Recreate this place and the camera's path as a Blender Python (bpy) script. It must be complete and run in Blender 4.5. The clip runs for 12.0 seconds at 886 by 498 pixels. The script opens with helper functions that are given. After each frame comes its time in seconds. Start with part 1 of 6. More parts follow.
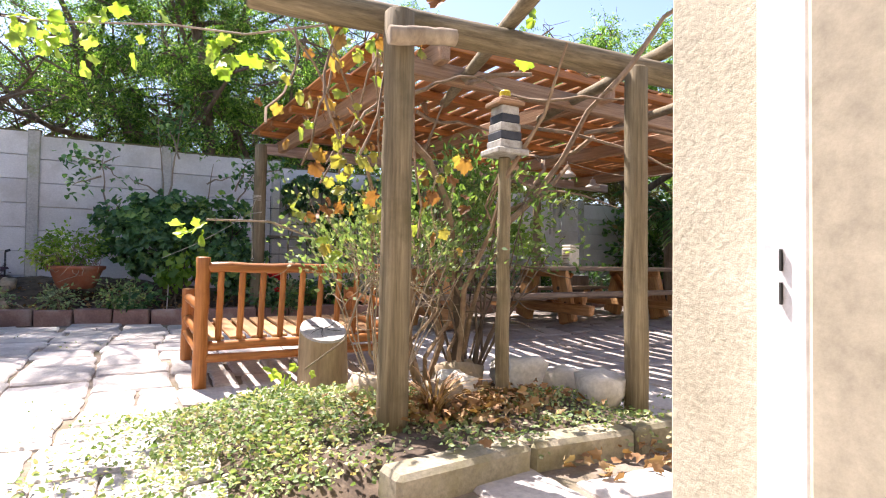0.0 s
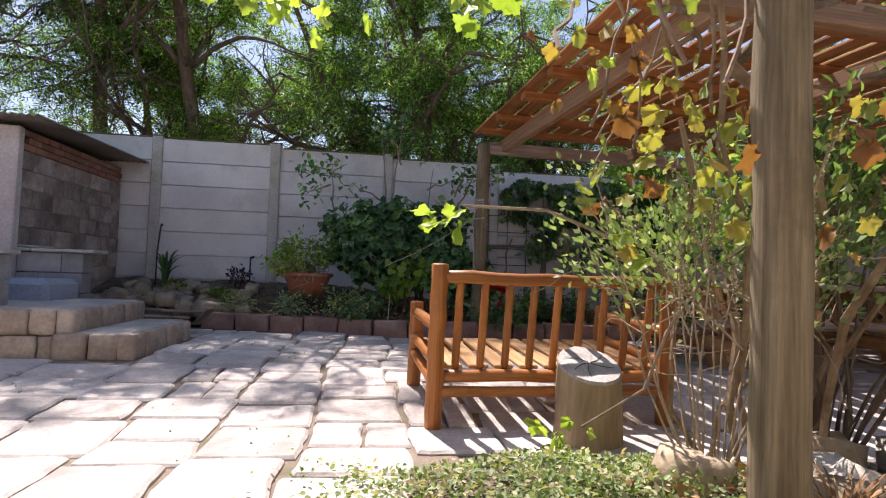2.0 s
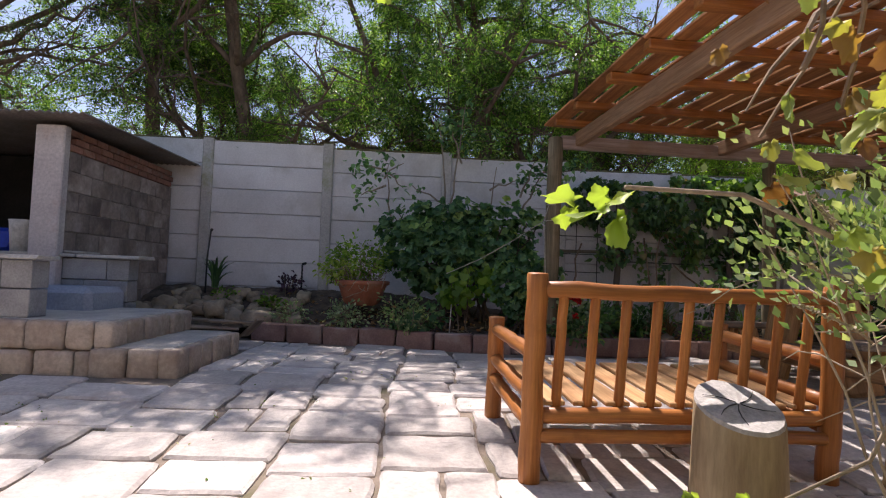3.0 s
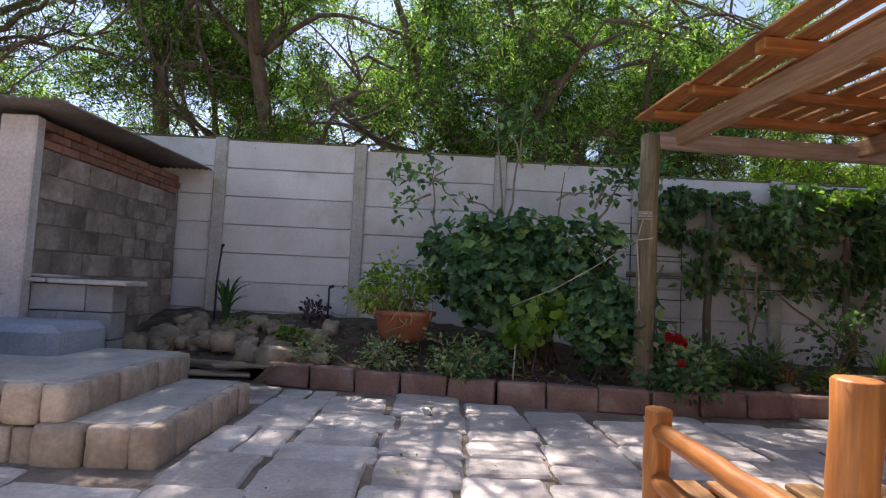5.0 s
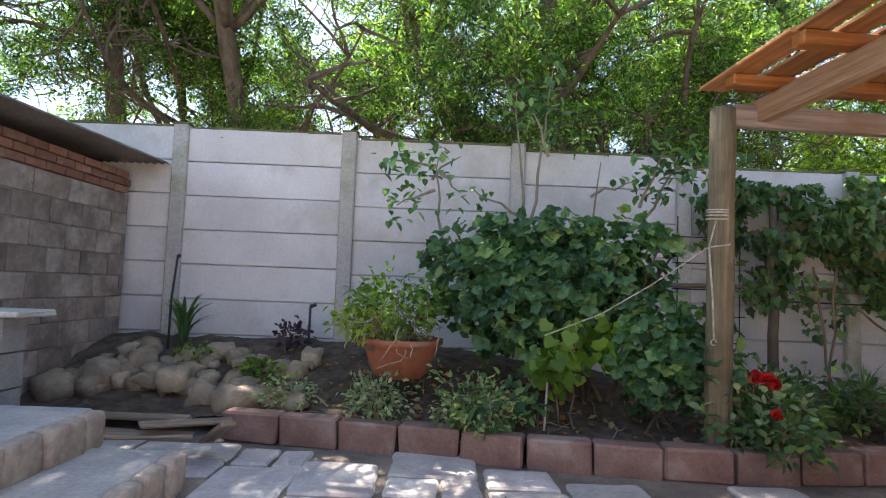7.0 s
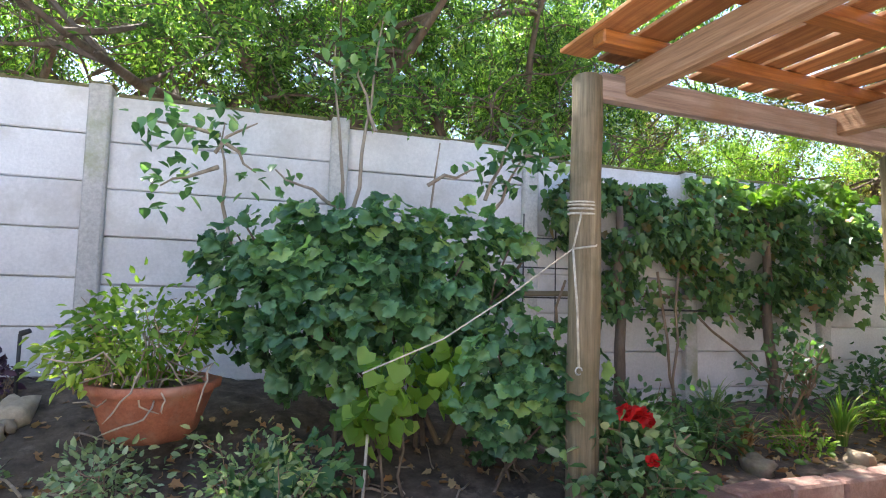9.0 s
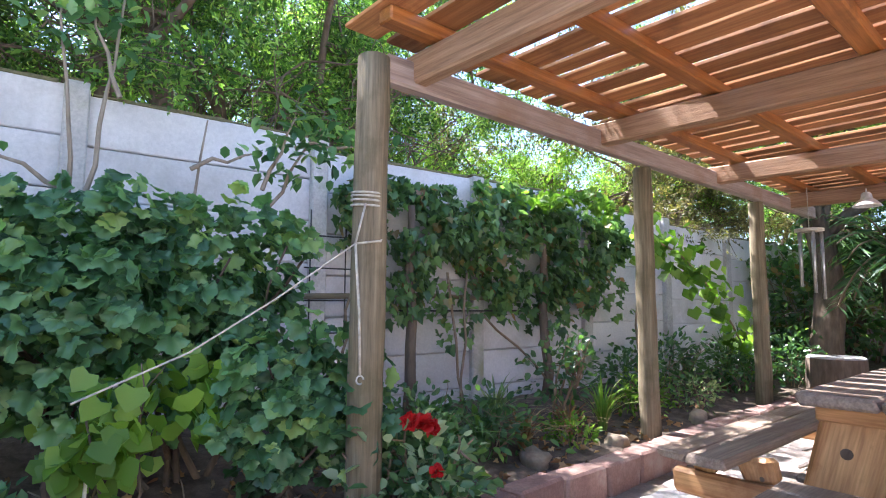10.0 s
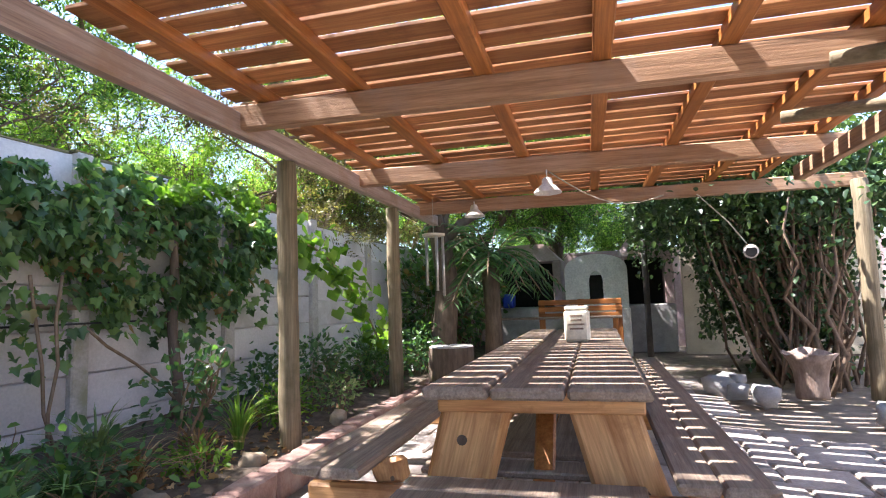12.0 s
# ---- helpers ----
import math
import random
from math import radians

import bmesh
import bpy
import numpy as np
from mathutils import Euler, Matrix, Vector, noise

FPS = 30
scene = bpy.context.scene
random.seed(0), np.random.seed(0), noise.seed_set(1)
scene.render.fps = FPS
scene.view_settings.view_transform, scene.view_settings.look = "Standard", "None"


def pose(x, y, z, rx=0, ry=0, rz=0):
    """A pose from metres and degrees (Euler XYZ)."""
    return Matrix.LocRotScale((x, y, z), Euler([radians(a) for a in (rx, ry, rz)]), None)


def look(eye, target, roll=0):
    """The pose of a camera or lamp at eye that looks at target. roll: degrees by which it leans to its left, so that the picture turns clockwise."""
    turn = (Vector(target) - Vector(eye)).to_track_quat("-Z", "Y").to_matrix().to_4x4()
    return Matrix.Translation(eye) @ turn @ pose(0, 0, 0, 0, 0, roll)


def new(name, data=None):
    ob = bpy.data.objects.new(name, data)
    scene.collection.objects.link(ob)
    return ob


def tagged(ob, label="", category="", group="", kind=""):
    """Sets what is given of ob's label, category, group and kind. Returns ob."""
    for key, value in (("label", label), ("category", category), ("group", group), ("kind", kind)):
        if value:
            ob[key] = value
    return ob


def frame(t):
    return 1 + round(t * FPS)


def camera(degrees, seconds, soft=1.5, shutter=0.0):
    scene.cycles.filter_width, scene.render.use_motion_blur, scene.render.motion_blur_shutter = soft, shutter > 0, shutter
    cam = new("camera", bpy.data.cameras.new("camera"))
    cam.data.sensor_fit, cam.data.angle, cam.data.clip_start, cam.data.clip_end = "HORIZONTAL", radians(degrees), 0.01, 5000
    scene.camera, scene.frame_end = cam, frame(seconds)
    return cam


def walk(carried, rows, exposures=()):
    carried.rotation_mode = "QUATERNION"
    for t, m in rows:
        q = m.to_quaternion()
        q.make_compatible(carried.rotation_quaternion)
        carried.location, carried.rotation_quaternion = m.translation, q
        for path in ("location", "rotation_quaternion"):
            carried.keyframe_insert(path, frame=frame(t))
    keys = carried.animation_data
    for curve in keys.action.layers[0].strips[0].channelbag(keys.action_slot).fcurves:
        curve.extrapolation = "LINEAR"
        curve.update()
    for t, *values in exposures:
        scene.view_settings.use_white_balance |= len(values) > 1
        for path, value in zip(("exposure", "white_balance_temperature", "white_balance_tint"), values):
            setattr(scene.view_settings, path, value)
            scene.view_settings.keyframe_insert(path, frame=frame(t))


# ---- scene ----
cam = camera(76.9, 12.0, 1.1)
PATH = [
    (0, (0.831, 1.44, 0.873), (1.757, 3.212, 0.927), 0.8),
    (0.5, (0.866, 1.716, 0.874), (1.596, 3.577, 0.93), 1.2),
    (1, (0.894, 1.982, 0.877), (1.414, 3.912, 0.94), 1.5),
    (1.5, (0.849, 2.253, 0.848), (1.221, 4.216, 0.923), 1.8),
    (2, (0.759, 2.537, 0.85), (1.022, 4.518, 0.935), 2.0),
    (2.5, (0.69, 2.827, 0.856), (0.861, 4.817, 0.949), 2.0),
    (3, (0.625, 3.169, 0.867), (0.719, 5.164, 0.966), 2.1),
    (3.5, (0.525, 3.517, 0.875), (0.575, 5.514, 0.986), 2.3),
    (3.7, (0.492, 3.638, 0.905), (0.529, 5.635, 1.013), 2.5),
    (5.3, (0.252, 4.571, 1.088), (0.271, 6.567, 1.22), 2.7),
    (5.5, (0.222, 4.67, 1.119), (0.243, 6.666, 1.246), 2.3),
    (6, (0.188, 4.923, 1.131), (0.212, 6.918, 1.262), 2.4),
    (6.5, (0.228, 5.246, 1.156), (0.243, 7.241, 1.292), 2.3),
    (6.7, (0.234, 5.366, 1.166), (0.248, 7.362, 1.299), 2.3),
    (8.3, (0.467, 6.305, 1.267), (0.663, 8.291, 1.407), 1.7),
    (8.5, (0.491, 6.397, 1.257), (0.761, 8.373, 1.4), 1.7),
    (9, (0.55, 6.609, 1.26), (1.13, 8.516, 1.42), 1.5),
    (9.5, (0.662, 6.743, 1.256), (1.598, 8.502, 1.433), 0.7),
    (10, (0.794, 6.856, 1.242), (1.994, 8.445, 1.432), 0.3),
    (10.5, (0.921, 6.881, 1.233), (2.369, 8.246, 1.435), -0.5),
    (11, (1.006, 6.956, 1.229), (2.675, 8.04, 1.432), -1.2),
    (11.5, (1.1, 6.994, 1.248), (2.919, 7.804, 1.435), -1.9),
    (12, (1.156, 7.004, 1.241), (3.046, 7.631, 1.425), -2.0),
]
walk(cam, [(t, look(eye, target, roll)) for t, eye, target, roll in PATH], [(0, 1.65, 6500, 20), (0.5, 1.42, 6600, 22), (1.2, 1.15, 6600, 22), (2.5, 0.78, 6600, 22), (3.5, 0.68, 6550, 22), (5.3, 1.3, 6600, 20), (6.5, 1.75, 6600, 17), (8.5, 2.62, 6550, 14), (9.5, 2.7, 6000, 16), (10.5, 2.72, 5700, 19), (12, 2.5, 6050, 18)])

# world and sun
SUN_EL, SUN_AZ = radians(60), radians(-19)
world = bpy.data.worlds.new("world")
scene.world = world
world.use_nodes = True
wn = world.node_tree.nodes
sky = wn.new("ShaderNodeTexSky")
sky.sky_type, sky.sun_disc, sky.sun_elevation, sky.sun_rotation = "NISHITA", False, SUN_EL, SUN_AZ
wn["Background"].inputs["Strength"].default_value = 0.1
world.node_tree.links.new(sky.outputs[0], wn["Background"].inputs["Color"])
sun_dir = Vector((math.sin(SUN_AZ) * math.cos(SUN_EL), math.cos(SUN_AZ) * math.cos(SUN_EL), math.sin(SUN_EL)))
sun = new("sun", bpy.data.lights.new("sun", "SUN"))
sun.data.energy, sun.data.angle, sun.data.color = 5.0, radians(0.55), (1.0, 0.95, 0.86)
sun.matrix_world = look(sun_dir * 40, (0, 0, 0))

# ---- materials ----


def ramp(nt, fac, stops):
    n = nt.nodes.new("ShaderNodeValToRGB")
    el = n.color_ramp.elements
    while len(el) < len(stops):
        el.new(0.5)
    for e, (p, c) in zip(el, stops):
        e.position, e.color = p, (*c, 1)
    nt.links.new(fac, n.inputs[0])
    return n.outputs[0]


def mixed(nt, mode, fac, a, b):
    n = nt.nodes.new("ShaderNodeMix")
    n.data_type, n.blend_type = "RGBA", mode
    for sock, val in ((n.inputs[0], fac), (n.inputs[6], a), (n.inputs[7], b)):
        if isinstance(val, (int, float)):
            sock.default_value = val
        elif isinstance(val, tuple):
            sock.default_value = (*val, 1)
        else:
            nt.links.new(val, sock)
    return n.outputs[2]


def noise_tex(nt, vec, scale, detail=4.0, rough=0.6):
    n = nt.nodes.new("ShaderNodeTexNoise")
    n.inputs["Scale"].default_value, n.inputs["Detail"].default_value, n.inputs["Roughness"].default_value = scale, detail, rough
    nt.links.new(vec, n.inputs["Vector"])
    return n.outputs["Fac"]


def surface(name, dark, light, scale=3.0, stretch=(1, 1, 1), rough=0.8, bump=0.3, grain=30.0, stain=None, vary=0.15, stain_scale=1.2, metal=0.0, island=False, stain_at=0.58, lo=0.5):
    """Two scales of colour noise, stains, bump, and a shade of its own for each piece."""
    m = bpy.data.materials.new(name)
    m.use_nodes = True
    nt = m.node_tree
    bsdf = nt.nodes["Principled BSDF"]
    tc = nt.nodes.new("ShaderNodeTexCoord")
    info = nt.nodes.new("ShaderNodeObjectInfo")
    add = nt.nodes.new("ShaderNodeVectorMath")
    add.operation = "MULTIPLY_ADD"
    add.inputs[1].default_value = stretch
    nt.links.new(tc.outputs["Object"], add.inputs[0])
    shift = nt.nodes.new("ShaderNodeVectorMath")
    shift.operation = "SCALE"
    shift.inputs[0].default_value = (17.0, 29.0, 11.0)
    nt.links.new(info.outputs["Random"], shift.inputs["Scale"])
    nt.links.new(shift.outputs[0], add.inputs[2])
    vec = add.outputs[0]
    coarse, fine = noise_tex(nt, vec, scale, 3), noise_tex(nt, vec, grain, 5, 0.7)
    col = ramp(nt, coarse, [(0.3, dark), (0.7, light)])
    col = mixed(nt, "MULTIPLY", 0.55, col, ramp(nt, fine, [(0.28, (lo, lo, lo)), (0.68, (1.18, 1.18, 1.18))]))
    if stain:
        moved = nt.nodes.new("ShaderNodeVectorMath")
        nt.links.new(tc.outputs["Object"], moved.inputs[0])
        nt.links.new(shift.outputs[0], moved.inputs[1])
        spot = noise_tex(nt, moved.outputs[0], stain_scale, 6, 0.65)
        col = mixed(nt, "MIX", ramp(nt, spot, [(stain_at - 0.05, (0, 0, 0)), (stain_at + 0.12, (0.8, 0.8, 0.8))]), col, stain)
    if vary:
        rnd = info.outputs["Random"]
        if island:
            rnd = nt.nodes.new("ShaderNodeNewGeometry").outputs["Random Per Island"]
        col = mixed(nt, "MULTIPLY", 1.0, col, ramp(nt, rnd, [(0, (1 - vary,) * 3), (1, (1 + vary,) * 3)]))
    nt.links.new(col, bsdf.inputs["Base Color"])
    bsdf.inputs["Roughness"].default_value, bsdf.inputs["Metallic"].default_value = rough, metal
    bsdf.inputs["Specular IOR Level"].default_value = 0.35
    b = nt.nodes.new("ShaderNodeBump")
    b.inputs["Strength"].default_value, b.inputs["Distance"].default_value = bump, 0.01
    nt.links.new(mixed(nt, "MIX", 0.5, coarse, fine), b.inputs["Height"])
    nt.links.new(b.outputs[0], bsdf.inputs["Normal"])
    return m


def leafy(name, stops, rough=0.45, through_light=0.4):
    """Leaves: a shade of its own for each leaf, gloss on top and light that shines through."""
    m = bpy.data.materials.new(name)
    m.use_nodes = True
    nt = m.node_tree
    bsdf, out = nt.nodes["Principled BSDF"], nt.nodes["Material Output"]
    geo = nt.nodes.new("ShaderNodeNewGeometry")
    col = ramp(nt, geo.outputs["Random Per Island"], stops)
    tc = nt.nodes.new("ShaderNodeTexCoord")
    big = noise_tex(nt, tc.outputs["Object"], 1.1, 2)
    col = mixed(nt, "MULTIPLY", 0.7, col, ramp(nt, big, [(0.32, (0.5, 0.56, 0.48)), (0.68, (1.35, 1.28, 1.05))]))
    nt.links.new(col, bsdf.inputs["Base Color"])
    bsdf.inputs["Roughness"].default_value = rough
    tr = nt.nodes.new("ShaderNodeBsdfTranslucent")
    nt.links.new(mixed(nt, "MULTIPLY", 1.0, col, (1.5, 1.6, 0.7)), tr.inputs["Color"])
    mx = nt.nodes.new("ShaderNodeMixShader")
    mx.inputs[0].default_value = through_light
    for a, b in ((bsdf.outputs[0], mx.inputs[1]), (tr.outputs[0], mx.inputs[2]), (mx.outputs[0], out.inputs["Surface"])):
        nt.links.new(a, b)
    return m


M = {}
M["plaster"] = surface("plaster", (0.5, 0.45, 0.34), (0.62, 0.57, 0.45), 4, rough=0.9, bump=0.7, grain=90, vary=0)
M["inner_wall"] = surface("inner_wall", (0.44, 0.385, 0.29), (0.49, 0.43, 0.33), 2, rough=0.85, bump=0.1, vary=0)
M["white_frame"] = surface("white_frame", (0.78, 0.76, 0.78), (0.84, 0.82, 0.84), 2, rough=0.35, bump=0.03, vary=0)
M["precast"] = surface("precast", (0.57, 0.535, 0.52), (0.72, 0.69, 0.675), 1.6, rough=0.9, bump=0.25, grain=45, stain=(0.46, 0.42, 0.37), stain_scale=1.3, vary=0.05, lo=0.8)
M["precast_post"] = surface("precast_post", (0.46, 0.43, 0.4), (0.6, 0.57, 0.53), 2, rough=0.92, bump=0.35, grain=40, stain=(0.3, 0.3, 0.16), stain_scale=2.2, vary=0.06)
M["moss"] = surface("moss", (0.13, 0.12, 0.06), (0.24, 0.21, 0.11), 9, rough=1, bump=0.9, grain=60, vary=0.1)
M["paver"] = surface("paver", (0.46, 0.41, 0.385), (0.66, 0.61, 0.565), 3.2, rough=0.85, bump=0.55, grain=38, stain=(0.33, 0.28, 0.26), stain_scale=2.4, vary=0.2)
M["step_stone"] = surface("step_stone", (0.42, 0.32, 0.25), (0.6, 0.5, 0.4), 5, rough=0.88, bump=0.8, grain=30, stain=(0.26, 0.2, 0.17), vary=0.16)
M["step_tread"] = surface("step_tread", (0.42, 0.39, 0.36), (0.58, 0.54, 0.49), 4, rough=0.85, bump=0.4, grain=45, stain=(0.24, 0.25, 0.24), vary=0.05)
M["block"] = surface("block", (0.29, 0.28, 0.28), (0.4, 0.39, 0.38), 6, rough=0.95, bump=0.8, grain=80, vary=0.1)
M["hearth"] = surface("hearth", (0.28, 0.31, 0.37), (0.4, 0.43, 0.48), 2.5, rough=0.8, bump=0.3, grain=50, stain=(0.25, 0.24, 0.23), vary=0)
M["cement"] = surface("cement", (0.42, 0.4, 0.37), (0.58, 0.55, 0.5), 4, rough=0.9, bump=0.4, grain=50, stain=(0.3, 0.28, 0.25), vary=0.1)
M["braai_wall"] = surface("braai_wall", (0.28, 0.22, 0.185), (0.52, 0.44, 0.39), 2.4, rough=0.95, bump=0.8, grain=22, stain=(0.14, 0.1, 0.08), stain_scale=1.6, vary=0.16, stain_at=0.5)
M["block_wall"] = surface("sooty_block", (0.25, 0.19, 0.155), (0.46, 0.38, 0.33), 3.0, rough=0.95, bump=0.9, grain=22, stain=(0.13, 0.1, 0.085), stain_scale=2.2, vary=0.2, stain_at=0.5)
M["mortar"] = surface("mortar", (0.25, 0.2, 0.17), (0.36, 0.3, 0.26), 8, rough=0.95, bump=0.5, grain=60, vary=0)
M["red_brick"] = surface("red_brick", (0.27, 0.12, 0.08), (0.4, 0.2, 0.14), 6, rough=0.92, bump=0.6, grain=50, stain=(0.34, 0.27, 0.22), stain_scale=5, vary=0.2)
M["pale_pier"] = surface("pale_pier", (0.5, 0.44, 0.42), (0.63, 0.57, 0.54), 3, rough=0.92, bump=0.4, grain=40, stain=(0.42, 0.24, 0.18), stain_scale=2.6, vary=0.1, stain_at=0.62)
M["sheet_roof"] = surface("sheet_roof", (0.2, 0.17, 0.14), (0.33, 0.29, 0.25), 2, rough=0.7, bump=0.2, grain=30, stain=(0.25, 0.13, 0.07), vary=0, metal=0.3)
M["edging"] = surface("edging", (0.2, 0.115, 0.095), (0.33, 0.21, 0.17), 4, rough=0.9, bump=0.6, grain=60, stain=(0.33, 0.27, 0.23), stain_scale=4, vary=0.18)
M["kerb"] = surface("kerb", (0.24, 0.215, 0.155), (0.38, 0.34, 0.26), 4, rough=0.9, bump=0.7, grain=45, stain=(0.2, 0.18, 0.1), stain_scale=5, vary=0.1, stain_at=0.5, lo=0.35)
M["soil"] = surface("soil", (0.06, 0.044, 0.033), (0.17, 0.125, 0.09), 9, rough=1, bump=1.0, grain=45, stain=(0.27, 0.21, 0.16), stain_scale=7, vary=0, stain_at=0.62)
M["dirt"] = surface("dirt", (0.17, 0.135, 0.105), (0.31, 0.25, 0.2), 5, rough=1, bump=0.9, grain=60, stain=(0.14, 0.13, 0.07), stain_scale=3, vary=0)
M["rock"] = surface("rock", (0.27, 0.2, 0.13), (0.5, 0.4, 0.28), 5, rough=0.9, bump=0.8, grain=28, stain=(0.24, 0.2, 0.16), stain_scale=4, vary=0.22)
M["pale_rock"] = surface("pale_rock", (0.5, 0.46, 0.4), (0.66, 0.62, 0.56), 5, rough=0.9, bump=0.6, grain=30, vary=0.1)
M["terracotta"] = surface("terracotta", (0.28, 0.09, 0.045), (0.42, 0.155, 0.085), 4, rough=0.75, bump=0.25, grain=60, stain=(0.34, 0.19, 0.13), stain_scale=5, vary=0)
ORANGE = ((0.3, 0.1, 0.022), (0.5, 0.2, 0.055))
WEATHERED = ((0.17, 0.13, 0.075), (0.33, 0.265, 0.165))
for ax, st in (("x", (0.5, 12, 12)), ("y", (12, 0.5, 12)), ("z", (12, 12, 0.5))):
    M["orange_" + ax] = surface("varnished_wood_" + ax, *ORANGE, 2.5, st, 0.42, 0.2, 9, stain=(0.16, 0.055, 0.015), stain_scale=3, vary=0.16, stain_at=0.62, lo=0.35)
    M["red_" + ax] = surface("red_stained_wood_" + ax, (0.32, 0.122, 0.044), (0.55, 0.255, 0.095), 2.5, st, 0.6, 0.3, 9, stain=(0.12, 0.04, 0.02), stain_scale=2, vary=0.28)
    M["pole_" + ax] = surface("weathered_pole_" + ax, *WEATHERED, 2.2, st, 0.85, 0.5, 8, stain=(0.12, 0.1, 0.05), stain_scale=2.6, vary=0.14, lo=0.15)
    M["grey_beam_" + ax] = surface("weathered_beam_" + ax, (0.34, 0.25, 0.21), (0.5, 0.4, 0.35), 2.2, st, 0.8, 0.45, 9, stain=(0.3, 0.18, 0.11), stain_scale=1.6, vary=0.08, lo=0.4)
    M["beam_" + ax] = surface("brown_beam_" + ax, (0.29, 0.165, 0.09), (0.46, 0.285, 0.17), 2.2, st, 0.75, 0.45, 9, stain=(0.32, 0.22, 0.16), stain_scale=1.8, vary=0.14, lo=0.25)
    M["table_" + ax] = surface("grey_table_wood_" + ax, (0.22, 0.155, 0.11), (0.36, 0.28, 0.21), 2.4, st, 0.75, 0.35, 9, stain=(0.17, 0.11, 0.07), stain_scale=2.5, vary=0.14, lo=0.25)
    M["seat_" + ax] = surface("worn_seat_wood_" + ax, (0.36, 0.18, 0.07), (0.58, 0.36, 0.17), 2.5, st, 0.55, 0.25, 9, stain=(0.3, 0.12, 0.04), stain_scale=3, vary=0.14, lo=0.4)
for ax, st in (("y", (9, 0.6, 9)), ("z", (9, 9, 0.6))):
    M["pine_" + ax] = surface("knotty_pine_" + ax, (0.38, 0.17, 0.06), (0.62, 0.36, 0.16), 2.0, st, 0.55, 0.35, 8, stain=(0.26, 0.1, 0.03), stain_scale=4, vary=0.12, stain_at=0.6, lo=0.5)
M["stump_top"] = surface("cut_stump_top", (0.4, 0.38, 0.36), (0.58, 0.55, 0.52), 12, (1, 1, 1), 0.9, 0.8, 60, stain=(0.2, 0.18, 0.17), stain_scale=9, vary=0)
M["bark"] = surface("bark", (0.09, 0.065, 0.045), (0.2, 0.15, 0.11), 6, (2, 2, 0.5), 0.95, 1.0, 14, vary=0.1)
M["pale_bark"] = surface("pale_bark", (0.26, 0.2, 0.14), (0.42, 0.34, 0.25), 7, (2, 2, 0.6), 0.9, 0.7, 16, vary=0.15)
M["vine_stem"] = surface("vine_stem", (0.2, 0.13, 0.08), (0.36, 0.26, 0.17), 9, rough=0.9, bump=0.6, vary=0.12)
M["dry_stem"] = surface("dry_stem", (0.12, 0.08, 0.055), (0.25, 0.18, 0.125), 9, rough=0.95, bump=0.6, vary=0.2)
M["rope"] = surface("rope", (0.42, 0.38, 0.3), (0.56, 0.52, 0.43), 30, rough=0.9, bump=0.4, vary=0)
M["metal"] = surface("metal", (0.5, 0.5, 0.5), (0.62, 0.62, 0.62), 8, rough=0.35, bump=0.05, vary=0, metal=0.9)
M["dark_metal"] = surface("dark_metal", (0.03, 0.03, 0.03), (0.06, 0.055, 0.05), 8, rough=0.6, bump=0.1, vary=0)
# near-black for sooty hollows; the shade inside them is in the colour too
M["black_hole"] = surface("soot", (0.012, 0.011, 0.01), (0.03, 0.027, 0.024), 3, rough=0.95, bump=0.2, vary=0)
M["white_paint"] = surface("white_paint", (0.66, 0.63, 0.58), (0.78, 0.76, 0.72), 6, rough=0.6, bump=0.2, stain=(0.42, 0.38, 0.32), stain_scale=9, vary=0.05)
M["weathered_white"] = surface("weathered_white", (0.44, 0.42, 0.39), (0.6, 0.58, 0.54), 7, rough=0.8, bump=0.3, stain=(0.26, 0.23, 0.19), stain_scale=12, vary=0.08, stain_at=0.5)
M["dark_paint"] = surface("dark_paint", (0.03, 0.035, 0.05), (0.07, 0.075, 0.09), 6, rough=0.6, bump=0.2, vary=0.05)
M["yellow_paint"] = surface("yellow_paint", (0.5, 0.4, 0.02), (0.65, 0.52, 0.05), 6, rough=0.5, bump=0.1, vary=0)
M["white_dome"] = surface("limewash", (0.7, 0.67, 0.63), (0.82, 0.79, 0.75), 3, rough=0.9, bump=0.3, stain=(0.45, 0.4, 0.36), vary=0)
M["pink_plaster"] = surface("pink_plaster", (0.4, 0.29, 0.29), (0.52, 0.4, 0.39), 2.5, rough=0.9, bump=0.3, stain=(0.3, 0.22, 0.22), vary=0.05)
M["urn_clay"] = surface("urn_clay", (0.2, 0.14, 0.11), (0.36, 0.28, 0.23), 5, (2, 2, 0.6), 0.9, 0.6, 18, stain=(0.14, 0.1, 0.08), stain_scale=4, vary=0)
M["blue_plastic"] = surface("blue_plastic", (0.015, 0.04, 0.35), (0.02, 0.06, 0.45), 4, rough=0.4, bump=0.02, vary=0)
M["cream"] = surface("cream_tin", (0.7, 0.64, 0.5), (0.82, 0.77, 0.64), 4, rough=0.5, bump=0.05, vary=0)

# ---- mesh helpers ----


def mesh(name, verts, faces, material, parent=None, label="", smooth=False, m=None):
    me = bpy.data.meshes.new(name)
    me.from_pydata([tuple(v) for v in verts], [], faces)
    if smooth:
        me.polygons.foreach_set("use_smooth", [True] * len(me.polygons))
    me.materials.append(material)
    ob = new(name, me)
    if m is not None:
        ob.matrix_basis = m
    ob.parent = parent
    if label:
        ob["label"] = label
    return ob


def thing(name, m, label, category, group="", kind=""):
    return tagged(placed(new(name), m), label, category, group, kind)


def placed(ob, m):
    ob.matrix_basis = m
    return ob


def again(ob, m, parent=None, name=None):
    """One more piece on the same mesh."""
    o = new(name or ob.name.split(".")[0], ob.data)
    o.matrix_basis = m
    o.parent = parent if parent else ob.parent
    return o


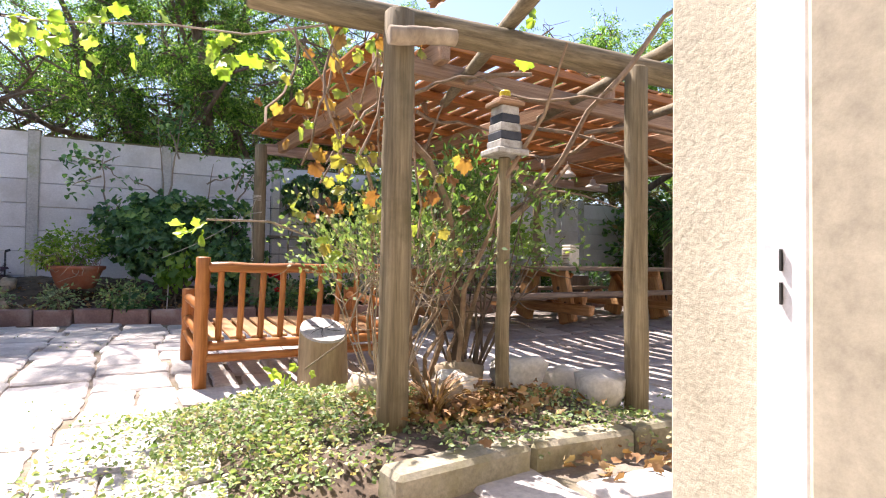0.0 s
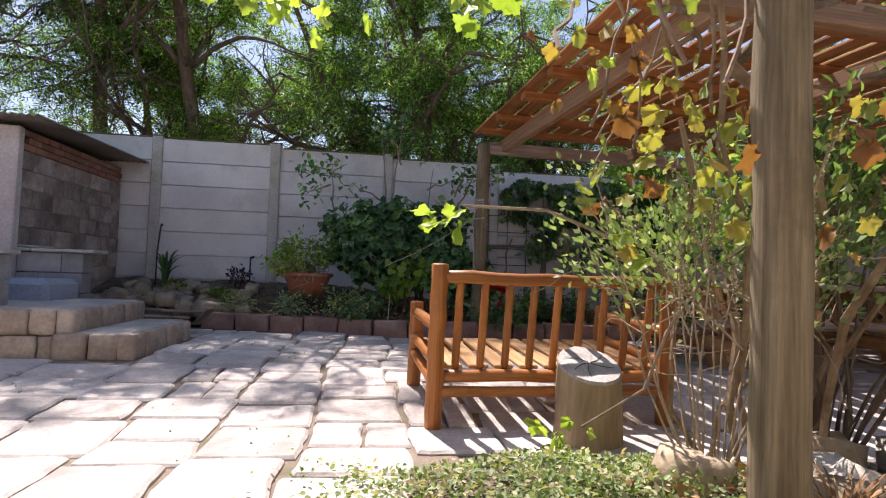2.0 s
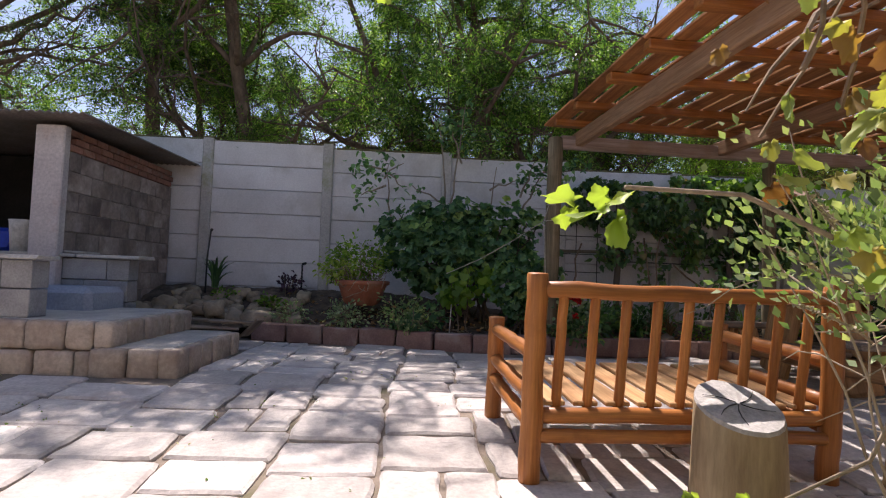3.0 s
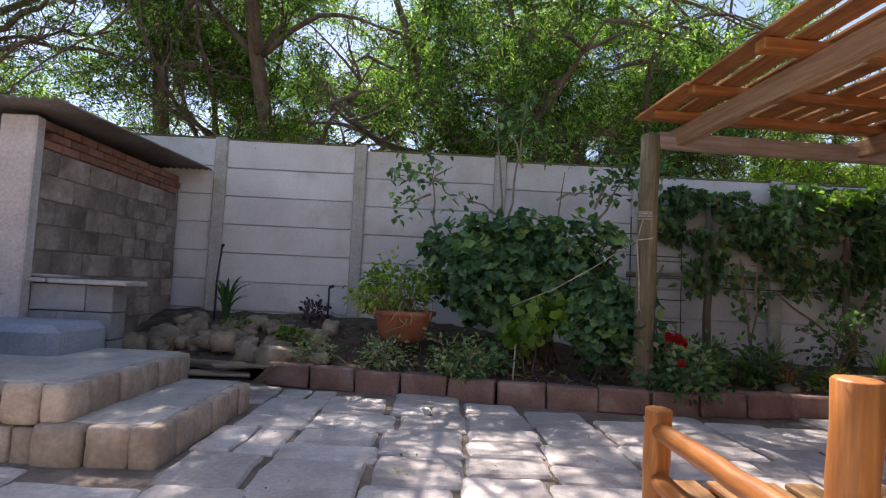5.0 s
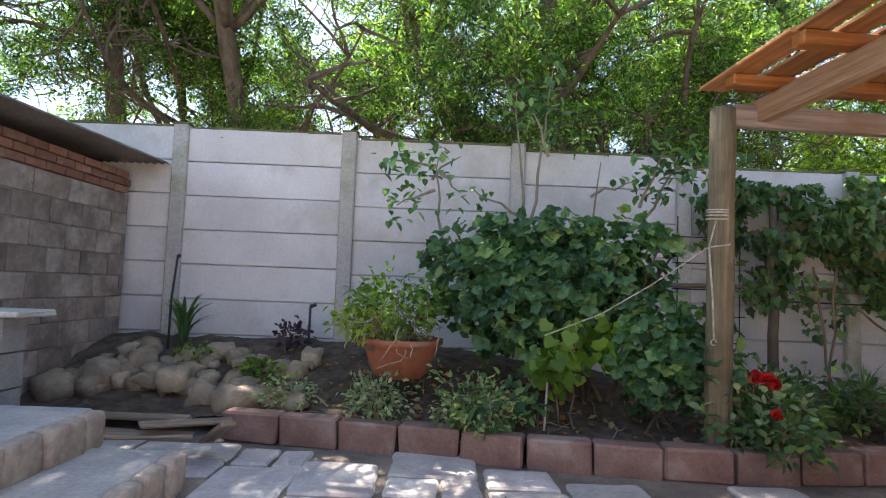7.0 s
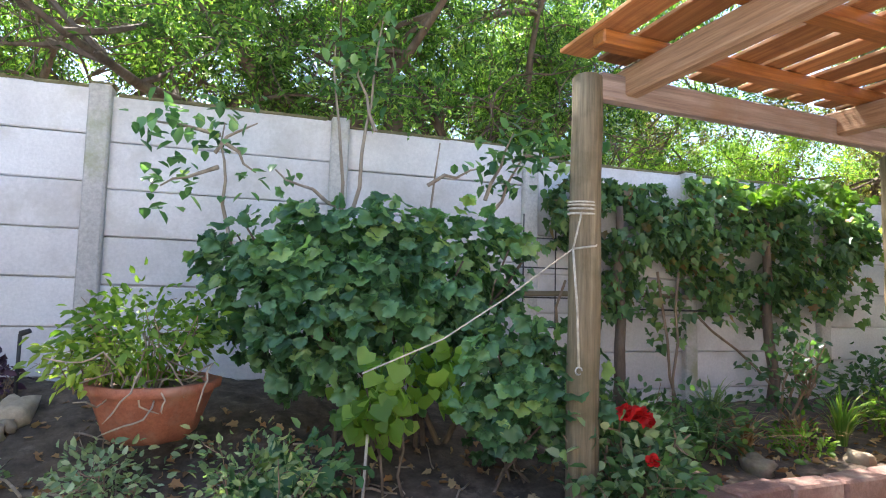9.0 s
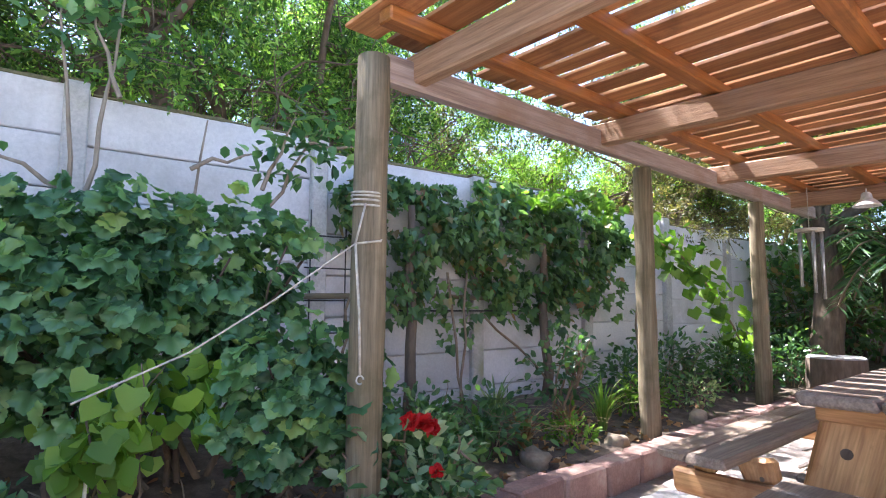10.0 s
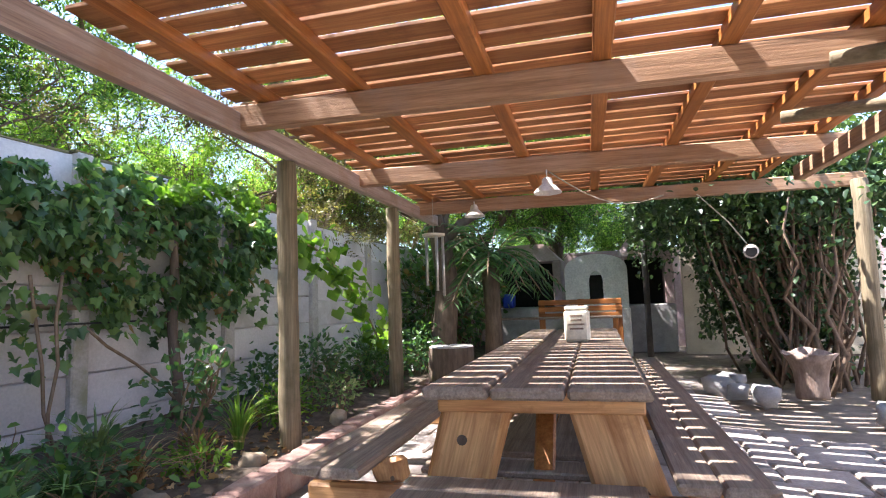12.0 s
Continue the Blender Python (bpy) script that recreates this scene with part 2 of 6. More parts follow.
def chamfer(sx, sy, sz, b, rough=0.0, rnd=None):
    """A box about the origin with chamfered edges; rough pushes its corners about."""
    hx, hy, hz = sx / 2, sy / 2, sz / 2
    b = min(b, hx * 0.45, hy * 0.45, hz * 0.45)
    verts, index = [], {}
    for i in (-1, 1):
        for j in (-1, 1):
            for k in (-1, 1):
                d = Vector((rnd.uniform(-rough, rough), rnd.uniform(-rough, rough), rnd.uniform(-rough, rough) * 0.4)) if rnd else Vector()
                for a, p in enumerate(((i * hx, j * (hy - b), k * (hz - b)), (i * (hx - b), j * hy, k * (hz - b)), (i * (hx - b), j * (hy - b), k * hz))):
                    index[(i, j, k, a)] = len(verts)
                    verts.append(Vector(p) + d)
    f = []
    s = (-1, 1)
    loop = ((-1, -1), (1, -1), (1, 1), (-1, 1))
    for e in s:
        for a in range(3):
            q = []
            for p in loop:
                c = list(p)
                c.insert(a, e)
                q.append(index[(*c, a)])
            f.append(q if (e == 1) != (a == 1) else q[::-1])
    for i in s:
        for j in s:
            f.append([index[(i, j, -1, 0)], index[(i, j, 1, 0)], index[(i, j, 1, 1)], index[(i, j, -1, 1)]][:: i * j])
            f.append([index[(i, -1, j, 0)], index[(i, -1, j, 2)], index[(i, 1, j, 2)], index[(i, 1, j, 0)]][:: i * j])
            f.append([index[(-1, i, j, 1)], index[(1, i, j, 1)], index[(1, i, j, 2)], index[(-1, i, j, 2)]][:: i * j])
            for k in s:
                f.append([index[(i, j, k, 0)], index[(i, j, k, 1)], index[(i, j, k, 2)]][:: i * j * k])
    return verts, f


def box(name, x0, x1, y0, y1, z0, z1, material, parent=None, b=0.006, label="", rough=0.0, seed=0):
    v, f = chamfer(x1 - x0, y1 - y0, z1 - z0, b, rough, random.Random(seed) if rough else None)
    c = Vector(((x0 + x1) / 2, (y0 + y1) / 2, (z0 + z1) / 2))
    return mesh(name, [p + c for p in v], f, material, parent, label)


def tube_data(pts, radii, seg=8, wob=0.0, rnd=None, cap=True):
    pts = [Vector(p) for p in pts]
    verts, faces = [], []
    n = len(pts)
    side = None
    for i, p in enumerate(pts):
        d = (pts[min(i + 1, n - 1)] - pts[max(i - 1, 0)]).normalized()
        if side is None or abs(side.dot(d)) > 0.95:
            side = d.orthogonal().normalized()
        side = (side - d * side.dot(d)).normalized()
        up = d.cross(side)
        for k in range(seg):
            a = 2 * math.pi * k / seg
            r = radii[i] * (1 + (rnd.uniform(-wob, wob) if rnd else 0))
            verts.append(p + (side * math.cos(a) + up * math.sin(a)) * r)
    for i in range(n - 1):
        for k in range(seg):
            a, b = i * seg + k, i * seg + (k + 1) % seg
            faces.append((a, b, b + seg, a + seg))
    if cap:
        faces.append(tuple(range(seg))[::-1])
        faces.append(tuple(range((n - 1) * seg, n * seg)))
    return verts, faces


def tube(name, pts, radii, material, parent=None, seg=8, wob=0.0, seed=1, label=""):
    v, f = tube_data(pts, radii, seg, wob, random.Random(seed))
    return mesh(name, v, f, material, parent, label, True)


def log(name, p0, p1, r0, r1, material, parent=None, seed=1, label="", seg=14, sway=0.004):
    """A straight pole with worn, slightly rounded ends."""
    rnd = random.Random(seed)
    p0, p1 = Vector(p0), Vector(p1)
    n = 9
    d = (p1 - p0).normalized()
    o = d.orthogonal().normalized()
    q = d.cross(o)
    pts, rad = [p0], [r0 * 0.86]
    for i in range(n + 1):
        t = i / n
        s = 0 if i in (0, n) else 1
        pts.append(p0.lerp(p1, 0.004 + 0.992 * t) + (o * rnd.uniform(-sway, sway) + q * rnd.uniform(-sway, sway)) * s)
        rad.append((r0 + (r1 - r0) * t) * rnd.uniform(0.97, 1.03))
    pts.append(p1)
    rad.append(r1 * 0.86)
    v, f = tube_data(pts, rad, seg, 0.015, rnd)
    return mesh(name, v, f, material, parent, label, True)


def joined(datas):
    verts, faces = [], []
    for v, f in datas:
        o = len(verts)
        verts += [tuple(p) for p in v]
        faces += [tuple(i + o for i in q) for q in f]
    return verts, faces


def rock_data(sx, sy, sz, rnd, seg=9, rings=6):
    off = Vector((rnd.uniform(0, 90), rnd.uniform(0, 90), rnd.uniform(0, 90)))
    verts, faces = [], []
    for i in range(1, rings):
        th = math.pi * i / rings
        for k in range(seg):
            a = 2 * math.pi * k / seg
            p = Vector((math.sin(th) * math.cos(a), math.sin(th) * math.sin(a), math.cos(th)))
            p = Vector([math.copysign(abs(c) ** 0.62, c) for c in p])
            s = 1 + 0.5 * noise.noise(p * 1.4 + off) + 0.2 * noise.noise(p * 3.2 + off)
            verts.append(Vector((p.x * sx, p.y * sy, p.z * sz)) * s)
    top, bot = len(verts), len(verts) + 1
    verts += [Vector((0, 0, sz)), Vector((0, 0, -sz))]
    for i in range(rings - 2):
        for k in range(seg):
            a, b = i * seg + k, i * seg + (k + 1) % seg
            faces.append((a, a + seg, b + seg, b))
    for k in range(seg):
        faces.append((top, k, (k + 1) % seg))
        q = (rings - 2) * seg
        faces.append((bot, q + (k + 1) % seg, q + k))
    return verts, faces


def smooth01(t):
    t = max(0.0, min(1.0, t))
    return t * t * (3 - 2 * t)


def gz(x, y):
    """Height of the paved ground, which rises a little towards the back wall."""
    return 0.11 * smooth01((y - 5.2) / 2.2)


# ---- ground ----
def ground_sheet():
    xs = [-900, -300, -80, -30, -14] + [-9 + 0.5 * i for i in range(57)] + [24, 40, 90, 300, 900]
    ys = [-900, -300, -80, -30, -12] + [-6 + 0.4 * i for i in range(53)] + [18, 24, 40, 90, 300, 900]
    v = [(x, y, gz(x, y) - 0.016 - (0.004 if abs(x) < 30 else 0)) for y in ys for x in xs]
    n = len(xs)
    f = [(j * n + i, j * n + i + 1, (j + 1) * n + i + 1, (j + 1) * n + i) for j in range(len(ys) - 1) for i in range(n - 1)]
    return tagged(mesh("ground", v, f, M["dirt"], None, "", True), "sandy brown bare soil under the whole garden", "ground", kind="structure")


ground_sheet()


# ---- back wall of precast panels between slotted posts ----
def back_wall():
    wall = tagged(new("wall_north"), "pale grey precast concrete panel wall with stepped posts", "wall", kind="structure")
    bay, y = 1.65, 11.0
    tops = [2.7, 2.7, 2.66, 2.645, 2.6, 2.55, 2.455, 2.455, 2.36, 2.3, 2.25, 2.19, 2.14, 2.1]
    x0 = -2.3 - 3 * bay
    rnd = random.Random(4)
    panel = post = cap = None
    for i, top in enumerate(tops):
        x = x0 + i * bay
        nxt = max(top, tops[i - 1] if i else top)
        h = 2.75
        if post is None:
            v, f = chamfer(0.14, 0.15, h, 0.012)
            post = mesh("post", v, f, M["precast_post"], wall)
            v, f = chamfer(0.15, 0.13, 0.02, 0.006, 0.008, rnd)
            cap = mesh("coping", v, f, M["moss"], wall, "mossy top edge")
            post.matrix_basis, cap.matrix_basis = pose(x, y, nxt + 0.012 - h / 2), pose(x, y, nxt + 0.018)
        else:
            again(post, pose(x, y + rnd.uniform(-0.006, 0.006), nxt + 0.012 - h / 2, 0, rnd.uniform(-0.4, 0.4)), wall)
            again(cap, pose(x, y, nxt + 0.018, 0, 0, rnd.choice((0, 180))), wall)
        box("backing", x + 0.07, x + bay - 0.07, y + 0.034, y + 0.05, 0.05, top - 0.01, M["precast"], wall, 0.002)
        for k in range(8):
            z = top - 0.335 * (k + 0.5)
            m = pose(x + bay / 2, y + 0.012 + rnd.uniform(-0.004, 0.004), z, rnd.uniform(-0.5, 0.5), rnd.uniform(-0.1, 0.1))
            if panel is None:
                v, f = chamfer(bay - 0.1, 0.055, 0.3275, 0.008)
                panel = mesh("panel", v, f, M["precast"], wall)
                panel.matrix_basis = m
            else:
                again(panel, m, wall)
    edge = []
    for i, top in enumerate(tops):
        for j in range(9):
            c = Vector((x0 + i * bay + 0.1 + (j + 0.5) * (bay - 0.2) / 9, y + 0.012, top + 0.004))
            v, f = chamfer((bay - 0.2) / 9 + 0.01, 0.062, 0.022 + rnd.uniform(-0.008, 0.01), 0.005, 0.006, rnd)
            edge.append(([p + c for p in v], f))
    mesh("moss", *joined(edge), M["moss"], wall, "dark moss along the top edge")


back_wall()


# ---- house, whose glass door the walk starts from ----
def house():
    def wall(name, x0, x1, y0, y1, z0, z1, mat="plaster", label="rough cream plastered house wall"):
        return tagged(box(name, x0, x1, y0, y1, z0, z1, M[mat], None, 0.008), label, "wall", kind="structure")
    wall("wall_south", 1.585, 4.1, 1.83, 2.08, 0, 2.6)
    wall("wall_south_west", -6.5, -0.5, 1.86, 2.08, 0, 2.6)
    wall("wall_lintel", -0.5, 1.585, 1.86, 2.08, 2.12, 2.6)
    wall("wall_inner_east", 4.0, 4.1, -2.6, 1.86, 0, 2.6, "inner_wall", "smooth cream inner wall of the house")
    wall("wall_inner_west", -3.2, -3.1, -2.6, 1.86, 0, 2.6, "inner_wall", "smooth cream inner wall of the house")
    wall("wall_inner_south", -3.2, 4.1, -2.7, -2.6, 0, 2.6, "inner_wall", "smooth cream inner wall of the house")
    wall("wall_nib", 1.52, 1.7, 1.2, 1.828, 0, 2.4, "inner_wall", "smooth cream inner return beside the door")
    tagged(box("floor", -3.1, 4.0, -2.6, 2.0, -0.1, 0.005, M["cement"]), "plain grey cement floor inside the house", "floor", kind="structure")
    tagged(box("ceiling", -3.2, 4.1, -2.7, 2.08, 2.6, 2.7, M["inner_wall"]), "plain pale ceiling of the house", "ceiling", kind="structure")
    tagged(box("roof_slab", -6.5, 4.3, -3.0, 2.3, 2.7, 2.82, M["cement"]), "flat grey roof edge over the door", "roof", kind="structure")
    d = tagged(new("door_1"), "white aluminium sliding door frame, open", "door", kind="structure")
    box("jamb", 1.535, 1.583, 1.832, 1.9, 0.0, 2.12, M["white_frame"], d, 0.004)
    box("jamb", -0.498, -0.44, 1.8, 1.95, 0.0, 2.12, M["white_frame"], d, 0.004)
    box("head", -0.44, 1.535, 1.8, 1.95, 2.06, 2.118, M["white_frame"], d, 0.004)
    box("threshold", -0.44, 1.535, 1.78, 1.96, 0.006, 0.03, M["white_frame"], d, 0.004)
    for z in (0.842, 0.884):
        box("lock_slot", 1.531, 1.5345, 1.863, 1.867, z - 0.014, z + 0.014, M["dark_metal"], d, 0.001, "dark latch slot")


house()

# ---- slatted pergola ----
PG = pose(2.1, 9.15, 0, 0, 0, 4)
RAFTERS = (0.25, 1.91, 3.77, 5.73)
SKEW = {0.25: 0.04, 1.91: 0.12, 3.77: 0.3, 5.73: 0.2}
DEPTH = 3.95


def pergola():
    pg = thing("pergola", PG, "timber pergola on poles with a red-stained slatted roof", "pergola")
    base = 0.1
    log("post", (-0.02, 0, base), (0.0, 0, 2.43), 0.085, 0.078, M["pole_z"], pg, 3)
    log("post", (2.57, 0.03, base), (2.55, 0.03, 2.3), 0.076, 0.07, M["pole_z"], pg, 4)
    log("post", (4.86, 0.03, base), (4.86, 0.03, 2.31), 0.08, 0.075, M["pole_z"], pg, 5)
    log("post", (5.73, -4.95, 0.05), (5.73, -4.95, 2.385), 0.085, 0.08, M["pole_z"], pg, 7)
    box("beam", 0.05, 6.6, -0.05, 0.035, 2.31, 2.455, M["grey_beam_x"], pg, 0.012)
    box("beam", -0.2, 4.7, -4.08, -3.99, 2.24, 2.38, M["beam_x"], pg, 0.012)
    for u in RAFTERS:
        ln = DEPTH + (1.26 if u > 5 else 0.36)
        v, f = chamfer(0.09, ln, 0.158, 0.012, 0.004, random.Random(int(u * 10)))
        placed(mesh("rafter", v, f, M["beam_y"], pg), pose(u + SKEW[u] / 2, 0.11 - ln / 2, 2.42, 0, 0, math.degrees(math.atan(SKEW[u] / ln))))
    tags = (0.2, 0.8, 1.57, 2.22, 2.85, 3.5, 4.0)
    for i, v in enumerate(tags):
        box("purlin", -0.08, 6.1, -v - 0.05, -v + 0.05, 2.502, 2.575, M["orange_x"], pg, 0.008)
    rnd = random.Random(11)
    first = {}
    stops = [-0.1, *tags[1:-1], DEPTH + 0.12]
    # each lane between two purlins has boards of its own, of uneven widths and gaps
    k = 0
    while k < len(stops) - 1:
        step = 2 if k in (1, 3) else 1
        at, ln = stops[k], stops[k + step] - stops[k]
        x = -0.14 + rnd.uniform(0, 0.06)
        while x < 6.1:
            wide = rnd.choice((0.13, 0.15, 0.165, 0.18, 0.19))
            gap = rnd.choice((0.028, 0.04, 0.048, 0.056, 0.066))
            if x < 3.74 < x + wide:
                x = 3.76
            m = pose(x + wide / 2, -at - ln / 2, 2.587 + rnd.uniform(0, 0.005), 0, rnd.uniform(-1.2, 1.2), rnd.uniform(-0.9, 0.9))
            key = (wide, round(ln, 2))
            if key in first:
                again(first[key], m, pg)
            else:
                v, f = chamfer(wide, ln - 0.006, 0.022, 0.003)
                first[key] = placed(mesh("slat", v, f, M["red_y"], pg), m)
            x += wide + gap
        k += step
    return pg


pergola()


# ---- round-pole pergola beside the house ----
def pole_pergola():
    pp = thing("pole_pergola", pose(0, 0, 0), "weathered round-pole vine pergola frame beside the house", "pergola")
    log("post", (1.855, 3.9, -0.02), (1.875, 3.93, 2.1), 0.076, 0.072, M["pole_z"], pp, 21)
    log("post", (3.33, 3.79, 0.0), (3.35, 3.82, 2.05), 0.07, 0.066, M["pole_z"], pp, 22)
    log("post", (4.75, 4.0, 0.0), (4.75, 4.02, 2.05), 0.085, 0.08, M["pole_z"], pp, 23)
    log("rail", (1.2, 4.16, 2.14), (5.4, 3.72, 2.05), 0.078, 0.07, M["pole_x"], pp, 24)
    for x in (2.45, 3.55, 4.5):
        log("cross_pole", (x, 3.6, 2.2), (x + 0.75, 6.0, 2.36), 0.045, 0.04, M["pole_y"], pp, 30 + int(x * 7))
    log("stub", (1.78, 3.82, 1.93), (2.1, 3.77, 1.96), 0.045, 0.04, M["pale_bark"], pp, 26, "pale cut branch stub")


pole_pergola()


# ---- bench ----
def bench():
    b = thing("garden_bench", pose(1.14, 5.57, 0.0, 3.2, 0, 2.5), "orange varnished log garden bench standing on the paving", "bench")
    W, D = 1.36, 0.86
    mz, mx, my = M["orange_z"], M["orange_x"], M["orange_y"]
    for x in (0, W):
        log("back_post", (x, 0, 0), (x, 0.0, 0.9), 0.047, 0.045, mz, b, 40 + int(x * 9))
        log("front_post", (x, D, 0), (x, D, 0.6), 0.047, 0.045, mz, b, 50 + int(x * 9))
        log("arm_rail", (x, 0.02, 0.55), (x, D - 0.02, 0.53), 0.034, 0.034, my, b, 60 + int(x * 9))
        log("side_rail", (x, 0.02, 0.37), (x, D - 0.02, 0.36), 0.034, 0.034, my, b, 64 + int(x * 9))
        log("side_rail", (x, 0.02, 0.25), (x, D - 0.02, 0.25), 0.034, 0.034, my, b, 68 + int(x * 9))
    log("top_rail", (0.03, 0.0, 0.83), (W - 0.03, 0.0, 0.83), 0.036, 0.034, mx, b, 71)
    log("back_rail", (0.03, 0.015, 0.29), (W - 0.03, 0.015, 0.29), 0.034, 0.034, mx, b, 72)
    log("seat_rail", (0.03, -0.012, 0.21), (W - 0.03, -0.012, 0.21), 0.03, 0.03, mx, b, 73)
    log("front_rail", (0.03, D, 0.29), (W - 0.03, D, 0.29), 0.036, 0.036, mx, b, 74)
    for i in range(9):
        x = 0.115 + i * 0.141
        log("spindle", (x, 0.045, 0.31), (x + 0.005, 0.0, 0.82), 0.022, 0.022, mz, b, 80 + i, sway=0.001)
    for i in range(9):
        x = 0.1 + i * 0.146
        box("seat_plank", x - 0.055, x + 0.055, 0.03, D + 0.02, 0.325, 0.347, M["seat_y"], b, 0.006)


bench()


# ---- picnic table under the pergola ----
def picnic_table(m):
    t = thing("picnic_table", m, "long heavy plank picnic table with fixed benches under the pergola", "table")
    L, H = 4.3, 0.74
    rnd = random.Random(5)
    for y, w in ((-0.475, 0.335), (-0.13, 0.31), (0.19, 0.29)):
        e = rnd.uniform(-0.02, 0.02)
        box("table_plank", e, L + e, y, y + w, H - 0.055, H, M["table_x"], t, 0.012, rough=0.008, seed=int(100 + y * 100))
    for y in (-0.82, 0.78):
        box("bench_plank", -0.12, L - 0.1, y - 0.05, y + 0.135, 0.37, 0.42, M["table_x"], t, 0.012, rough=0.008, seed=7)
        box("bench_plank", -0.1, L - 0.12, y + 0.137, y + 0.29, 0.37, 0.415, M["table_x"], t, 0.012, rough=0.008, seed=8)
    for x in (0.26, 2.1, 3.9):
        for s in (-1, 1):
            v, f = chamfer(0.09, 0.3, 0.7, 0.022, 0.014, rnd)
            o = mesh("leg", v, f, M["pine_z"], t)
            o.matrix_basis = pose(x, s * 0.36, 0.345, s * 16)
            for kx, kz in ((0.03, 0.12), (-0.05, -0.1)):
                v, f = tube_data([(-0.047, kx, kz), (0.047, kx, kz)], [0.024, 0.026], 11)
                mesh("knot", v, f, M["bark"], o, "dark knot")
        box("cross_bar", x - 0.12, x - 0.04, -0.95, 1.12, 0.14, 0.27, M["pine_y"], t, 0.02, rough=0.012, seed=int(x * 9))
        box("top_bar", x - 0.07, x - 0.03, -0.46, 0.46, H - 0.14, H - 0.052, M["pine_y"], t, 0.008)
        for y0, lean in ((-0.7, 6), (0.72, -9), (0.97, 4)):
            v, f = chamfer(0.08, 0.17 if y0 < 0.9 else 0.13, 0.12, 0.026, 0.014, rnd)
            o = mesh("bench_bracket", v, f, M["pine_z"], t)
            o.matrix_basis = pose(x - 0.04, y0, 0.318, lean)
            for kz in (-0.03, 0.04):
                v, f = tube_data([(-0.042, kz * 0.9, kz), (0.042, kz * 0.9, kz)], [0.012, 0.012], 8)
                mesh("knot", v, f, M["bark"], o, "dark knot")
        v, f = chamfer(0.05, 0.1, 0.62, 0.01)
        o = mesh("brace", v, f, M["orange_x"], t)
        o.matrix_basis = pose(x + (0.25 if x < 3 else -0.25), 0, 0.42, 0, 45 if x < 3 else -45)
    for x0, x1 in ((-0.2, 0.0), (0.012, 0.205), (0.32, 0.52)):
        box("foot_board", x0, x1, -0.44, 0.6, 0.272, 0.308, M["table_x"], t, 0.01, rough=0.006, seed=int(x1 * 100))
    box("stretcher_board", 0.54, L - 0.2, -0.3, 0.0, 0.302, 0.335, M["table_x"], t, 0.008)
    box("stretcher_board", 0.56, L - 0.2, 0.012, 0.3, 0.302, 0.335, M["table_x"], t, 0.008)


picnic_table(pose(3.5, 7.42, 0.125, 0, 0, 3.2))


# ---- steps and masonry at the side ----
def rough_block(sx, sy, sz, rnd, n=5):
    """A split-faced block: a gridded box with bulging, pitted sides and worn edges."""
    off = Vector((rnd.uniform(0, 60), rnd.uniform(0, 60), rnd.uniform(0, 60)))
    verts, faces, seen = [], [], {}
    def at(i, j, k):
        if (i, j, k) not in seen:
            u = Vector((2 * i / n - 1, 2 * j / n - 1, 2 * k / n - 1))
            m = sorted((abs(c) for c in u), reverse=True)
            worn = 1 - 0.05 * max(0.0, m[1] - 0.7) / 0.3 - 0.05 * max(0.0, m[2] - 0.7) / 0.3
            p = Vector((u.x * sx / 2, u.y * sy / 2, u.z * sz / 2)) * worn
            q = p * 11 + off
            p += u.normalized() * (0.011 * noise.noise(q) + 0.006 * noise.noise(q * 2.7)) * (0.35 if k == n else 1.0)
            seen[(i, j, k)] = len(verts)
            verts.append(p)
        return seen[(i, j, k)]
    for a in range(n):
        for b in range(n):
            for e in (0, n):
                for q in ([(e, a, b), (e, a + 1, b), (e, a + 1, b + 1), (e, a, b + 1)], [(b, e, a), (b + 1, e, a), (b + 1, e, a + 1), (b, e, a + 1)][::-1], [(a, b, e), (a + 1, b, e), (a + 1, b + 1, e), (a, b + 1, e)]):
                    f = [at(*c) for c in q]
                    faces.append(f if e else f[::-1])
    return verts, faces


def steps():
    rnd = random.Random(8)
    for k, (nm, x0, x1, y0, y1, z0, z1) in enumerate((("step_lower", -1.62, -1.0, 7.17, 8.52, 0.05, 0.285), ("step_upper", -2.6, -1.47, 7.2, 8.6, 0.05, 0.465))):
        s = thing(nm, pose(0, 0, 0), "rough sandstone block step with a cement tread", "step", kind="structure")
        box("core", x0 + 0.1, x1 - 0.1, y0 + 0.1, y1 - 0.02, z0, z1 - 0.012, M["cement"], s)
        box("tread", x0 + 0.04, x1 - 0.07, y0 + 0.07, y1 - 0.02, z1 - 0.03, z1 + 0.003, M["step_tread"], s, 0.012)
        rows = 1 if k == 0 else 2
        hh = (z1 - z0) / rows
        for r in range(rows):
            zz = z0 + (r + 0.5) * hh
            y = y0 + 0.004
            while y < y1 - 0.05:
                ln = min(rnd.uniform(0.2, 0.3), y1 - y)
                if y1 - y - ln < 0.1:
                    ln = y1 - y
                v, f = rough_block(0.14, ln - 0.008, hh - 0.006, rnd)
                placed(mesh("stone", v, f, M["step_stone"], s, "", True), pose(x1 - 0.07 + rnd.uniform(-0.01, 0.01), y + ln / 2, zz))
                y += ln
            x = x0 + 0.004
            while x < x1 - 0.15:
                ln = min(rnd.uniform(0.2, 0.3), x1 - 0.14 - x)
                if x1 - 0.14 - x - ln < 0.1:
                    ln = x1 - 0.14 - x
                v, f = rough_block(ln - 0.012, 0.14, hh - 0.006, rnd)
                placed(mesh("stone", v, f, M["step_stone"], s, "", True), pose(x + ln / 2, y0 + 0.07 + rnd.uniform(-0.01, 0.01), zz))
                x += ln


steps()


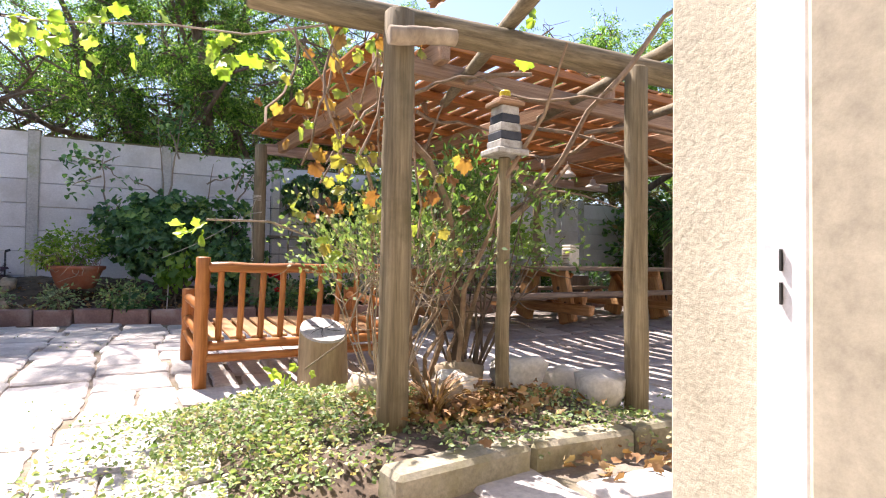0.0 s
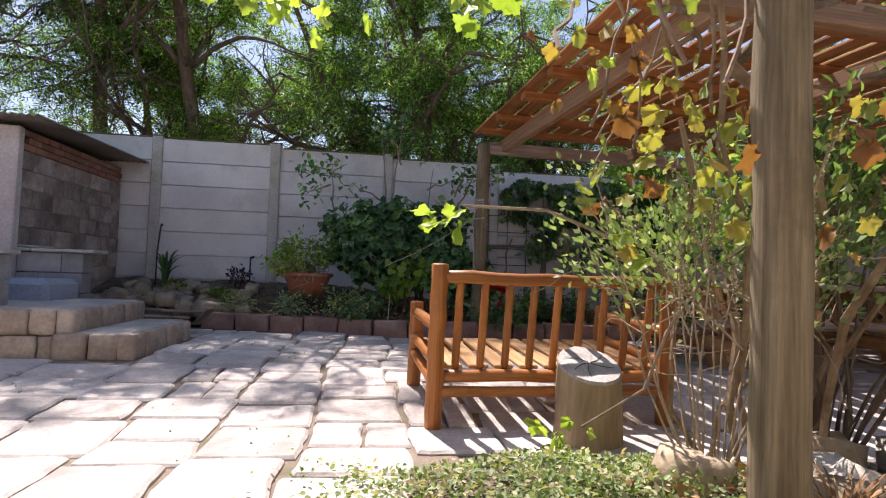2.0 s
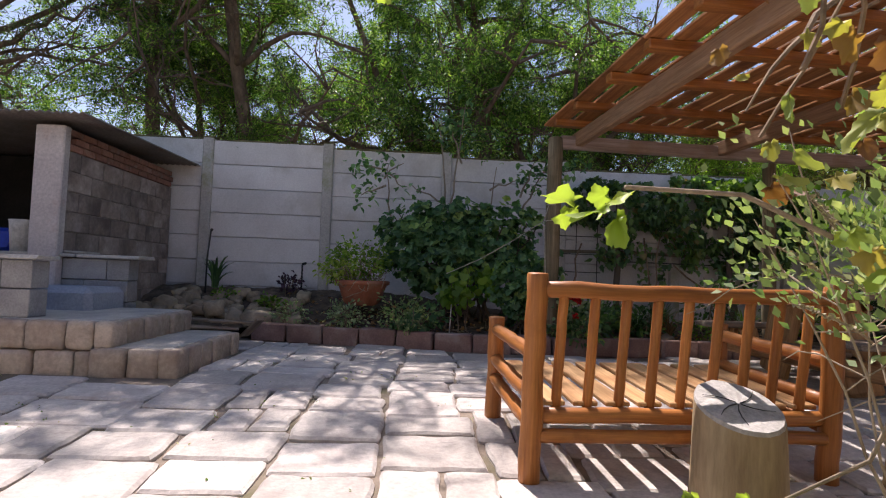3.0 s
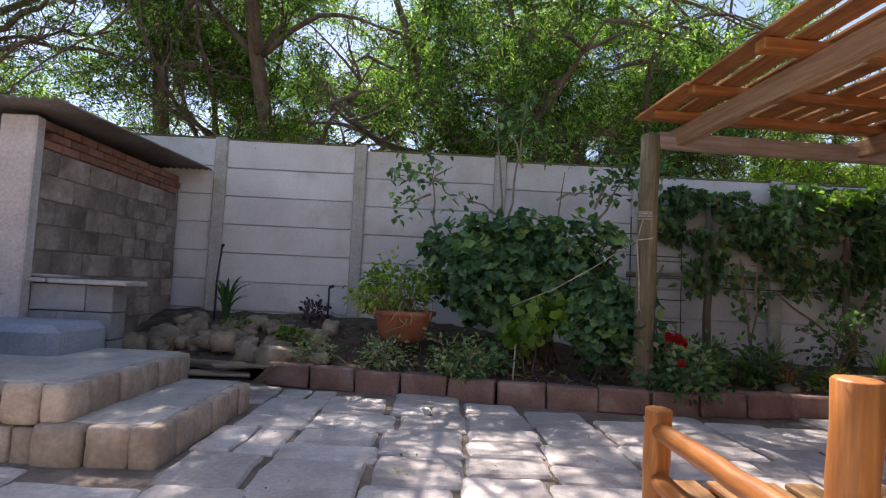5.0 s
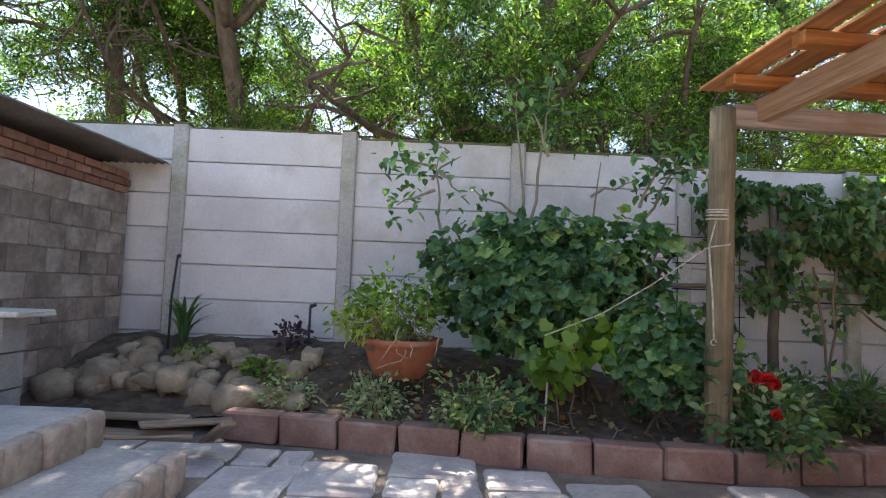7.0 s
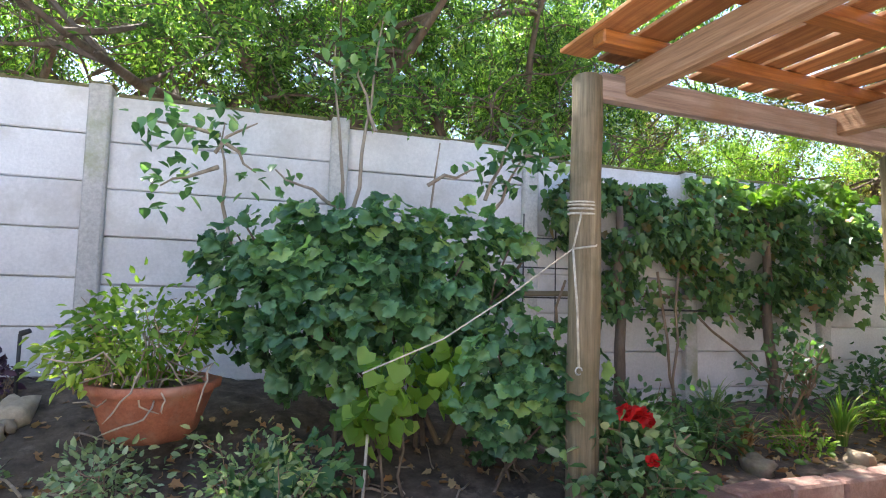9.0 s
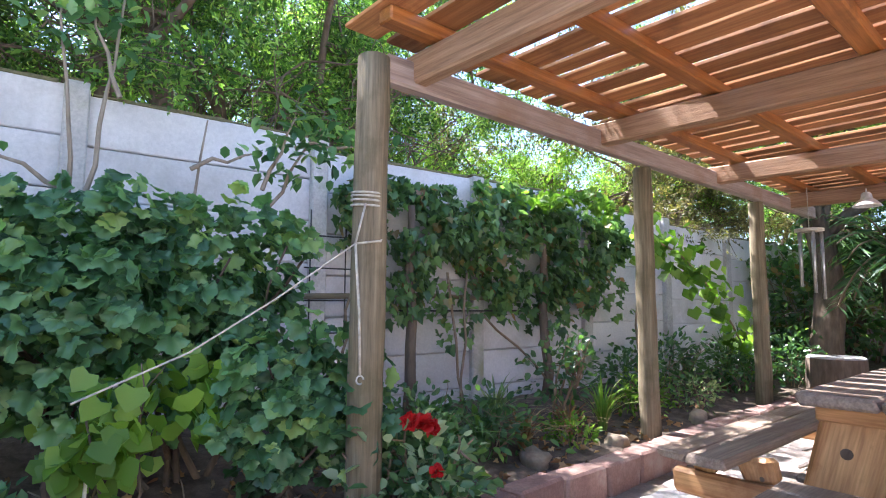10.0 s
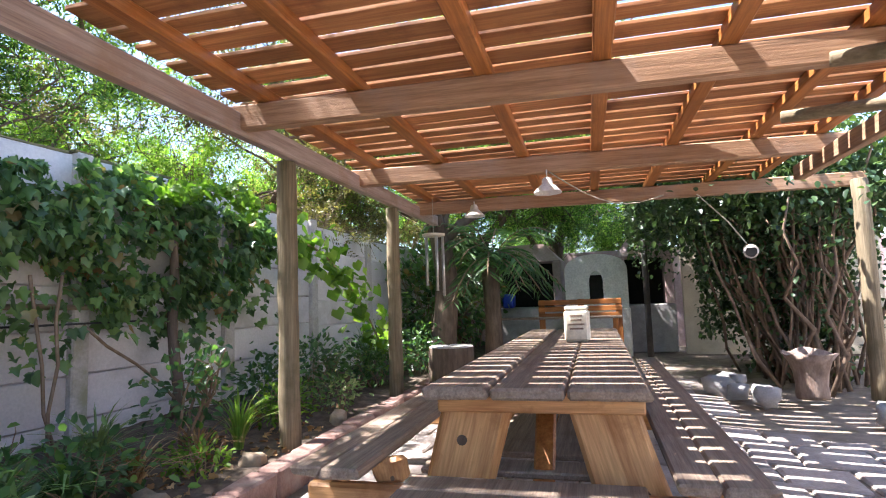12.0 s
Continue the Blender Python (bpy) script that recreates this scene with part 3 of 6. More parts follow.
def braai():
    """The block hearth and the small brick shed behind it."""
    rnd = random.Random(9)
    h = thing("block_hearth", pose(0, 0, 0), "grey concrete block hearth with cement slabs on top", "fireplace")

    def blocks(x0, x1, y0, y1, z0, z1, rows, n):
        for r in range(rows):
            zz = z0 + (r + 0.5) * (z1 - z0) / rows
            step = (x1 - x0) / n
            for i in range(n + (r % 2)):
                a = max(x0, x0 + (i - 0.5 * (r % 2)) * step)
                c = min(x1, x0 + (i + 1 - 0.5 * (r % 2)) * step)
                if c - a > 0.05:
                    v, f = chamfer(c - a - 0.008, y1 - y0, (z1 - z0) / rows - 0.008, 0.006, 0.003, rnd)
                    placed(mesh("block", v, f, M["block"], h), pose((a + c) / 2, (y0 + y1) / 2 + rnd.uniform(-0.003, 0.003), zz))
    blocks(-4.2, -2.12, 8.66, 8.86, 0.1, 0.92, 4, 5)
    blocks(-3.4, -2.1, 7.28, 7.48, 0.05, 0.88, 4, 3)
    box("hearth_ledge", -3.6, -2.12, 8.05, 8.655, 0.12, 0.66, M["hearth"], h, 0.05, "blue-grey rounded cement ledge", 0.01, 3)
    for a, b_, dz in ((-4.2, -3.35, 0), (-3.34, -2.6, 0.003), (-2.59, -2.0, 0.0)):
        box("slab", a, b_, 8.6, 8.92, 0.92 + dz, 0.955 + dz, M["cement"], h, 0.012, rough=0.008, seed=int(-a * 10))
    box("slab", -3.4, -2.05, 7.24, 7.52, 0.882, 0.915, M["cement"], h, 0.012, rough=0.008, seed=2)
    tagged(box("loose_slab", -2.95, -2.5, 8.66, 8.86, 0.96, 0.985, M["cement"], None, 0.01, rough=0.02, seed=5), "loose cracked cement slab lying on the hearth top", "slab")
    s = tagged(new("braai_shed"), "sooty plastered brick shed with an iron sheet roof", "shed")
    # side wall with its courses of brick under the roof
    def top(y):
        return 2.2 + 0.02 * (y - 8.6)
    box("side_wall", -2.97, -2.762, 8.665, 10.94, 0, 1.948, M["mortar"], s, 0.004)
    for r in range(10):
        y = 8.665 - (0.2 if r % 2 else 0)
        while y < 10.9:
            a, c = max(y, 8.665), min(y + 0.4, 10.93)
            if c - a > 0.06:
                v, f = chamfer(0.03, c - a - 0.01, 0.186, 0.005, 0.004, rnd)
                o = Vector((-2.766 + rnd.uniform(-0.003, 0.003), (a + c) / 2, 0.095 + r * 0.195))
                mesh("block", [p + o for p in v], f, M["block_wall"], s)
            y += 0.4
    box("pier", -3.0, -2.74, 8.55, 8.66, 0, 2.17, M["pale_pier"], s, 0.012, "pale plastered pier", 0.006, 4)
    for r in range(3):
        y = 8.66
        while y < 10.9:
            v, f = chamfer(0.22, 0.215, 0.064, 0.006, 0.004, rnd)
            placed(mesh("brick", v, f, M["red_brick"], s), pose(-2.86, min(y + 0.11 + (r % 2) * 0.1, 10.84), 1.986 + r * 0.072))
            y += 0.225
    # back wall coloured near-black to stand for the shade inside the shed
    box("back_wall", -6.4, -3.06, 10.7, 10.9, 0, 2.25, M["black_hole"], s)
    box("far_wall", -6.6, -6.4, 8.6, 10.9, 0, 2.25, M["braai_wall"], s)
    box("counter", -6.39, -3.09, 9.9, 10.69, 0.1, 1.0, M["block"], s)
    # corrugated sheet
    xs = [-6.9 + 0.0375 * i for i in range(121)]
    ys = [8.3, 8.7, 9.6, 10.6, 11.2]
    vv = []
    for y in ys:
        for i, x in enumerate(xs):
            vv.append((x, y, 2.225 + 0.022 * (y - 8.3) + (0.014 if i % 2 else -0.014)))
    n = len(xs)
    o = mesh("roof", vv, [(j * n + i, j * n + i + 1, (j + 1) * n + i + 1, (j + 1) * n + i) for j in range(len(ys) - 1) for i in range(n - 1)], M["sheet_roof"], s, "rusty corrugated iron roof sheet", True)
    so = o.modifiers.new("thick", "SOLIDIFY")
    so.thickness = 0.004
    tagged(box("crate", -3.9, -3.3, 9.2, 9.7, 0.1, 1.05, M["dark_metal"], None, 0.02), "dark storage crate in the shed", "crate")
    b = thing("bucket", pose(-3.32, 8.95, 0.9), "white plastic bucket standing in the shed", "bucket")
    v, f = tube_data([(0, 0, 0.06), (0, 0, 0.36), (0, 0, 0.38)], [0.1, 0.125, 0.13], 18)
    mesh("body", v, f, M["white_paint"], b, "", True)
    tagged(box("blue_tarp", -4.6, -3.45, 8.98, 9.15, 0.958, 1.2, M["blue_plastic"], None, 0.05, rough=0.03, seed=2), "folded blue plastic tarpaulin on the hearth", "tarpaulin")


braai()


# ---- leaves and stems ----
SHAPES = {
    "slim": ([(0, 0, 0), (0.5, 0.42, 0.12), (0, 1, 0), (-0.5, 0.42, 0.12)], [(0, 1, 2, 3)]),
    "oval": ([(0, 0, 0), (0.42, 0.25, 0.1), (0.4, 0.65, 0.06), (0, 1, -0.12), (-0.4, 0.65, 0.06), (-0.42, 0.25, 0.1)], [(0, 1, 2, 3), (0, 3, 4, 5)]),
    "heart": ([(0, 0.06, 0), (0.34, -0.06, 0.06), (0.55, 0.3, 0.1), (0.34, 0.68, 0.02), (0, 1, -0.16), (-0.34, 0.68, 0.02), (-0.55, 0.3, 0.1), (-0.34, -0.06, 0.06)], [(0, 1, 2, 3, 4), (0, 4, 5, 6, 7)]),
    "vine": ([(0, 0.1, 0), (0.32, -0.06, 0.1), (0.5, 0.18, 0.06), (0.58, 0.46, 0.14), (0.36, 0.68, 0.02), (0, 1, -0.2), (-0.36, 0.68, -0.03), (-0.58, 0.46, 0.1), (-0.5, 0.18, 0.06), (-0.32, -0.06, 0.14)], [(0, 1, 2, 3, 4, 5), (0, 5, 6, 7, 8, 9)]),
}

side = [(0.24, -0.05, 0.08), (0.48, 0.06, 0.16), (0.4, 0.3, 0.12), (0.57, 0.5, 0.12), (0.28, 0.58, 0.08), (0.16, 0.82, -0.02)]
SHAPES["lobed"] = ([(0, 0.05, 0)] + side + [(0, 1, -0.2)] + [(-x, y * 0.97, z * 1.25) for x, y, z in reversed(side)], [(0, 1, 2, 3), (0, 3, 4, 5), (0, 5, 6, 7), (0, 7, 8, 9), (0, 9, 10, 11), (0, 11, 12, 13)])


def grape_leaf():
    """A broad, toothed, slightly crumpled leaf."""
    n = 28
    pts = [(0.0, 0.12, 0.0)]
    for i in range(n + 1):
        t = math.pi * (2 * i / n - 1)
        r = 0.46 + 0.06 * math.cos(5 * t) + 0.05 * math.cos(t) + 0.035 * (-1) ** i
        if abs(t) > 2.7:
            r *= 0.55
        x, y = r * math.sin(t), 0.42 + r * math.cos(t)
        pts.append((x * 1.1, y, 0.16 * abs(x) + 0.07 * math.sin(4 * t) - 0.2 * (y - 0.4) ** 2))
    return pts, [(0, i, i + 1) for i in range(1, n + 1)]


SHAPES["grape"] = grape_leaf()


def leaf_mesh(name, P, D, size, width, shape, material, parent=None, label="", seed=0, up=0.7, face=None):
    """Many leaves in one mesh: places P, pointing along D, each with its own turn; face is the way their upper sides look."""
    rs = np.random.RandomState(seed)
    P, D = np.asarray(P, float), np.asarray(D, float)
    n = len(P)
    D = D / (np.linalg.norm(D, axis=1, keepdims=True) + 1e-9)
    N = rs.normal(0, 0.6, (n, 3)) + np.array((0, 0, up))
    if face is not None:
        N = N * 0.55 + np.asarray(face, float)
    X = np.cross(D, N)
    X /= np.linalg.norm(X, axis=1, keepdims=True) + 1e-9
    N = np.cross(X, D)
    base, polys = SHAPES[shape]
    base = np.array(base, float)
    k = len(base)
    S = (size * rs.uniform(0.65, 1.25, n))[:, None, None]
    V = P[:, None, :] + S * (base[None, :, 0:1] * width * X[:, None, :] + base[None, :, 1:2] * D[:, None, :] + base[None, :, 2:3] * N[:, None, :])
    V = V.reshape(-1, 3)
    off = (np.arange(n) * k)[:, None]
    per = np.concatenate([np.array(q) for q in polys])
    idx = (off + per[None, :]).reshape(-1)
    lens = [len(q) for q in polys]
    st = np.cumsum([0] + lens[:-1])
    start = ((np.arange(n) * len(per))[:, None] + st[None, :]).reshape(-1)
    me = bpy.data.meshes.new(name)
    me.vertices.add(len(V))
    me.vertices.foreach_set("co", V.reshape(-1))
    me.loops.add(len(idx))
    me.loops.foreach_set("vertex_index", idx.astype(np.int32))
    me.polygons.add(len(start))
    me.polygons.foreach_set("loop_start", start.astype(np.int32))
    me.update(calc_edges=True)
    me.validate()
    me.materials.append(material)
    ob = new(name, me)
    ob.parent = parent
    if label:
        ob["label"] = label
    return ob


def unit(rs, n):
    d = rs.normal(0, 1, (n, 3))
    return d / np.linalg.norm(d, axis=1, keepdims=True)


def bend(p, d, length, n, rnd, sway=0.25, lift=0.0):
    """A wandering line of n steps from p along d."""
    pts = [Vector(p)]
    d = Vector(d).normalized()
    for _ in range(n):
        d = (d + Vector((rnd.gauss(0, sway), rnd.gauss(0, sway), rnd.gauss(0, sway) + lift))).normalized()
        pts.append(pts[-1] + d * (length / n))
    return pts, d


G = {}
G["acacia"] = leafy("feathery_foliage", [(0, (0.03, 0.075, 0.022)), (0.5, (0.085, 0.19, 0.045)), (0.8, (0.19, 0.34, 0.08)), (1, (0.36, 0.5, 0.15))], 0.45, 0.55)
G["olive"] = leafy("olive_brown_leaf", [(0, (0.06, 0.065, 0.03)), (0.6, (0.14, 0.13, 0.06)), (1, (0.26, 0.22, 0.11))], 0.5, 0.4)
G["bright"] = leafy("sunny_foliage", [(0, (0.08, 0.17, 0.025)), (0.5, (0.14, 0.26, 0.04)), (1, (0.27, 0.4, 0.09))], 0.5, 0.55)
G["dark"] = leafy("dark_shrub_leaf", [(0, (0.04, 0.1, 0.045)), (0.6, (0.08, 0.17, 0.07)), (0.93, (0.12, 0.24, 0.08)), (1, (0.22, 0.34, 0.07))], 0.36, 0.35)
G["ivy"] = leafy("creeper_leaf", [(0, (0.05, 0.11, 0.055)), (0.5, (0.115, 0.22, 0.1)), (0.9, (0.21, 0.35, 0.14)), (1, (0.28, 0.16, 0.09))], 0.34, 0.4)
G["bush"] = leafy("dark_bush_leaf", [(0, (0.025, 0.055, 0.028)), (0.6, (0.05, 0.1, 0.045)), (1, (0.1, 0.17, 0.06))], 0.45, 0.25)
G["lime"] = leafy("lime_leaf", [(0, (0.22, 0.33, 0.05)), (1, (0.4, 0.5, 0.12))], 0.45, 0.45)
G["autumn"] = leafy("autumn_vine_leaf", [(0, (0.16, 0.07, 0.035)), (0.22, (0.3, 0.13, 0.05)), (0.38, (0.38, 0.23, 0.08)), (0.55, (0.4, 0.37, 0.1)), (1, (0.26, 0.33, 0.08))], 0.6, 0.35)
G["herb"] = leafy("grey_green_herb", [(0, (0.12, 0.2, 0.09)), (0.6, (0.22, 0.31, 0.15)), (1, (0.4, 0.45, 0.26))], 0.6, 0.35)
G["herb2"] = leafy("fresh_shrub_leaf", [(0, (0.09, 0.17, 0.05)), (0.6, (0.18, 0.29, 0.09)), (1, (0.36, 0.45, 0.17))], 0.5, 0.4)
G["cover"] = leafy("ground_cover_leaf", [(0, (0.11, 0.19, 0.07)), (0.5, (0.26, 0.34, 0.17)), (0.8, (0.46, 0.48, 0.32)), (1, (0.5, 0.4, 0.29))], 0.6, 0.3)
G["silver"] = leafy("silver_leaf", [(0, (0.16, 0.24, 0.13)), (0.7, (0.3, 0.4, 0.23)), (1, (0.5, 0.56, 0.38))], 0.55, 0.3)
G["shrub"] = leafy("blue_green_shrub_leaf", [(0, (0.045, 0.12, 0.06)), (0.5, (0.1, 0.22, 0.11)), (0.85, (0.19, 0.35, 0.17)), (1, (0.34, 0.48, 0.18))], 0.32, 0.42)
G["grass"] = leafy("strap_leaf", [(0, (0.1, 0.22, 0.03)), (0.7, (0.25, 0.4, 0.07)), (1, (0.45, 0.42, 0.2))], 0.4, 0.4)
G["dry"] = leafy("dry_leaf", [(0, (0.2, 0.1, 0.05)), (0.6, (0.36, 0.2, 0.1)), (1, (0.48, 0.34, 0.2))], 0.8, 0.15)
G["petal"] = leafy("red_petal", [(0, (0.5, 0.008, 0.012)), (1, (0.72, 0.03, 0.04))], 0.5, 0.3)
G["purple"] = leafy("purple_leaf", [(0, (0.05, 0.02, 0.05)), (1, (0.12, 0.06, 0.13))], 0.4, 0.3)


def tree(name, x, y, z, height, spread, seed, leaf="acacia", lean=(0, 0), r=0.17, fork=1.6, limbs=5, density=1.0, label="", low=0.0, frond=0.3, bark="bark", gaps=0.07, clear=2.75):
    """A forked tree: trunk, bending limbs, twigs, and feathery sprays of leaflets on the twigs."""
    rnd, rs = random.Random(seed), np.random.RandomState(seed)
    t = thing(name, pose(x, y, z), label, "tree", kind="")
    trunk, d = bend((0, 0, 0), (lean[0], lean[1], 1), fork, 5, rnd, 0.07)
    tube("trunk", trunk, [r * (1.25 - 0.07 * i) for i in range(6)], M[bark], t, 10, 0.05, seed)
    twigs, wood = [], []
    for i in range(limbs):
        a = 2 * math.pi * (i + rnd.uniform(-0.3, 0.3)) / limbs
        out = Vector((math.cos(a), math.sin(a), rnd.uniform(0.6, 1.7) - low))
        start = trunk[-1] if i % 2 else trunk[-2]
        ln = (height - fork) * rnd.uniform(0.75, 1.05)
        pts, dd = bend(start, out * spread / 3 + Vector((lean[0], lean[1], 0.3)), ln, 8, rnd, 0.16, 0.02)
        if y > 11.4:
            for p in pts:
                if y + p.y < 11.7:
                    p.z = max(p.z, 2.75 - z)
        tube("limb", pts, [r * 0.5 * (1 - 0.105 * k) for k in range(9)], M[bark], t, 7, 0.05, seed + i)
        for k in range(3, 9):
            for _ in range(2):
                b0 = pts[k]
                side = Vector((rnd.gauss(0, 1), rnd.gauss(0, 1), rnd.gauss(0.15, 0.6)))
                q, _d = bend(b0, side, rnd.uniform(0.7, 1.5) * spread / 3, 5, rnd, 0.2, -0.01)
                if min(p.z for p in q) + z < clear:
                    continue
                wood.append(tube_data(q, [r * 0.17 * (1 - 0.17 * j) for j in range(6)], 5))
                for j in range(2, 6):
                    for _ in range(2):
                        s2 = Vector((rnd.gauss(0, 1), rnd.gauss(0, 1), rnd.gauss(0, 0.7)))
                        w, wd = bend(q[j], s2, rnd.uniform(0.25, 0.6), 3, rnd, 0.25, -0.05)
                        wood.append(tube_data(w, [0.007, 0.006, 0.005, 0.003], 3, cap=False))
                        twigs += w[1:]
    mesh("twig_spray", *joined(wood), M[bark], t, "thin dark twigs")["kind"] = "stuff"
    T = np.array([tuple(p) for p in twigs if noise.noise(p * 0.85 + Vector((seed * 3.1, 0, 0))) < gaps and p.z + z > clear])
    reps = max(1, round(4.2 * density))
    A = np.repeat(T, reps, 0) + rs.normal(0, 0.05, (len(T) * reps, 3))
    ax = unit(rs, len(A)) + np.array((0, 0, -0.35))
    ax /= np.linalg.norm(ax, axis=1, keepdims=True)
    ln = frond * rs.uniform(0.6, 1.3, len(A))
    sd = np.cross(ax, unit(rs, len(A)))
    sd /= np.linalg.norm(sd, axis=1, keepdims=True) + 1e-9
    P, D = [], []
    for k in range(6):
        f = (k + 0.5) / 6
        at = A + ax * (ln * f)[:, None]
        for s in (-1, 1):
            P.append(at)
            D.append(sd * s + ax * 0.5)
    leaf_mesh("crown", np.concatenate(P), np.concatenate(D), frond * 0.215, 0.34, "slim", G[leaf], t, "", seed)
    return t


def shrub(name, x, y, z, rx, ry, h, seed, leaf, count, size, shape="heart", width=1.0, stems=7, label="", category="shrub", stem="vine_stem", group="", gap=0.5, bottom=0.15, droop=0.2, stem_r=0.012, up=0.6):
    """Stems from one foot, with leaves round lumpy clusters, leaving gaps."""
    rnd, rs = random.Random(seed), np.random.RandomState(seed)
    t = thing(name, pose(x, y, z), label, category, group)
    wood, tips = [], []
    for i in range(stems):
        a = rnd.uniform(0, 6.28)
        e = rnd.uniform(0.2, 0.95)
        end = Vector((math.cos(a) * rx * e, math.sin(a) * ry * e, h * rnd.uniform(0.55, 0.98)))
        pts, _ = bend((math.cos(a) * 0.06, math.sin(a) * 0.06, -0.02), end, end.length, 6, rnd, 0.12, 0.03)
        wood.append(tube_data(pts, [stem_r * (1.2 - 0.14 * k) for k in range(7)], 6))
        tips += pts[2:]
        for k in (3, 4, 5):
            q, _ = bend(pts[k], (rnd.gauss(0, 1), rnd.gauss(0, 1), rnd.gauss(0.2, 0.5)), rx * 0.5, 4, rnd, 0.2)
            wood.append(tube_data(q, [stem_r * 0.5] * 4 + [stem_r * 0.25], 4))
            tips += q[1:]
    mesh("woody_base", *joined(wood), M[stem], t)["kind"] = "stuff"
    C = np.array([tuple(p) for p in tips])
    n_c = max(6, int(len(C) * gap))
    extra = unit(rs, n_c * 2) * np.array((rx, ry, h * 0.5)) * rs.uniform(0.45, 0.98, (n_c * 2, 1)) + np.array((0, 0, h * 0.52))
    C = np.concatenate([C[rs.permutation(len(C))[:n_c]], extra])
    C = C[C[:, 2] > bottom * h]
    pick = rs.randint(0, len(C), count)
    r_c = 0.2 * min(rx, h)
    P = C[pick] + rs.normal(0, 1, (count, 3)) * np.array((r_c, r_c, r_c * 0.7))
    P[:, 2] = np.clip(P[:, 2], 0.01, None)
    if count > 600 and h > 0.9:
        keep = np.array([noise.noise(Vector(q) * 3.2 + Vector((seed, 0, 0))) < 0.16 for q in P])
        P = P[keep]
        count = len(P)
    out = P - np.array((0, 0, h * 0.4))
    D = out / (np.linalg.norm(out, axis=1, keepdims=True) + 1e-9) + rs.normal(0, 0.5, (count, 3)) + np.array((0, 0, -droop))
    leaf_mesh("foliage", P, D, size, width, shape, G[leaf], t, "", seed, up)
    return t


def strap_clump(name, x, y, z, h, n, seed, leaf="grass", label="", spread=0.25, w=0.018):
    rnd = random.Random(seed)
    t = thing(name, pose(x, y, z), label, "grass")
    v, f = [], []
    for i in range(n):
        a = rnd.uniform(0, 6.28)
        d = Vector((math.cos(a), math.sin(a), 0))
        s = d.cross(Vector((0, 0, 1))) * w * rnd.uniform(0.6, 1.2)
        hh, sp = h * rnd.uniform(0.6, 1.1), spread * rnd.uniform(0.3, 1.2)
        o = len(v)
        for k in range(6):
            u = k / 5
            p = d * (0.03 + sp * u * u * 1.2) + Vector((0, 0, hh * (u * 1.5 - 0.65 * u * u * (0.6 + sp * 2))))
            v += [p - s * (1 - u ** 3) * 0.5, p + s * (1 - u ** 3) * 0.5]
        f += [(o + 2 * k, o + 2 * k + 1, o + 2 * k + 3, o + 2 * k + 2) for k in range(5)]
    mesh("blade_tuft", v, f, G[leaf], t)["kind"] = "stuff"
    return t


# ---- trees beyond the wall ----
LB = "tall feathery green thorn tree behind the garden wall"
for x, y, h, s, seed, ln, r, fk, lw in ((-2.7, 13.0, 6.0, 3.3, 1, (-0.12, -0.06), 0.1, 2.2, 0.1), (-1.4, 12.9, 6.0, 3.2, 27, (-0.16, -0.05), 0.12, 2.4, 0.2), (0.2, 12.8, 6.6, 3.5, 2, (0.1, -0.12), 0.17, 2.5, 0.3), (2.0, 12.9, 6.6, 3.5, 3, (0.3, -0.05), 0.15, 2.3, 0.4), (3.0, 14.5, 6.4, 3.2, 4, (-0.08, -0.05), 0.12, 2.0, 0.3)):
    tree("thorn_tree", x, y, 0.2, h, s, seed, density=0.85, lean=ln, r=r, label=LB, fork=fk, limbs=7, low=lw, gaps=-0.01, clear=2.5)
for x, y, h, seed in ((-3.6, 13.6, 4.3, 21), (-0.9, 13.5, 4.5, 22), (1.2, 13.8, 4.4, 23), (2.9, 13.4, 4.4, 24)):
    tree("thorn_tree", x, y, 0.1, h, 2.4, seed, density=0.7, lean=(0.04, -0.04), r=0.075, label="slim bushy thorn tree standing close behind the wall", fork=1.3, limbs=5, low=0.5, gaps=-0.04, clear=2.3)
LL = "light green sunlit tree behind the garden wall"
tree("leafy_tree", 4.6, 15.4, 0.1, 7.8, 3.5, 16, "acacia", r=0.12, density=0.95, label="tall green tree behind the garden wall", fork=1.9, low=0.3, gaps=0.2, clear=2.3)
tree("leafy_tree", 6.0, 14.6, 0.1, 5.4, 3.0, 5, "bright", r=0.1, density=0.9, label=LL, fork=1.6, low=0.5, gaps=0.12, clear=2.2)
tree("leafy_tree", 7.7, 15.2, 0.1, 5.0, 3.0, 26, "bright", r=0.1, density=0.9, label=LL, fork=1.5, low=0.5, gaps=0.12, clear=2.2)
tree("leafy_tree", 9.3, 14.0, 0.1, 5.0, 3.0, 6, "bright", r=0.11, density=0.9, label=LL, fork=1.6, low=0.5, gaps=0.12, clear=2.2)
# olive tree added, and the next one made tall, to shade the outdoor kitchen
tree("leafy_tree", 8.9, 12.5, 0.1, 6.2, 3.0, 28, "olive", r=0.11, density=1.1, label="dense brownish olive tree over the garden wall, added to shade the kitchen", fork=1.5, low=0.6, gaps=0.35, clear=2.1)
tree("leafy_tree", 12.6, 12.6, 0.1, 6.8, 3.2, 7, "acacia", density=1.1, label="dense green tree at the end of the garden wall", fork=1.4, low=0.4, gaps=0.4)
LP = "pale green tree far behind the garden wall"
for x, y, h, s, seed in ((-6.4, 17.5, 4.6, 3.0, 8), (-11, 20, 5.5, 3.4, 9), (-2.6, 21.5, 4.3, 3.2, 10), (3.4, 21.0, 4.3, 3.2, 12)):
    tree("leafy_tree", x, y, 0.05, h, s, seed, "bright", density=0.7, label=LP, fork=1.5, low=0.4, clear=2.0)
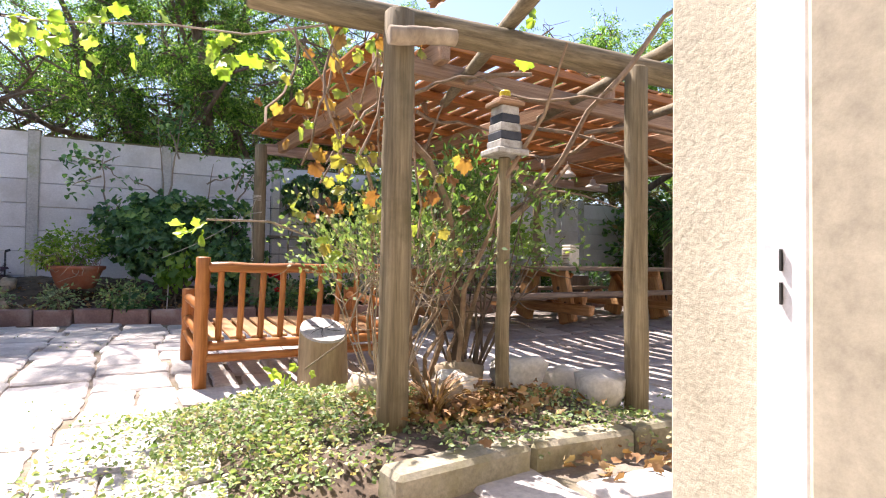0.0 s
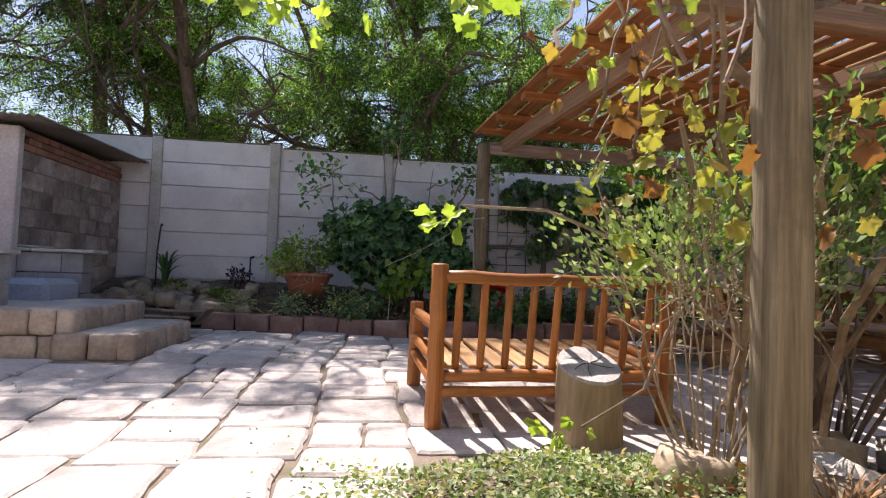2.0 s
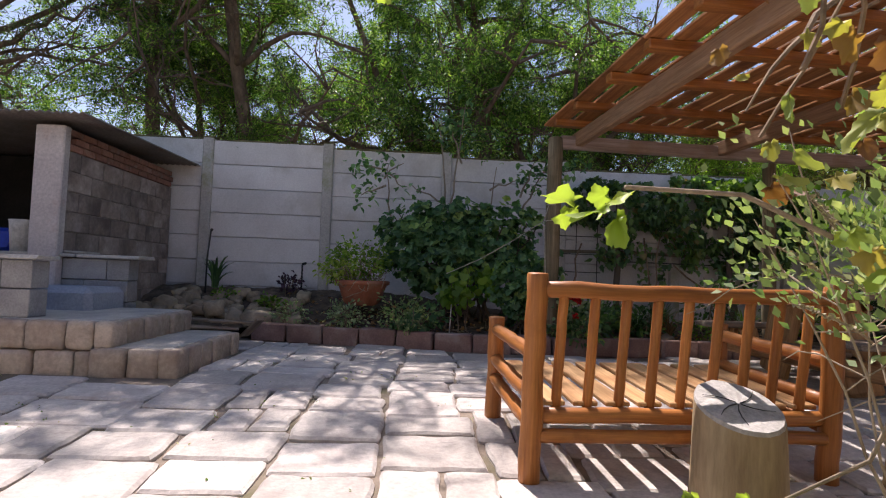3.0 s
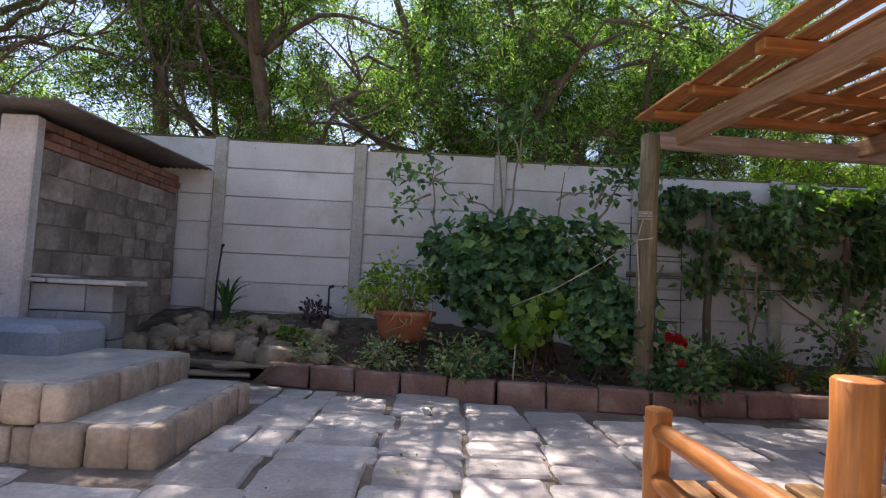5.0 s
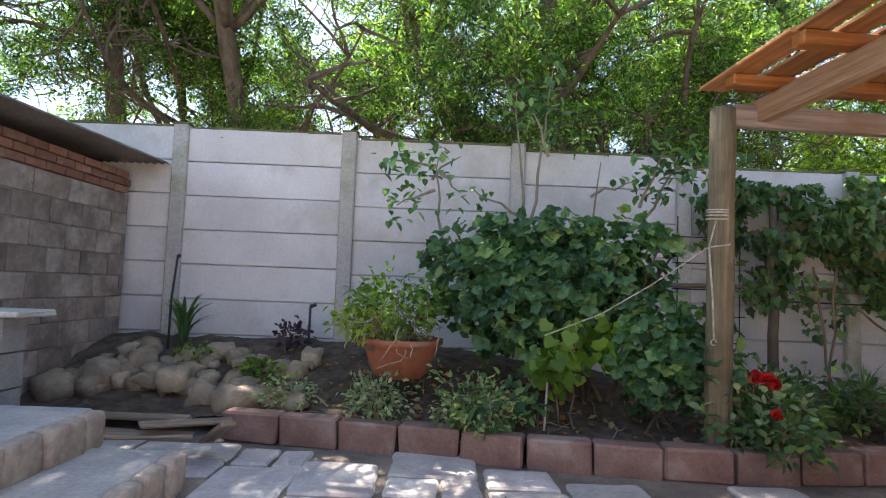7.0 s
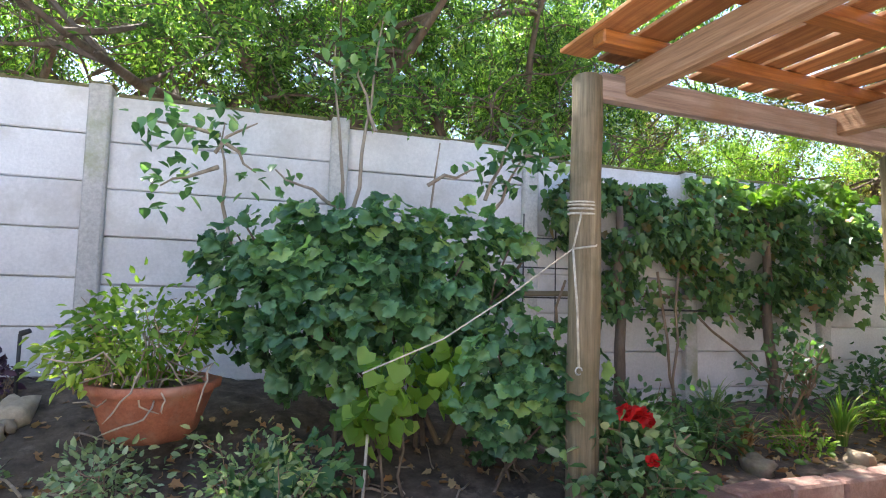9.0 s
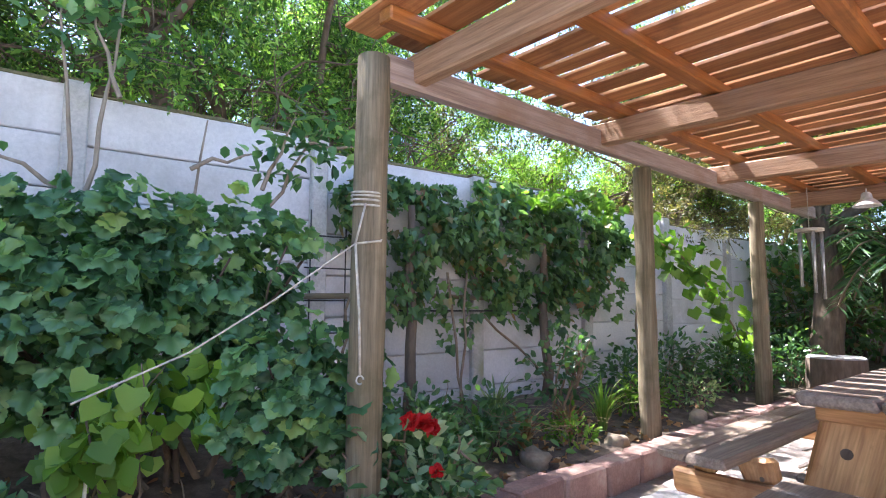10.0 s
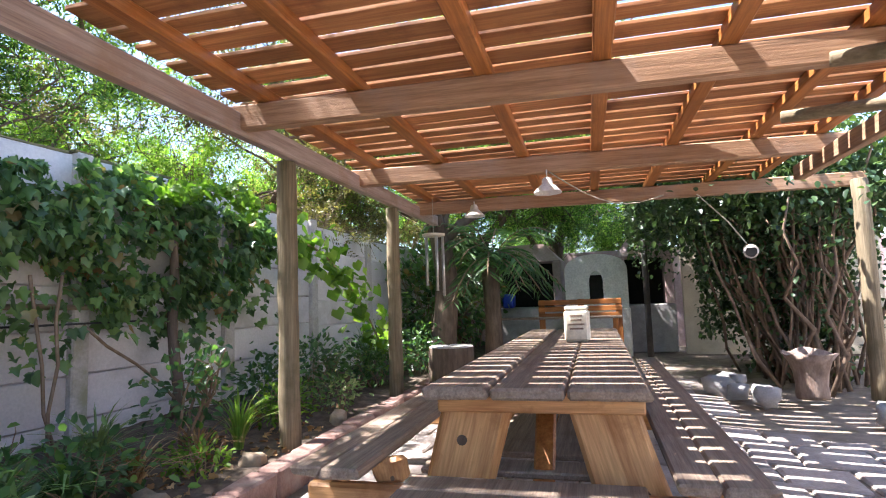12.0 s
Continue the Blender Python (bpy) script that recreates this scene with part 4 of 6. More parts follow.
tree("thorn_tree", -5.6, 12.9, 0.2, 5.0, 2.4, 13, density=0.35, lean=(-0.2, -0.25), r=0.08, label="thin dark thorn tree leaning over the shed", fork=2.6)


def bare_boughs():
    """Dark, almost leafless boughs that reach from beyond the shed over its roof."""
    rnd = random.Random(29)
    t = thing("thorn_tree", pose(-6.4, 12.0, 0.1), "dark thorn tree with bare boughs reaching over the shed roof", "tree")
    tube("trunk", [(0, 0, 0), (0.08, -0.1, 1.5), (0.2, -0.3, 2.8), (0.5, -0.6, 3.6)], [0.16, 0.14, 0.12, 0.1], M["bark"], t, 10, 0.05, 3)
    wood, P = [], []
    for a, b, r in (((0.5, -0.6, 3.6), (3.7, -1.0, 3.4), 0.035), ((0.5, -0.6, 3.6), (2.6, -1.1, 4.3), 0.05), ((0.3, -0.4, 3.2), (2.4, -1.3, 3.75), 0.03), ((0.5, -0.6, 3.6), (2.9, -0.8, 3.9), 0.03)):
        a, b = Vector(a), Vector(b)
        pts = [a.lerp(b, k / 9) + Vector((0, rnd.gauss(0, 0.05), rnd.gauss(0, 0.04) + 0.12 * math.sin(math.pi * k / 9))) for k in range(10)]
        tube("limb", pts, [r * (1.1 - 0.1 * k) for k in range(10)], M["bark"], t, 7, 0.05, 4)
        for k in range(2, 10):
            for _ in range(4):
                q, _d = bend(pts[k], (rnd.gauss(0.4, 0.7), rnd.gauss(0, 0.7), rnd.gauss(-0.1, 0.5)), rnd.uniform(0.25, 0.8), 5, rnd, 0.2)
                wood.append(tube_data(q, [0.008, 0.007, 0.006, 0.005, 0.004, 0.002], 4, cap=False))
                if b.z > 4:
                    P += [tuple(p + Vector((rnd.gauss(0, 0.05), rnd.gauss(0, 0.05), rnd.gauss(0, 0.05)))) for p in q[2:] for _ in range(14)]
    mesh("twig_spray", *joined(wood), M["bark"], t, "thin dark twigs")["kind"] = "stuff"
    leaf_mesh("crown", P, np.random.RandomState(29).normal(0, 1, (len(P), 3)), 0.06, 0.3, "slim", G["bush"], t, "dark fine foliage", 29)


bare_boughs()


# trees added to dapple the paving; crowns stay mostly above the view
LO = "added thorn tree whose high crown, mostly out of view, shades the paving"
for x, y, h, seed, ln, dn in ((-3.7, 12.6, 8.2, 14, (0.06, -0.27), 1.0), (1.6, 12.9, 8.4, 15, (0.04, -0.16), 1.5), (-5.3, 12.2, 8.8, 17, (0.1, -0.3), 1.0), (-1.6, 12.8, 7.8, 19, (-0.1, -0.15), 1.0)):
    tree("thorn_tree", x, y, 0.2, h, 3.8, seed, density=dn, lean=ln, r=0.1, label=LO, fork=4.9, limbs=7, low=0.25, gaps=0.14, clear=4.6)


# ---- paving ----
def in_bed(x, y):
    return (1.1 < x < 3.3 and 3.3 < y < 5.0) or (x > 3.0 and y < 3.55) or (x < -0.9 and 7.0 < y < 8.7) or (x < -2.0 and y > 7.0) or (x > 6.5 and y < 6.25) or y > edge_y(x) - 0.12


def edge_y(x):
    """The line of the brick edging in front of the long bed."""
    pts = ((-6, 9.4), (-1.1, 9.38), (-0.2, 9.27), (0.9, 9.02), (2.0, 8.86), (3.2, 8.98), (5.0, 9.12), (9.0, 9.4), (20, 10))
    for (a, b), (c, d) in zip(pts, pts[1:]):
        if x <= c:
            return b + (d - b) * (x - a) / (c - a)
    return 10


def slab_data(sx, sy, h, rnd):
    """A split stone slab: ragged outline, worn upper edge, slightly uneven top."""
    n, hx, hy = 6, sx / 2, sy / 2
    off = Vector((rnd.uniform(0, 50), rnd.uniform(0, 50), 0))
    ring = []
    for (ax, ay), (bx, by) in zip(((-1, -1), (1, -1), (1, 1), (-1, 1)), ((1, -1), (1, 1), (-1, 1), (-1, -1))):
        for i in range(n):
            t = i / n
            p = Vector(((ax + (bx - ax) * t) * hx, (ay + (by - ay) * t) * hy, 0))
            s = 1 - 0.035 * (i == 0)
            d = 0.024 * noise.noise(p * 2.5 + off) + 0.014 * noise.noise(p * 9 + off)
            ring.append(Vector((p.x * s, p.y * s, 0)) + Vector((p.x, p.y, 0)).normalized() * (d - 0.008))
    k = len(ring)
    v = [p + Vector((0, 0, -h / 2)) for p in ring]
    v += [p + Vector((0, 0, h / 2 - 0.014)) for p in ring]
    v += [p * (1 - 0.018 / max(0.1, p.length)) + Vector((0, 0, h / 2 - 0.002 + 0.003 * noise.noise(p * 6 + off))) for p in ring]
    v += [p * 0.5 + Vector((0, 0, h / 2 + 0.004 * noise.noise(p * 5 + off))) for p in ring]
    f = [(r * k + i, r * k + (i + 1) % k, (r + 1) * k + (i + 1) % k, (r + 1) * k + i) for r in range(3) for i in range(k)]
    f.append(tuple(range(3 * k, 4 * k)))
    return v, f


def wander(x, y):
    """The long joints of the paving stray from a straight line."""
    return 0.13 * noise.noise(Vector((x * 0.9, y * 0.8, 3))) + 0.07 * noise.noise(Vector((x * 2.3, y * 2.1, 8)))


def paving():
    p = tagged(new("paving"), "uneven sandstone crazy paving slabs with dirt joints", "paving", kind="structure")
    rnd = random.Random(17)
    rest = []
    x = -5.0
    cols = [0.012 - 0.47 * 2, 0.012 - 0.47, 0.012, 0.484]
    while x < 9.5:
        w = rnd.uniform(0.4, 0.62)
        for c in cols:
            if x < c - 0.2 and x + w > c - 0.2:
                w = max(0.3, c - x)
        y = 2.1 + rnd.uniform(0, 0.3)
        while y < 9.4:
            ln = rnd.uniform(0.28, 0.54)
            two = rnd.random() < 0.22
            for a, ww in (((x, w / 2), (x + w / 2, w / 2)) if two else ((x, w),)):
                cy = y + ln / 2
                left, right = a + wander(a, cy), a + ww + wander(a + ww, cy)
                cx, ww = (left + right) / 2, right - left
                if not in_bed(cx, cy):
                    v, f = slab_data(ww - 0.006, ln - 0.006, 0.06, rnd)
                    m = pose(cx, cy, gz(cx, cy) - 0.026 + rnd.uniform(-0.005, 0.005), rnd.uniform(-0.7, 0.7) + math.degrees(math.atan((gz(cx, cy + 0.2) - gz(cx, cy - 0.2)) / 0.4)), rnd.uniform(-0.7, 0.7), rnd.uniform(-1.5, 1.5))
                    if -3.2 < cx < 4.0 and len(p.children) < 298:
                        placed(mesh("slab", v, f, M["paver"], p), m)
                    else:
                        rest.append(([m @ q for q in v], f))
            y += ln
        x += w
    rs = np.random.RandomState(300)
    P = [(rs.uniform(-2.5, 1.6), rs.uniform(2.3, 8.8)) for _ in range(900)]
    P = [(x, y, gz(x, y) - 0.01) for x, y in P if noise.noise(Vector((x * 1.7, y * 1.7, 7))) > 0.12]
    P = [(x + rs.normal(0, 0.02), y + rs.normal(0, 0.02), q + rs.uniform(0, 0.012)) for x, y, q in P for _ in range(3)]
    w = leaf_mesh("joint_weeds", P, rs.normal(0, 1, (len(P), 3)) + np.array((0, 0, 0.3)), 0.016, 0.7, "oval", G["cover"], None, "", 300)
    tagged(w, "tiny weeds and crumbs in the paving joints", "weeds", kind="stuff")
    o = mesh("far_slabs", *joined(rest), M["paver_far"], p)
    o["kind"] = "stuff"


M["paver_far"] = surface("far_paver", (0.31, 0.26, 0.23), (0.47, 0.41, 0.37), 3.2, rough=0.85, bump=0.55, grain=38, stain=(0.27, 0.23, 0.21), stain_scale=2.4, vary=0.2, island=True)


# ---- the long bed along the wall ----
def bed_z(x, y):
    e = edge_y(x)
    t = smooth01((y - e) / max(0.3, 10.9 - e))
    hi = 0.62 - 0.3 * smooth01((x + 0.3) / 3.5)
    lump = 0.035 * noise.noise(Vector((x * 2.2, y * 2.2, 0))) + 0.022 * noise.noise(Vector((x * 7, y * 7, 3))) + 0.012 * noise.noise(Vector((x * 17, y * 17, 5)))
    return 0.2 + (hi - 0.2) * t + lump


def long_bed():
    xs = [-2.8 + 0.05 * i for i in range(140)] + [4.2 + 0.12 * i for i in range(82)]
    v, f = [], []
    rows = 34
    for x in xs:
        e = edge_y(x) + 0.12
        for j in range(rows):
            y = e + (10.99 - e) * j / (rows - 1)
            v.append((x, y, bed_z(x, y)))
    for i in range(len(xs) - 1):
        for j in range(rows - 1):
            a = i * rows + j
            f.append((a, a + rows, a + rows + 1, a + 1))
    tagged(mesh("planting_bed", v, f, M["soil"], None, "", True), "dark crumbly soil of the planting bed along the wall", "soil", kind="structure")
    e = tagged(new("edging"), "row of reddish concrete edging blocks along the bed", "edging", kind="structure")
    rnd = random.Random(23)
    x = -1.15
    while x < 9:
        w = 0.4
        y0, y1 = edge_y(x), edge_y(x + w)
        a = math.degrees(math.atan2(y1 - y0, w))
        vv, ff = chamfer(w - 0.012, 0.16, 0.2, 0.014, 0.008, rnd)
        placed(mesh("block", vv, ff, M["edging"], e), pose(x + w / 2, (y0 + y1) / 2 + 0.07, gz(x, 9) + 0.07 + rnd.uniform(-0.012, 0.012), rnd.uniform(-2, 2), rnd.uniform(-1, 1), a + rnd.uniform(-2, 2)))
        x += w


long_bed()


def rocks():
    rnd = random.Random(31)
    spots = []
    for i in range(74):
        x = rnd.uniform(-2.55, -0.75)
        y = rnd.uniform(9.75, 10.45) - 0.1 * (x + 1.6)
        spots.append((x, y, rnd.uniform(0.045, 0.11)))
    for x, y, s in ((-1.15, 9.72, 0.13), (-1.45, 9.8, 0.13), (-0.9, 9.78, 0.12), (-1.75, 9.95, 0.16), (-2.3, 10.0, 0.15), (-2.55, 9.8, 0.13), (3.5, 9.45, 0.085), (2.6, 9.2, 0.07), (4.3, 9.4, 0.08), (5.6, 9.5, 0.1)):
        spots.append((x, y, s))
    for x, y, s in spots:
        v, f = rock_data(s * rnd.uniform(0.8, 1.4), s * rnd.uniform(0.7, 1.1), s * rnd.uniform(0.6, 0.9), rnd)
        o = mesh("rock", v, f, M["rock"], None, "", True)
        o.matrix_basis = pose(x, y, bed_z(x, y) + s * 0.32, rnd.uniform(-15, 15), rnd.uniform(-15, 15), rnd.uniform(0, 360))
        tagged(o, "rounded tan field stone lying in the rockery", "rock", "rockery stones")
    for x, y, z, s, m in ((2.62, 4.62, 0.1, 0.12, "rock"), (2.95, 4.45, 0.1, 0.15, "pale_rock"), (3.25, 4.35, 0.08, 0.12, "pale_rock"), (3.2, 3.95, 0.09, 0.14, "pale_rock"), (2.45, 4.35, 0.1, 0.13, "pale_rock"), (2.25, 4.15, 0.1, 0.12, "rock"), (1.95, 4.45, 0.1, 0.11, "rock"),
                          # stones beyond the table: darker block grey stands for the shade on them
                          (7.75, 5.75, 0.1, 0.13, "block"), (7.1, 4.9, 0.08, 0.11, "block"), (8.4, 6.1, 0.1, 0.14, "block"), (8.9, 5.9, 0.1, 0.12, "block"), (8.1, 5.95, 0.1, 0.11, "block")):
        v, f = rock_data(s * 1.25, s * 0.9, s * 0.85, rnd)
        o = mesh("rock", v, f, M[m], None, "", True)
        o.matrix_basis = pose(x, y, z + s * 0.3, 0, 0, rnd.uniform(0, 360))
        tagged(o, "pale weathered stone bordering the garden bed", "rock", "border stones")
    for i, (x, y, a) in enumerate(((-1.35, 8.75, 20), (-1.15, 8.85, 35), (-0.98, 8.85, -55), (-1.7, 8.8, 8), (-1.45, 8.95, 12))):
        v, f = chamfer(0.5, 0.09, 0.022, 0.004, 0.006, rnd)
        o = mesh("loose_board", v, f, M["table_x"])
        o.matrix_basis = pose(x, y, 0.29 + 0.05 * (i % 3) - (0.1 if i == 2 else 0), 4, (-24 if i == 2 else 3), a)
        tagged(o, "weathered broken board lying behind the steps", "board", "loose boards")


rocks()


# ---- pot and shrubs of the long bed ----
def terracotta_pot():
    p = thing("terracotta_pot", pose(0.0, 9.8, 0.5), "wide terracotta bowl pot with a fluted rim", "pot")
    prof = [(0.17, 0.0), (0.21, 0.03), (0.27, 0.2), (0.285, 0.235), (0.31, 0.245), (0.315, 0.285), (0.29, 0.29), (0.27, 0.25), (0.0, 0.24)]
    seg = 72
    v, f = [], []
    for i, (r, z) in enumerate(prof):
        for k in range(seg):
            a = 2 * math.pi * k / seg
            rr = r * (1 + (0.018 * math.sin(a * 9) if 0 < i < 4 else 0.035 * math.sin(a * 9) if i < 7 else 0))
            v.append((rr * math.cos(a), rr * math.sin(a), z))
    for i in range(len(prof) - 1):
        for k in range(seg):
            a, b = i * seg + k, i * seg + (k + 1) % seg
            f.append((a, b, b + seg, a + seg))
    mesh("bowl", v, f, M["terracotta"], p, "", True)
    v, f = tube_data([(0, 0, 0.2), (0, 0, 0.255)], [0.25, 0.265], 20)
    mesh("potting_soil", v, f, M["soil"], p, "dry potting soil")


terracotta_pot()
shrub("potted_plant", -0.04, 9.8, 0.74, 0.34, 0.28, 0.52, 41, "bright", 900, 0.055, "oval", 0.6, 12, "light green leafy plant growing in the terracotta pot", "plant", bottom=0.1, droop=0.5, stem_r=0.005)
shrub("trailing_plant", -0.28, 9.72, 0.76, 0.26, 0.16, 0.26, 42, "lime", 280, 0.06, "oval", 0.45, 8, "pale lime trailing plant over the pot rim", "plant", bottom=0.0, droop=0.6, stem_r=0.004)


def lobed_shrub(name, lobes, foot, seed, leaf, size, shape, label, stems=12, stem_r=0.016):
    """Woody stems that rise into lobes of overlapping leaves, which look outwards and hang."""
    rnd, rs = random.Random(seed), np.random.RandomState(seed)
    t = thing(name, pose(0, 0, 0), label, "shrub")
    wood, P, D, F = [], [], [], []
    for i in range(stems):
        c = lobes[i % len(lobes)]
        a = Vector((foot[0] + rnd.gauss(0, foot[3]), foot[1] + rnd.gauss(0, 0.07), foot[2]))
        b = Vector(c[:3]) + Vector((rnd.gauss(0, c[3] * 0.4), rnd.gauss(0, c[4] * 0.4), rnd.gauss(0, c[5] * 0.3)))
        pts = [a.lerp(b, k / 6) + Vector((rnd.gauss(0, 0.025), rnd.gauss(0, 0.025), 0.02 * k)) for k in range(7)]
        wood.append(tube_data(pts, [stem_r * rnd.uniform(0.6, 1.2) * (1.2 - 0.13 * k) for k in range(7)], 6, 0.06, rnd))
    mesh("woody_base", *joined(wood), M["bark"], t)["kind"] = "stuff"
    for cx, cy, cz, rx, ry, rz, n in lobes:
        # sprigs stand on the lobe, each with a handful of leaves
        d = unit(rs, n // 5)
        q = np.array((cx, cy, cz)) + d * np.array((rx, ry, rz)) * rs.uniform(0.5, 1.22, (len(d), 1))
        for p, o in zip(q, d):
            if noise.noise(Vector(p) * 4.2 + Vector((seed, 0, 0))) > 0.17:
                continue
            for _ in range(5):
                P.append(p + rs.normal(0, 0.045, 3))
                D.append(o * np.array((0.7, 0.7, 0.2)) + np.array((0, 0, -0.65)) + rs.normal(0, 0.35, 3))
                F.append(o * 0.8 + np.array((0, -0.2, 0.5)) + rs.normal(0, 0.45, 3))
    leaf_mesh("foliage", P, D, size, 1.15, shape, G[leaf], t, "", seed, 0.2, F)
    return t


lobed_shrub("large_shrub", ((1.05, 9.98, 1.46, 0.6, 0.36, 0.32, 1350), (0.64, 9.9, 1.25, 0.4, 0.32, 0.4, 850), (1.5, 9.9, 1.34, 0.44, 0.34, 0.42, 900), (1.08, 9.75, 1.08, 0.58, 0.28, 0.36, 1050), (1.98, 9.85, 1.45, 0.18, 0.18, 0.28, 130), (0.3, 9.95, 1.45, 0.12, 0.12, 0.2, 70)), (1.1, 9.95, 0.28, 0.28), 43, "shrub", 0.088, "grape", "big blue-green broad-leaved shrub against the wall", 16)
lobed_shrub("low_shrub", ((1.95, 9.42, 0.82, 0.34, 0.2, 0.3, 520), (1.72, 9.5, 0.62, 0.3, 0.2, 0.26, 260), (2.12, 9.3, 0.66, 0.2, 0.16, 0.2, 180)), (1.85, 9.5, 0.25, 0.12), 45, "shrub", 0.085, "grape", "blue-green leafy shrub beside the pergola post", 8, 0.01)
lobed_shrub("lime_shrub", ((1.24, 9.45, 0.86, 0.24, 0.12, 0.16, 140), (1.02, 9.42, 0.68, 0.14, 0.1, 0.12, 60)), (1.1, 9.45, 0.22, 0.06), 44, "bright", 0.085, "heart", "bright green round-leaved shoots in front of the shrub", 5, 0.007)
lobed_shrub("seedling_clump", ((0.66, 9.28, 0.36, 0.2, 0.1, 0.13, 80),), (0.68, 9.3, 0.2, 0.05), 47, "shrub", 0.1, "heart", "low broad-leaved clump at the bed edge", 4, 0.005)
st = thing("garden_stake", pose(1.02, 9.4, 0.2), "thin pale plant stake in the soil", "stake")
tube("rod", [(0, 0, 0), (0.015, 0, 0.36)], [0.008, 0.007], M["white_paint"], st, 6)


def pot_twigs():
    rnd = random.Random(48)
    t = thing("dry_twigs", pose(0, 0, 0), "pale dry trailing twigs hanging over the pot rim", "twigs")
    for i in range(13):
        a = Vector((0.02 + rnd.gauss(0, 0.12), 9.66 + rnd.gauss(0, 0.05), 0.8))
        pts, _ = bend(a, (rnd.gauss(0.25, 0.6), -0.9, 0.6), rnd.uniform(0.14, 0.26), 4, rnd, 0.3)
        more, _ = bend(pts[-1], (rnd.gauss(0.1, 0.5), -0.12, -1), rnd.uniform(0.12, 0.34), 5, rnd, 0.35)
        line = pts + more[1:]
        tube("twig", line, [0.0045] * (len(line) - 1) + [0.002], M["pale_bark"], t, 5)


pot_twigs()


def litter():
    """Broken sticks and chips that lie on the bare soil of the bed."""
    rnd = random.Random(49)
    for i in range(46):
        x = rnd.uniform(-1.0, 2.2)
        y = edge_y(x) + rnd.uniform(0.2, 0.9)
        pts, _ = bend((0, 0, 0), (rnd.gauss(0, 1), rnd.gauss(0, 1), 0.03), rnd.uniform(0.1, 0.34), 4, rnd, 0.16)
        for p in pts:
            p.z = bed_z(x + p.x, y + p.y) - bed_z(x, y) + 0.006
        r = rnd.uniform(0.003, 0.009)
        o = tube("stick", pts, [r, r, r * 0.9, r * 0.8, r * 0.5], M["pale_bark"], None, 5, 0.05, i)
        o.matrix_basis = pose(x, y, bed_z(x, y))
        tagged(o, "dry broken stick lying on the soil", "stick", "sticks on the bed")


litter()


def tall_shoots():
    """Long bare shoots with tufts of leaves, standing over the large shrub."""
    rnd, rs = random.Random(46), np.random.RandomState(46)
    t = thing("tall_shoots", pose(0, 0, 0), "tall bare branches with leafy tufts above the shrub", "shrub")
    P = []
    wood = []
    for (a, b, n, bare) in (((0.3, 10.2, 1.5), (0.2, 10.2, 2.28), 6, 0.7), ((0.2, 10.2, 2.0), (-0.12, 10.2, 1.86), 4, 0.7), ((0.2, 10.2, 2.2), (-0.2, 10.15, 2.24), 4, 0.3), ((0.2, 10.2, 2.1), (0.43, 10.2, 2.28), 3, 2), ((0.22, 10.2, 2.15), (0.44, 10.2, 1.97), 3, 0.9),
                            ((0.95, 10.2, 1.78), (0.53, 10.2, 2.02), 5, 2), ((1.0, 10.2, 1.6), (0.86, 10.25, 2.9), 7, 0.85), ((1.02, 10.2, 1.75), (1.19, 10.25, 3.1), 7, 0.7), ((1.15, 10.2, 2.3), (1.0, 10.2, 2.8), 4, 0.6),
                            ((1.45, 10.2, 1.2), (1.6, 10.2, 2.28), 5, 2), ((1.52, 10.2, 2.0), (1.9, 10.15, 2.12), 4, 0.85), ((1.9, 10.15, 1.7), (2.25, 10.1, 2.36), 6, 0.5), ((2.1, 10.1, 2.2), (2.55, 10.0, 2.24), 5, 0.3), ((1.9, 10.1, 1.9), (2.05, 10.0, 2.35), 4, 0.6)):
        a, b = Vector(a), Vector(b)
        pts = [a.lerp(b, i / n) + Vector((rnd.gauss(0, 0.012), rnd.gauss(0, 0.012), rnd.gauss(0, 0.012))) for i in range(n + 1)]
        wood.append(tube_data(pts, [0.013 * (1.1 - 0.75 * i / n) for i in range(n + 1)], 6))
        for i in range(n + 1):
            if i / n >= bare:
                for _ in range(16):
                    P.append(tuple(pts[i] + Vector((rnd.gauss(0, 0.1), rnd.gauss(0, 0.08), rnd.gauss(0, 0.09)))))
    mesh("branch_frame", *joined(wood), M["pale_bark"], t)["kind"] = "stuff"
    P = np.array(P)
    D = unit(rs, len(P)) + np.array((0, 0, -0.4))
    leaf_mesh("foliage", P, D, 0.09, 0.7, "oval", G["shrub"], t, "", 46)


tall_shoots()


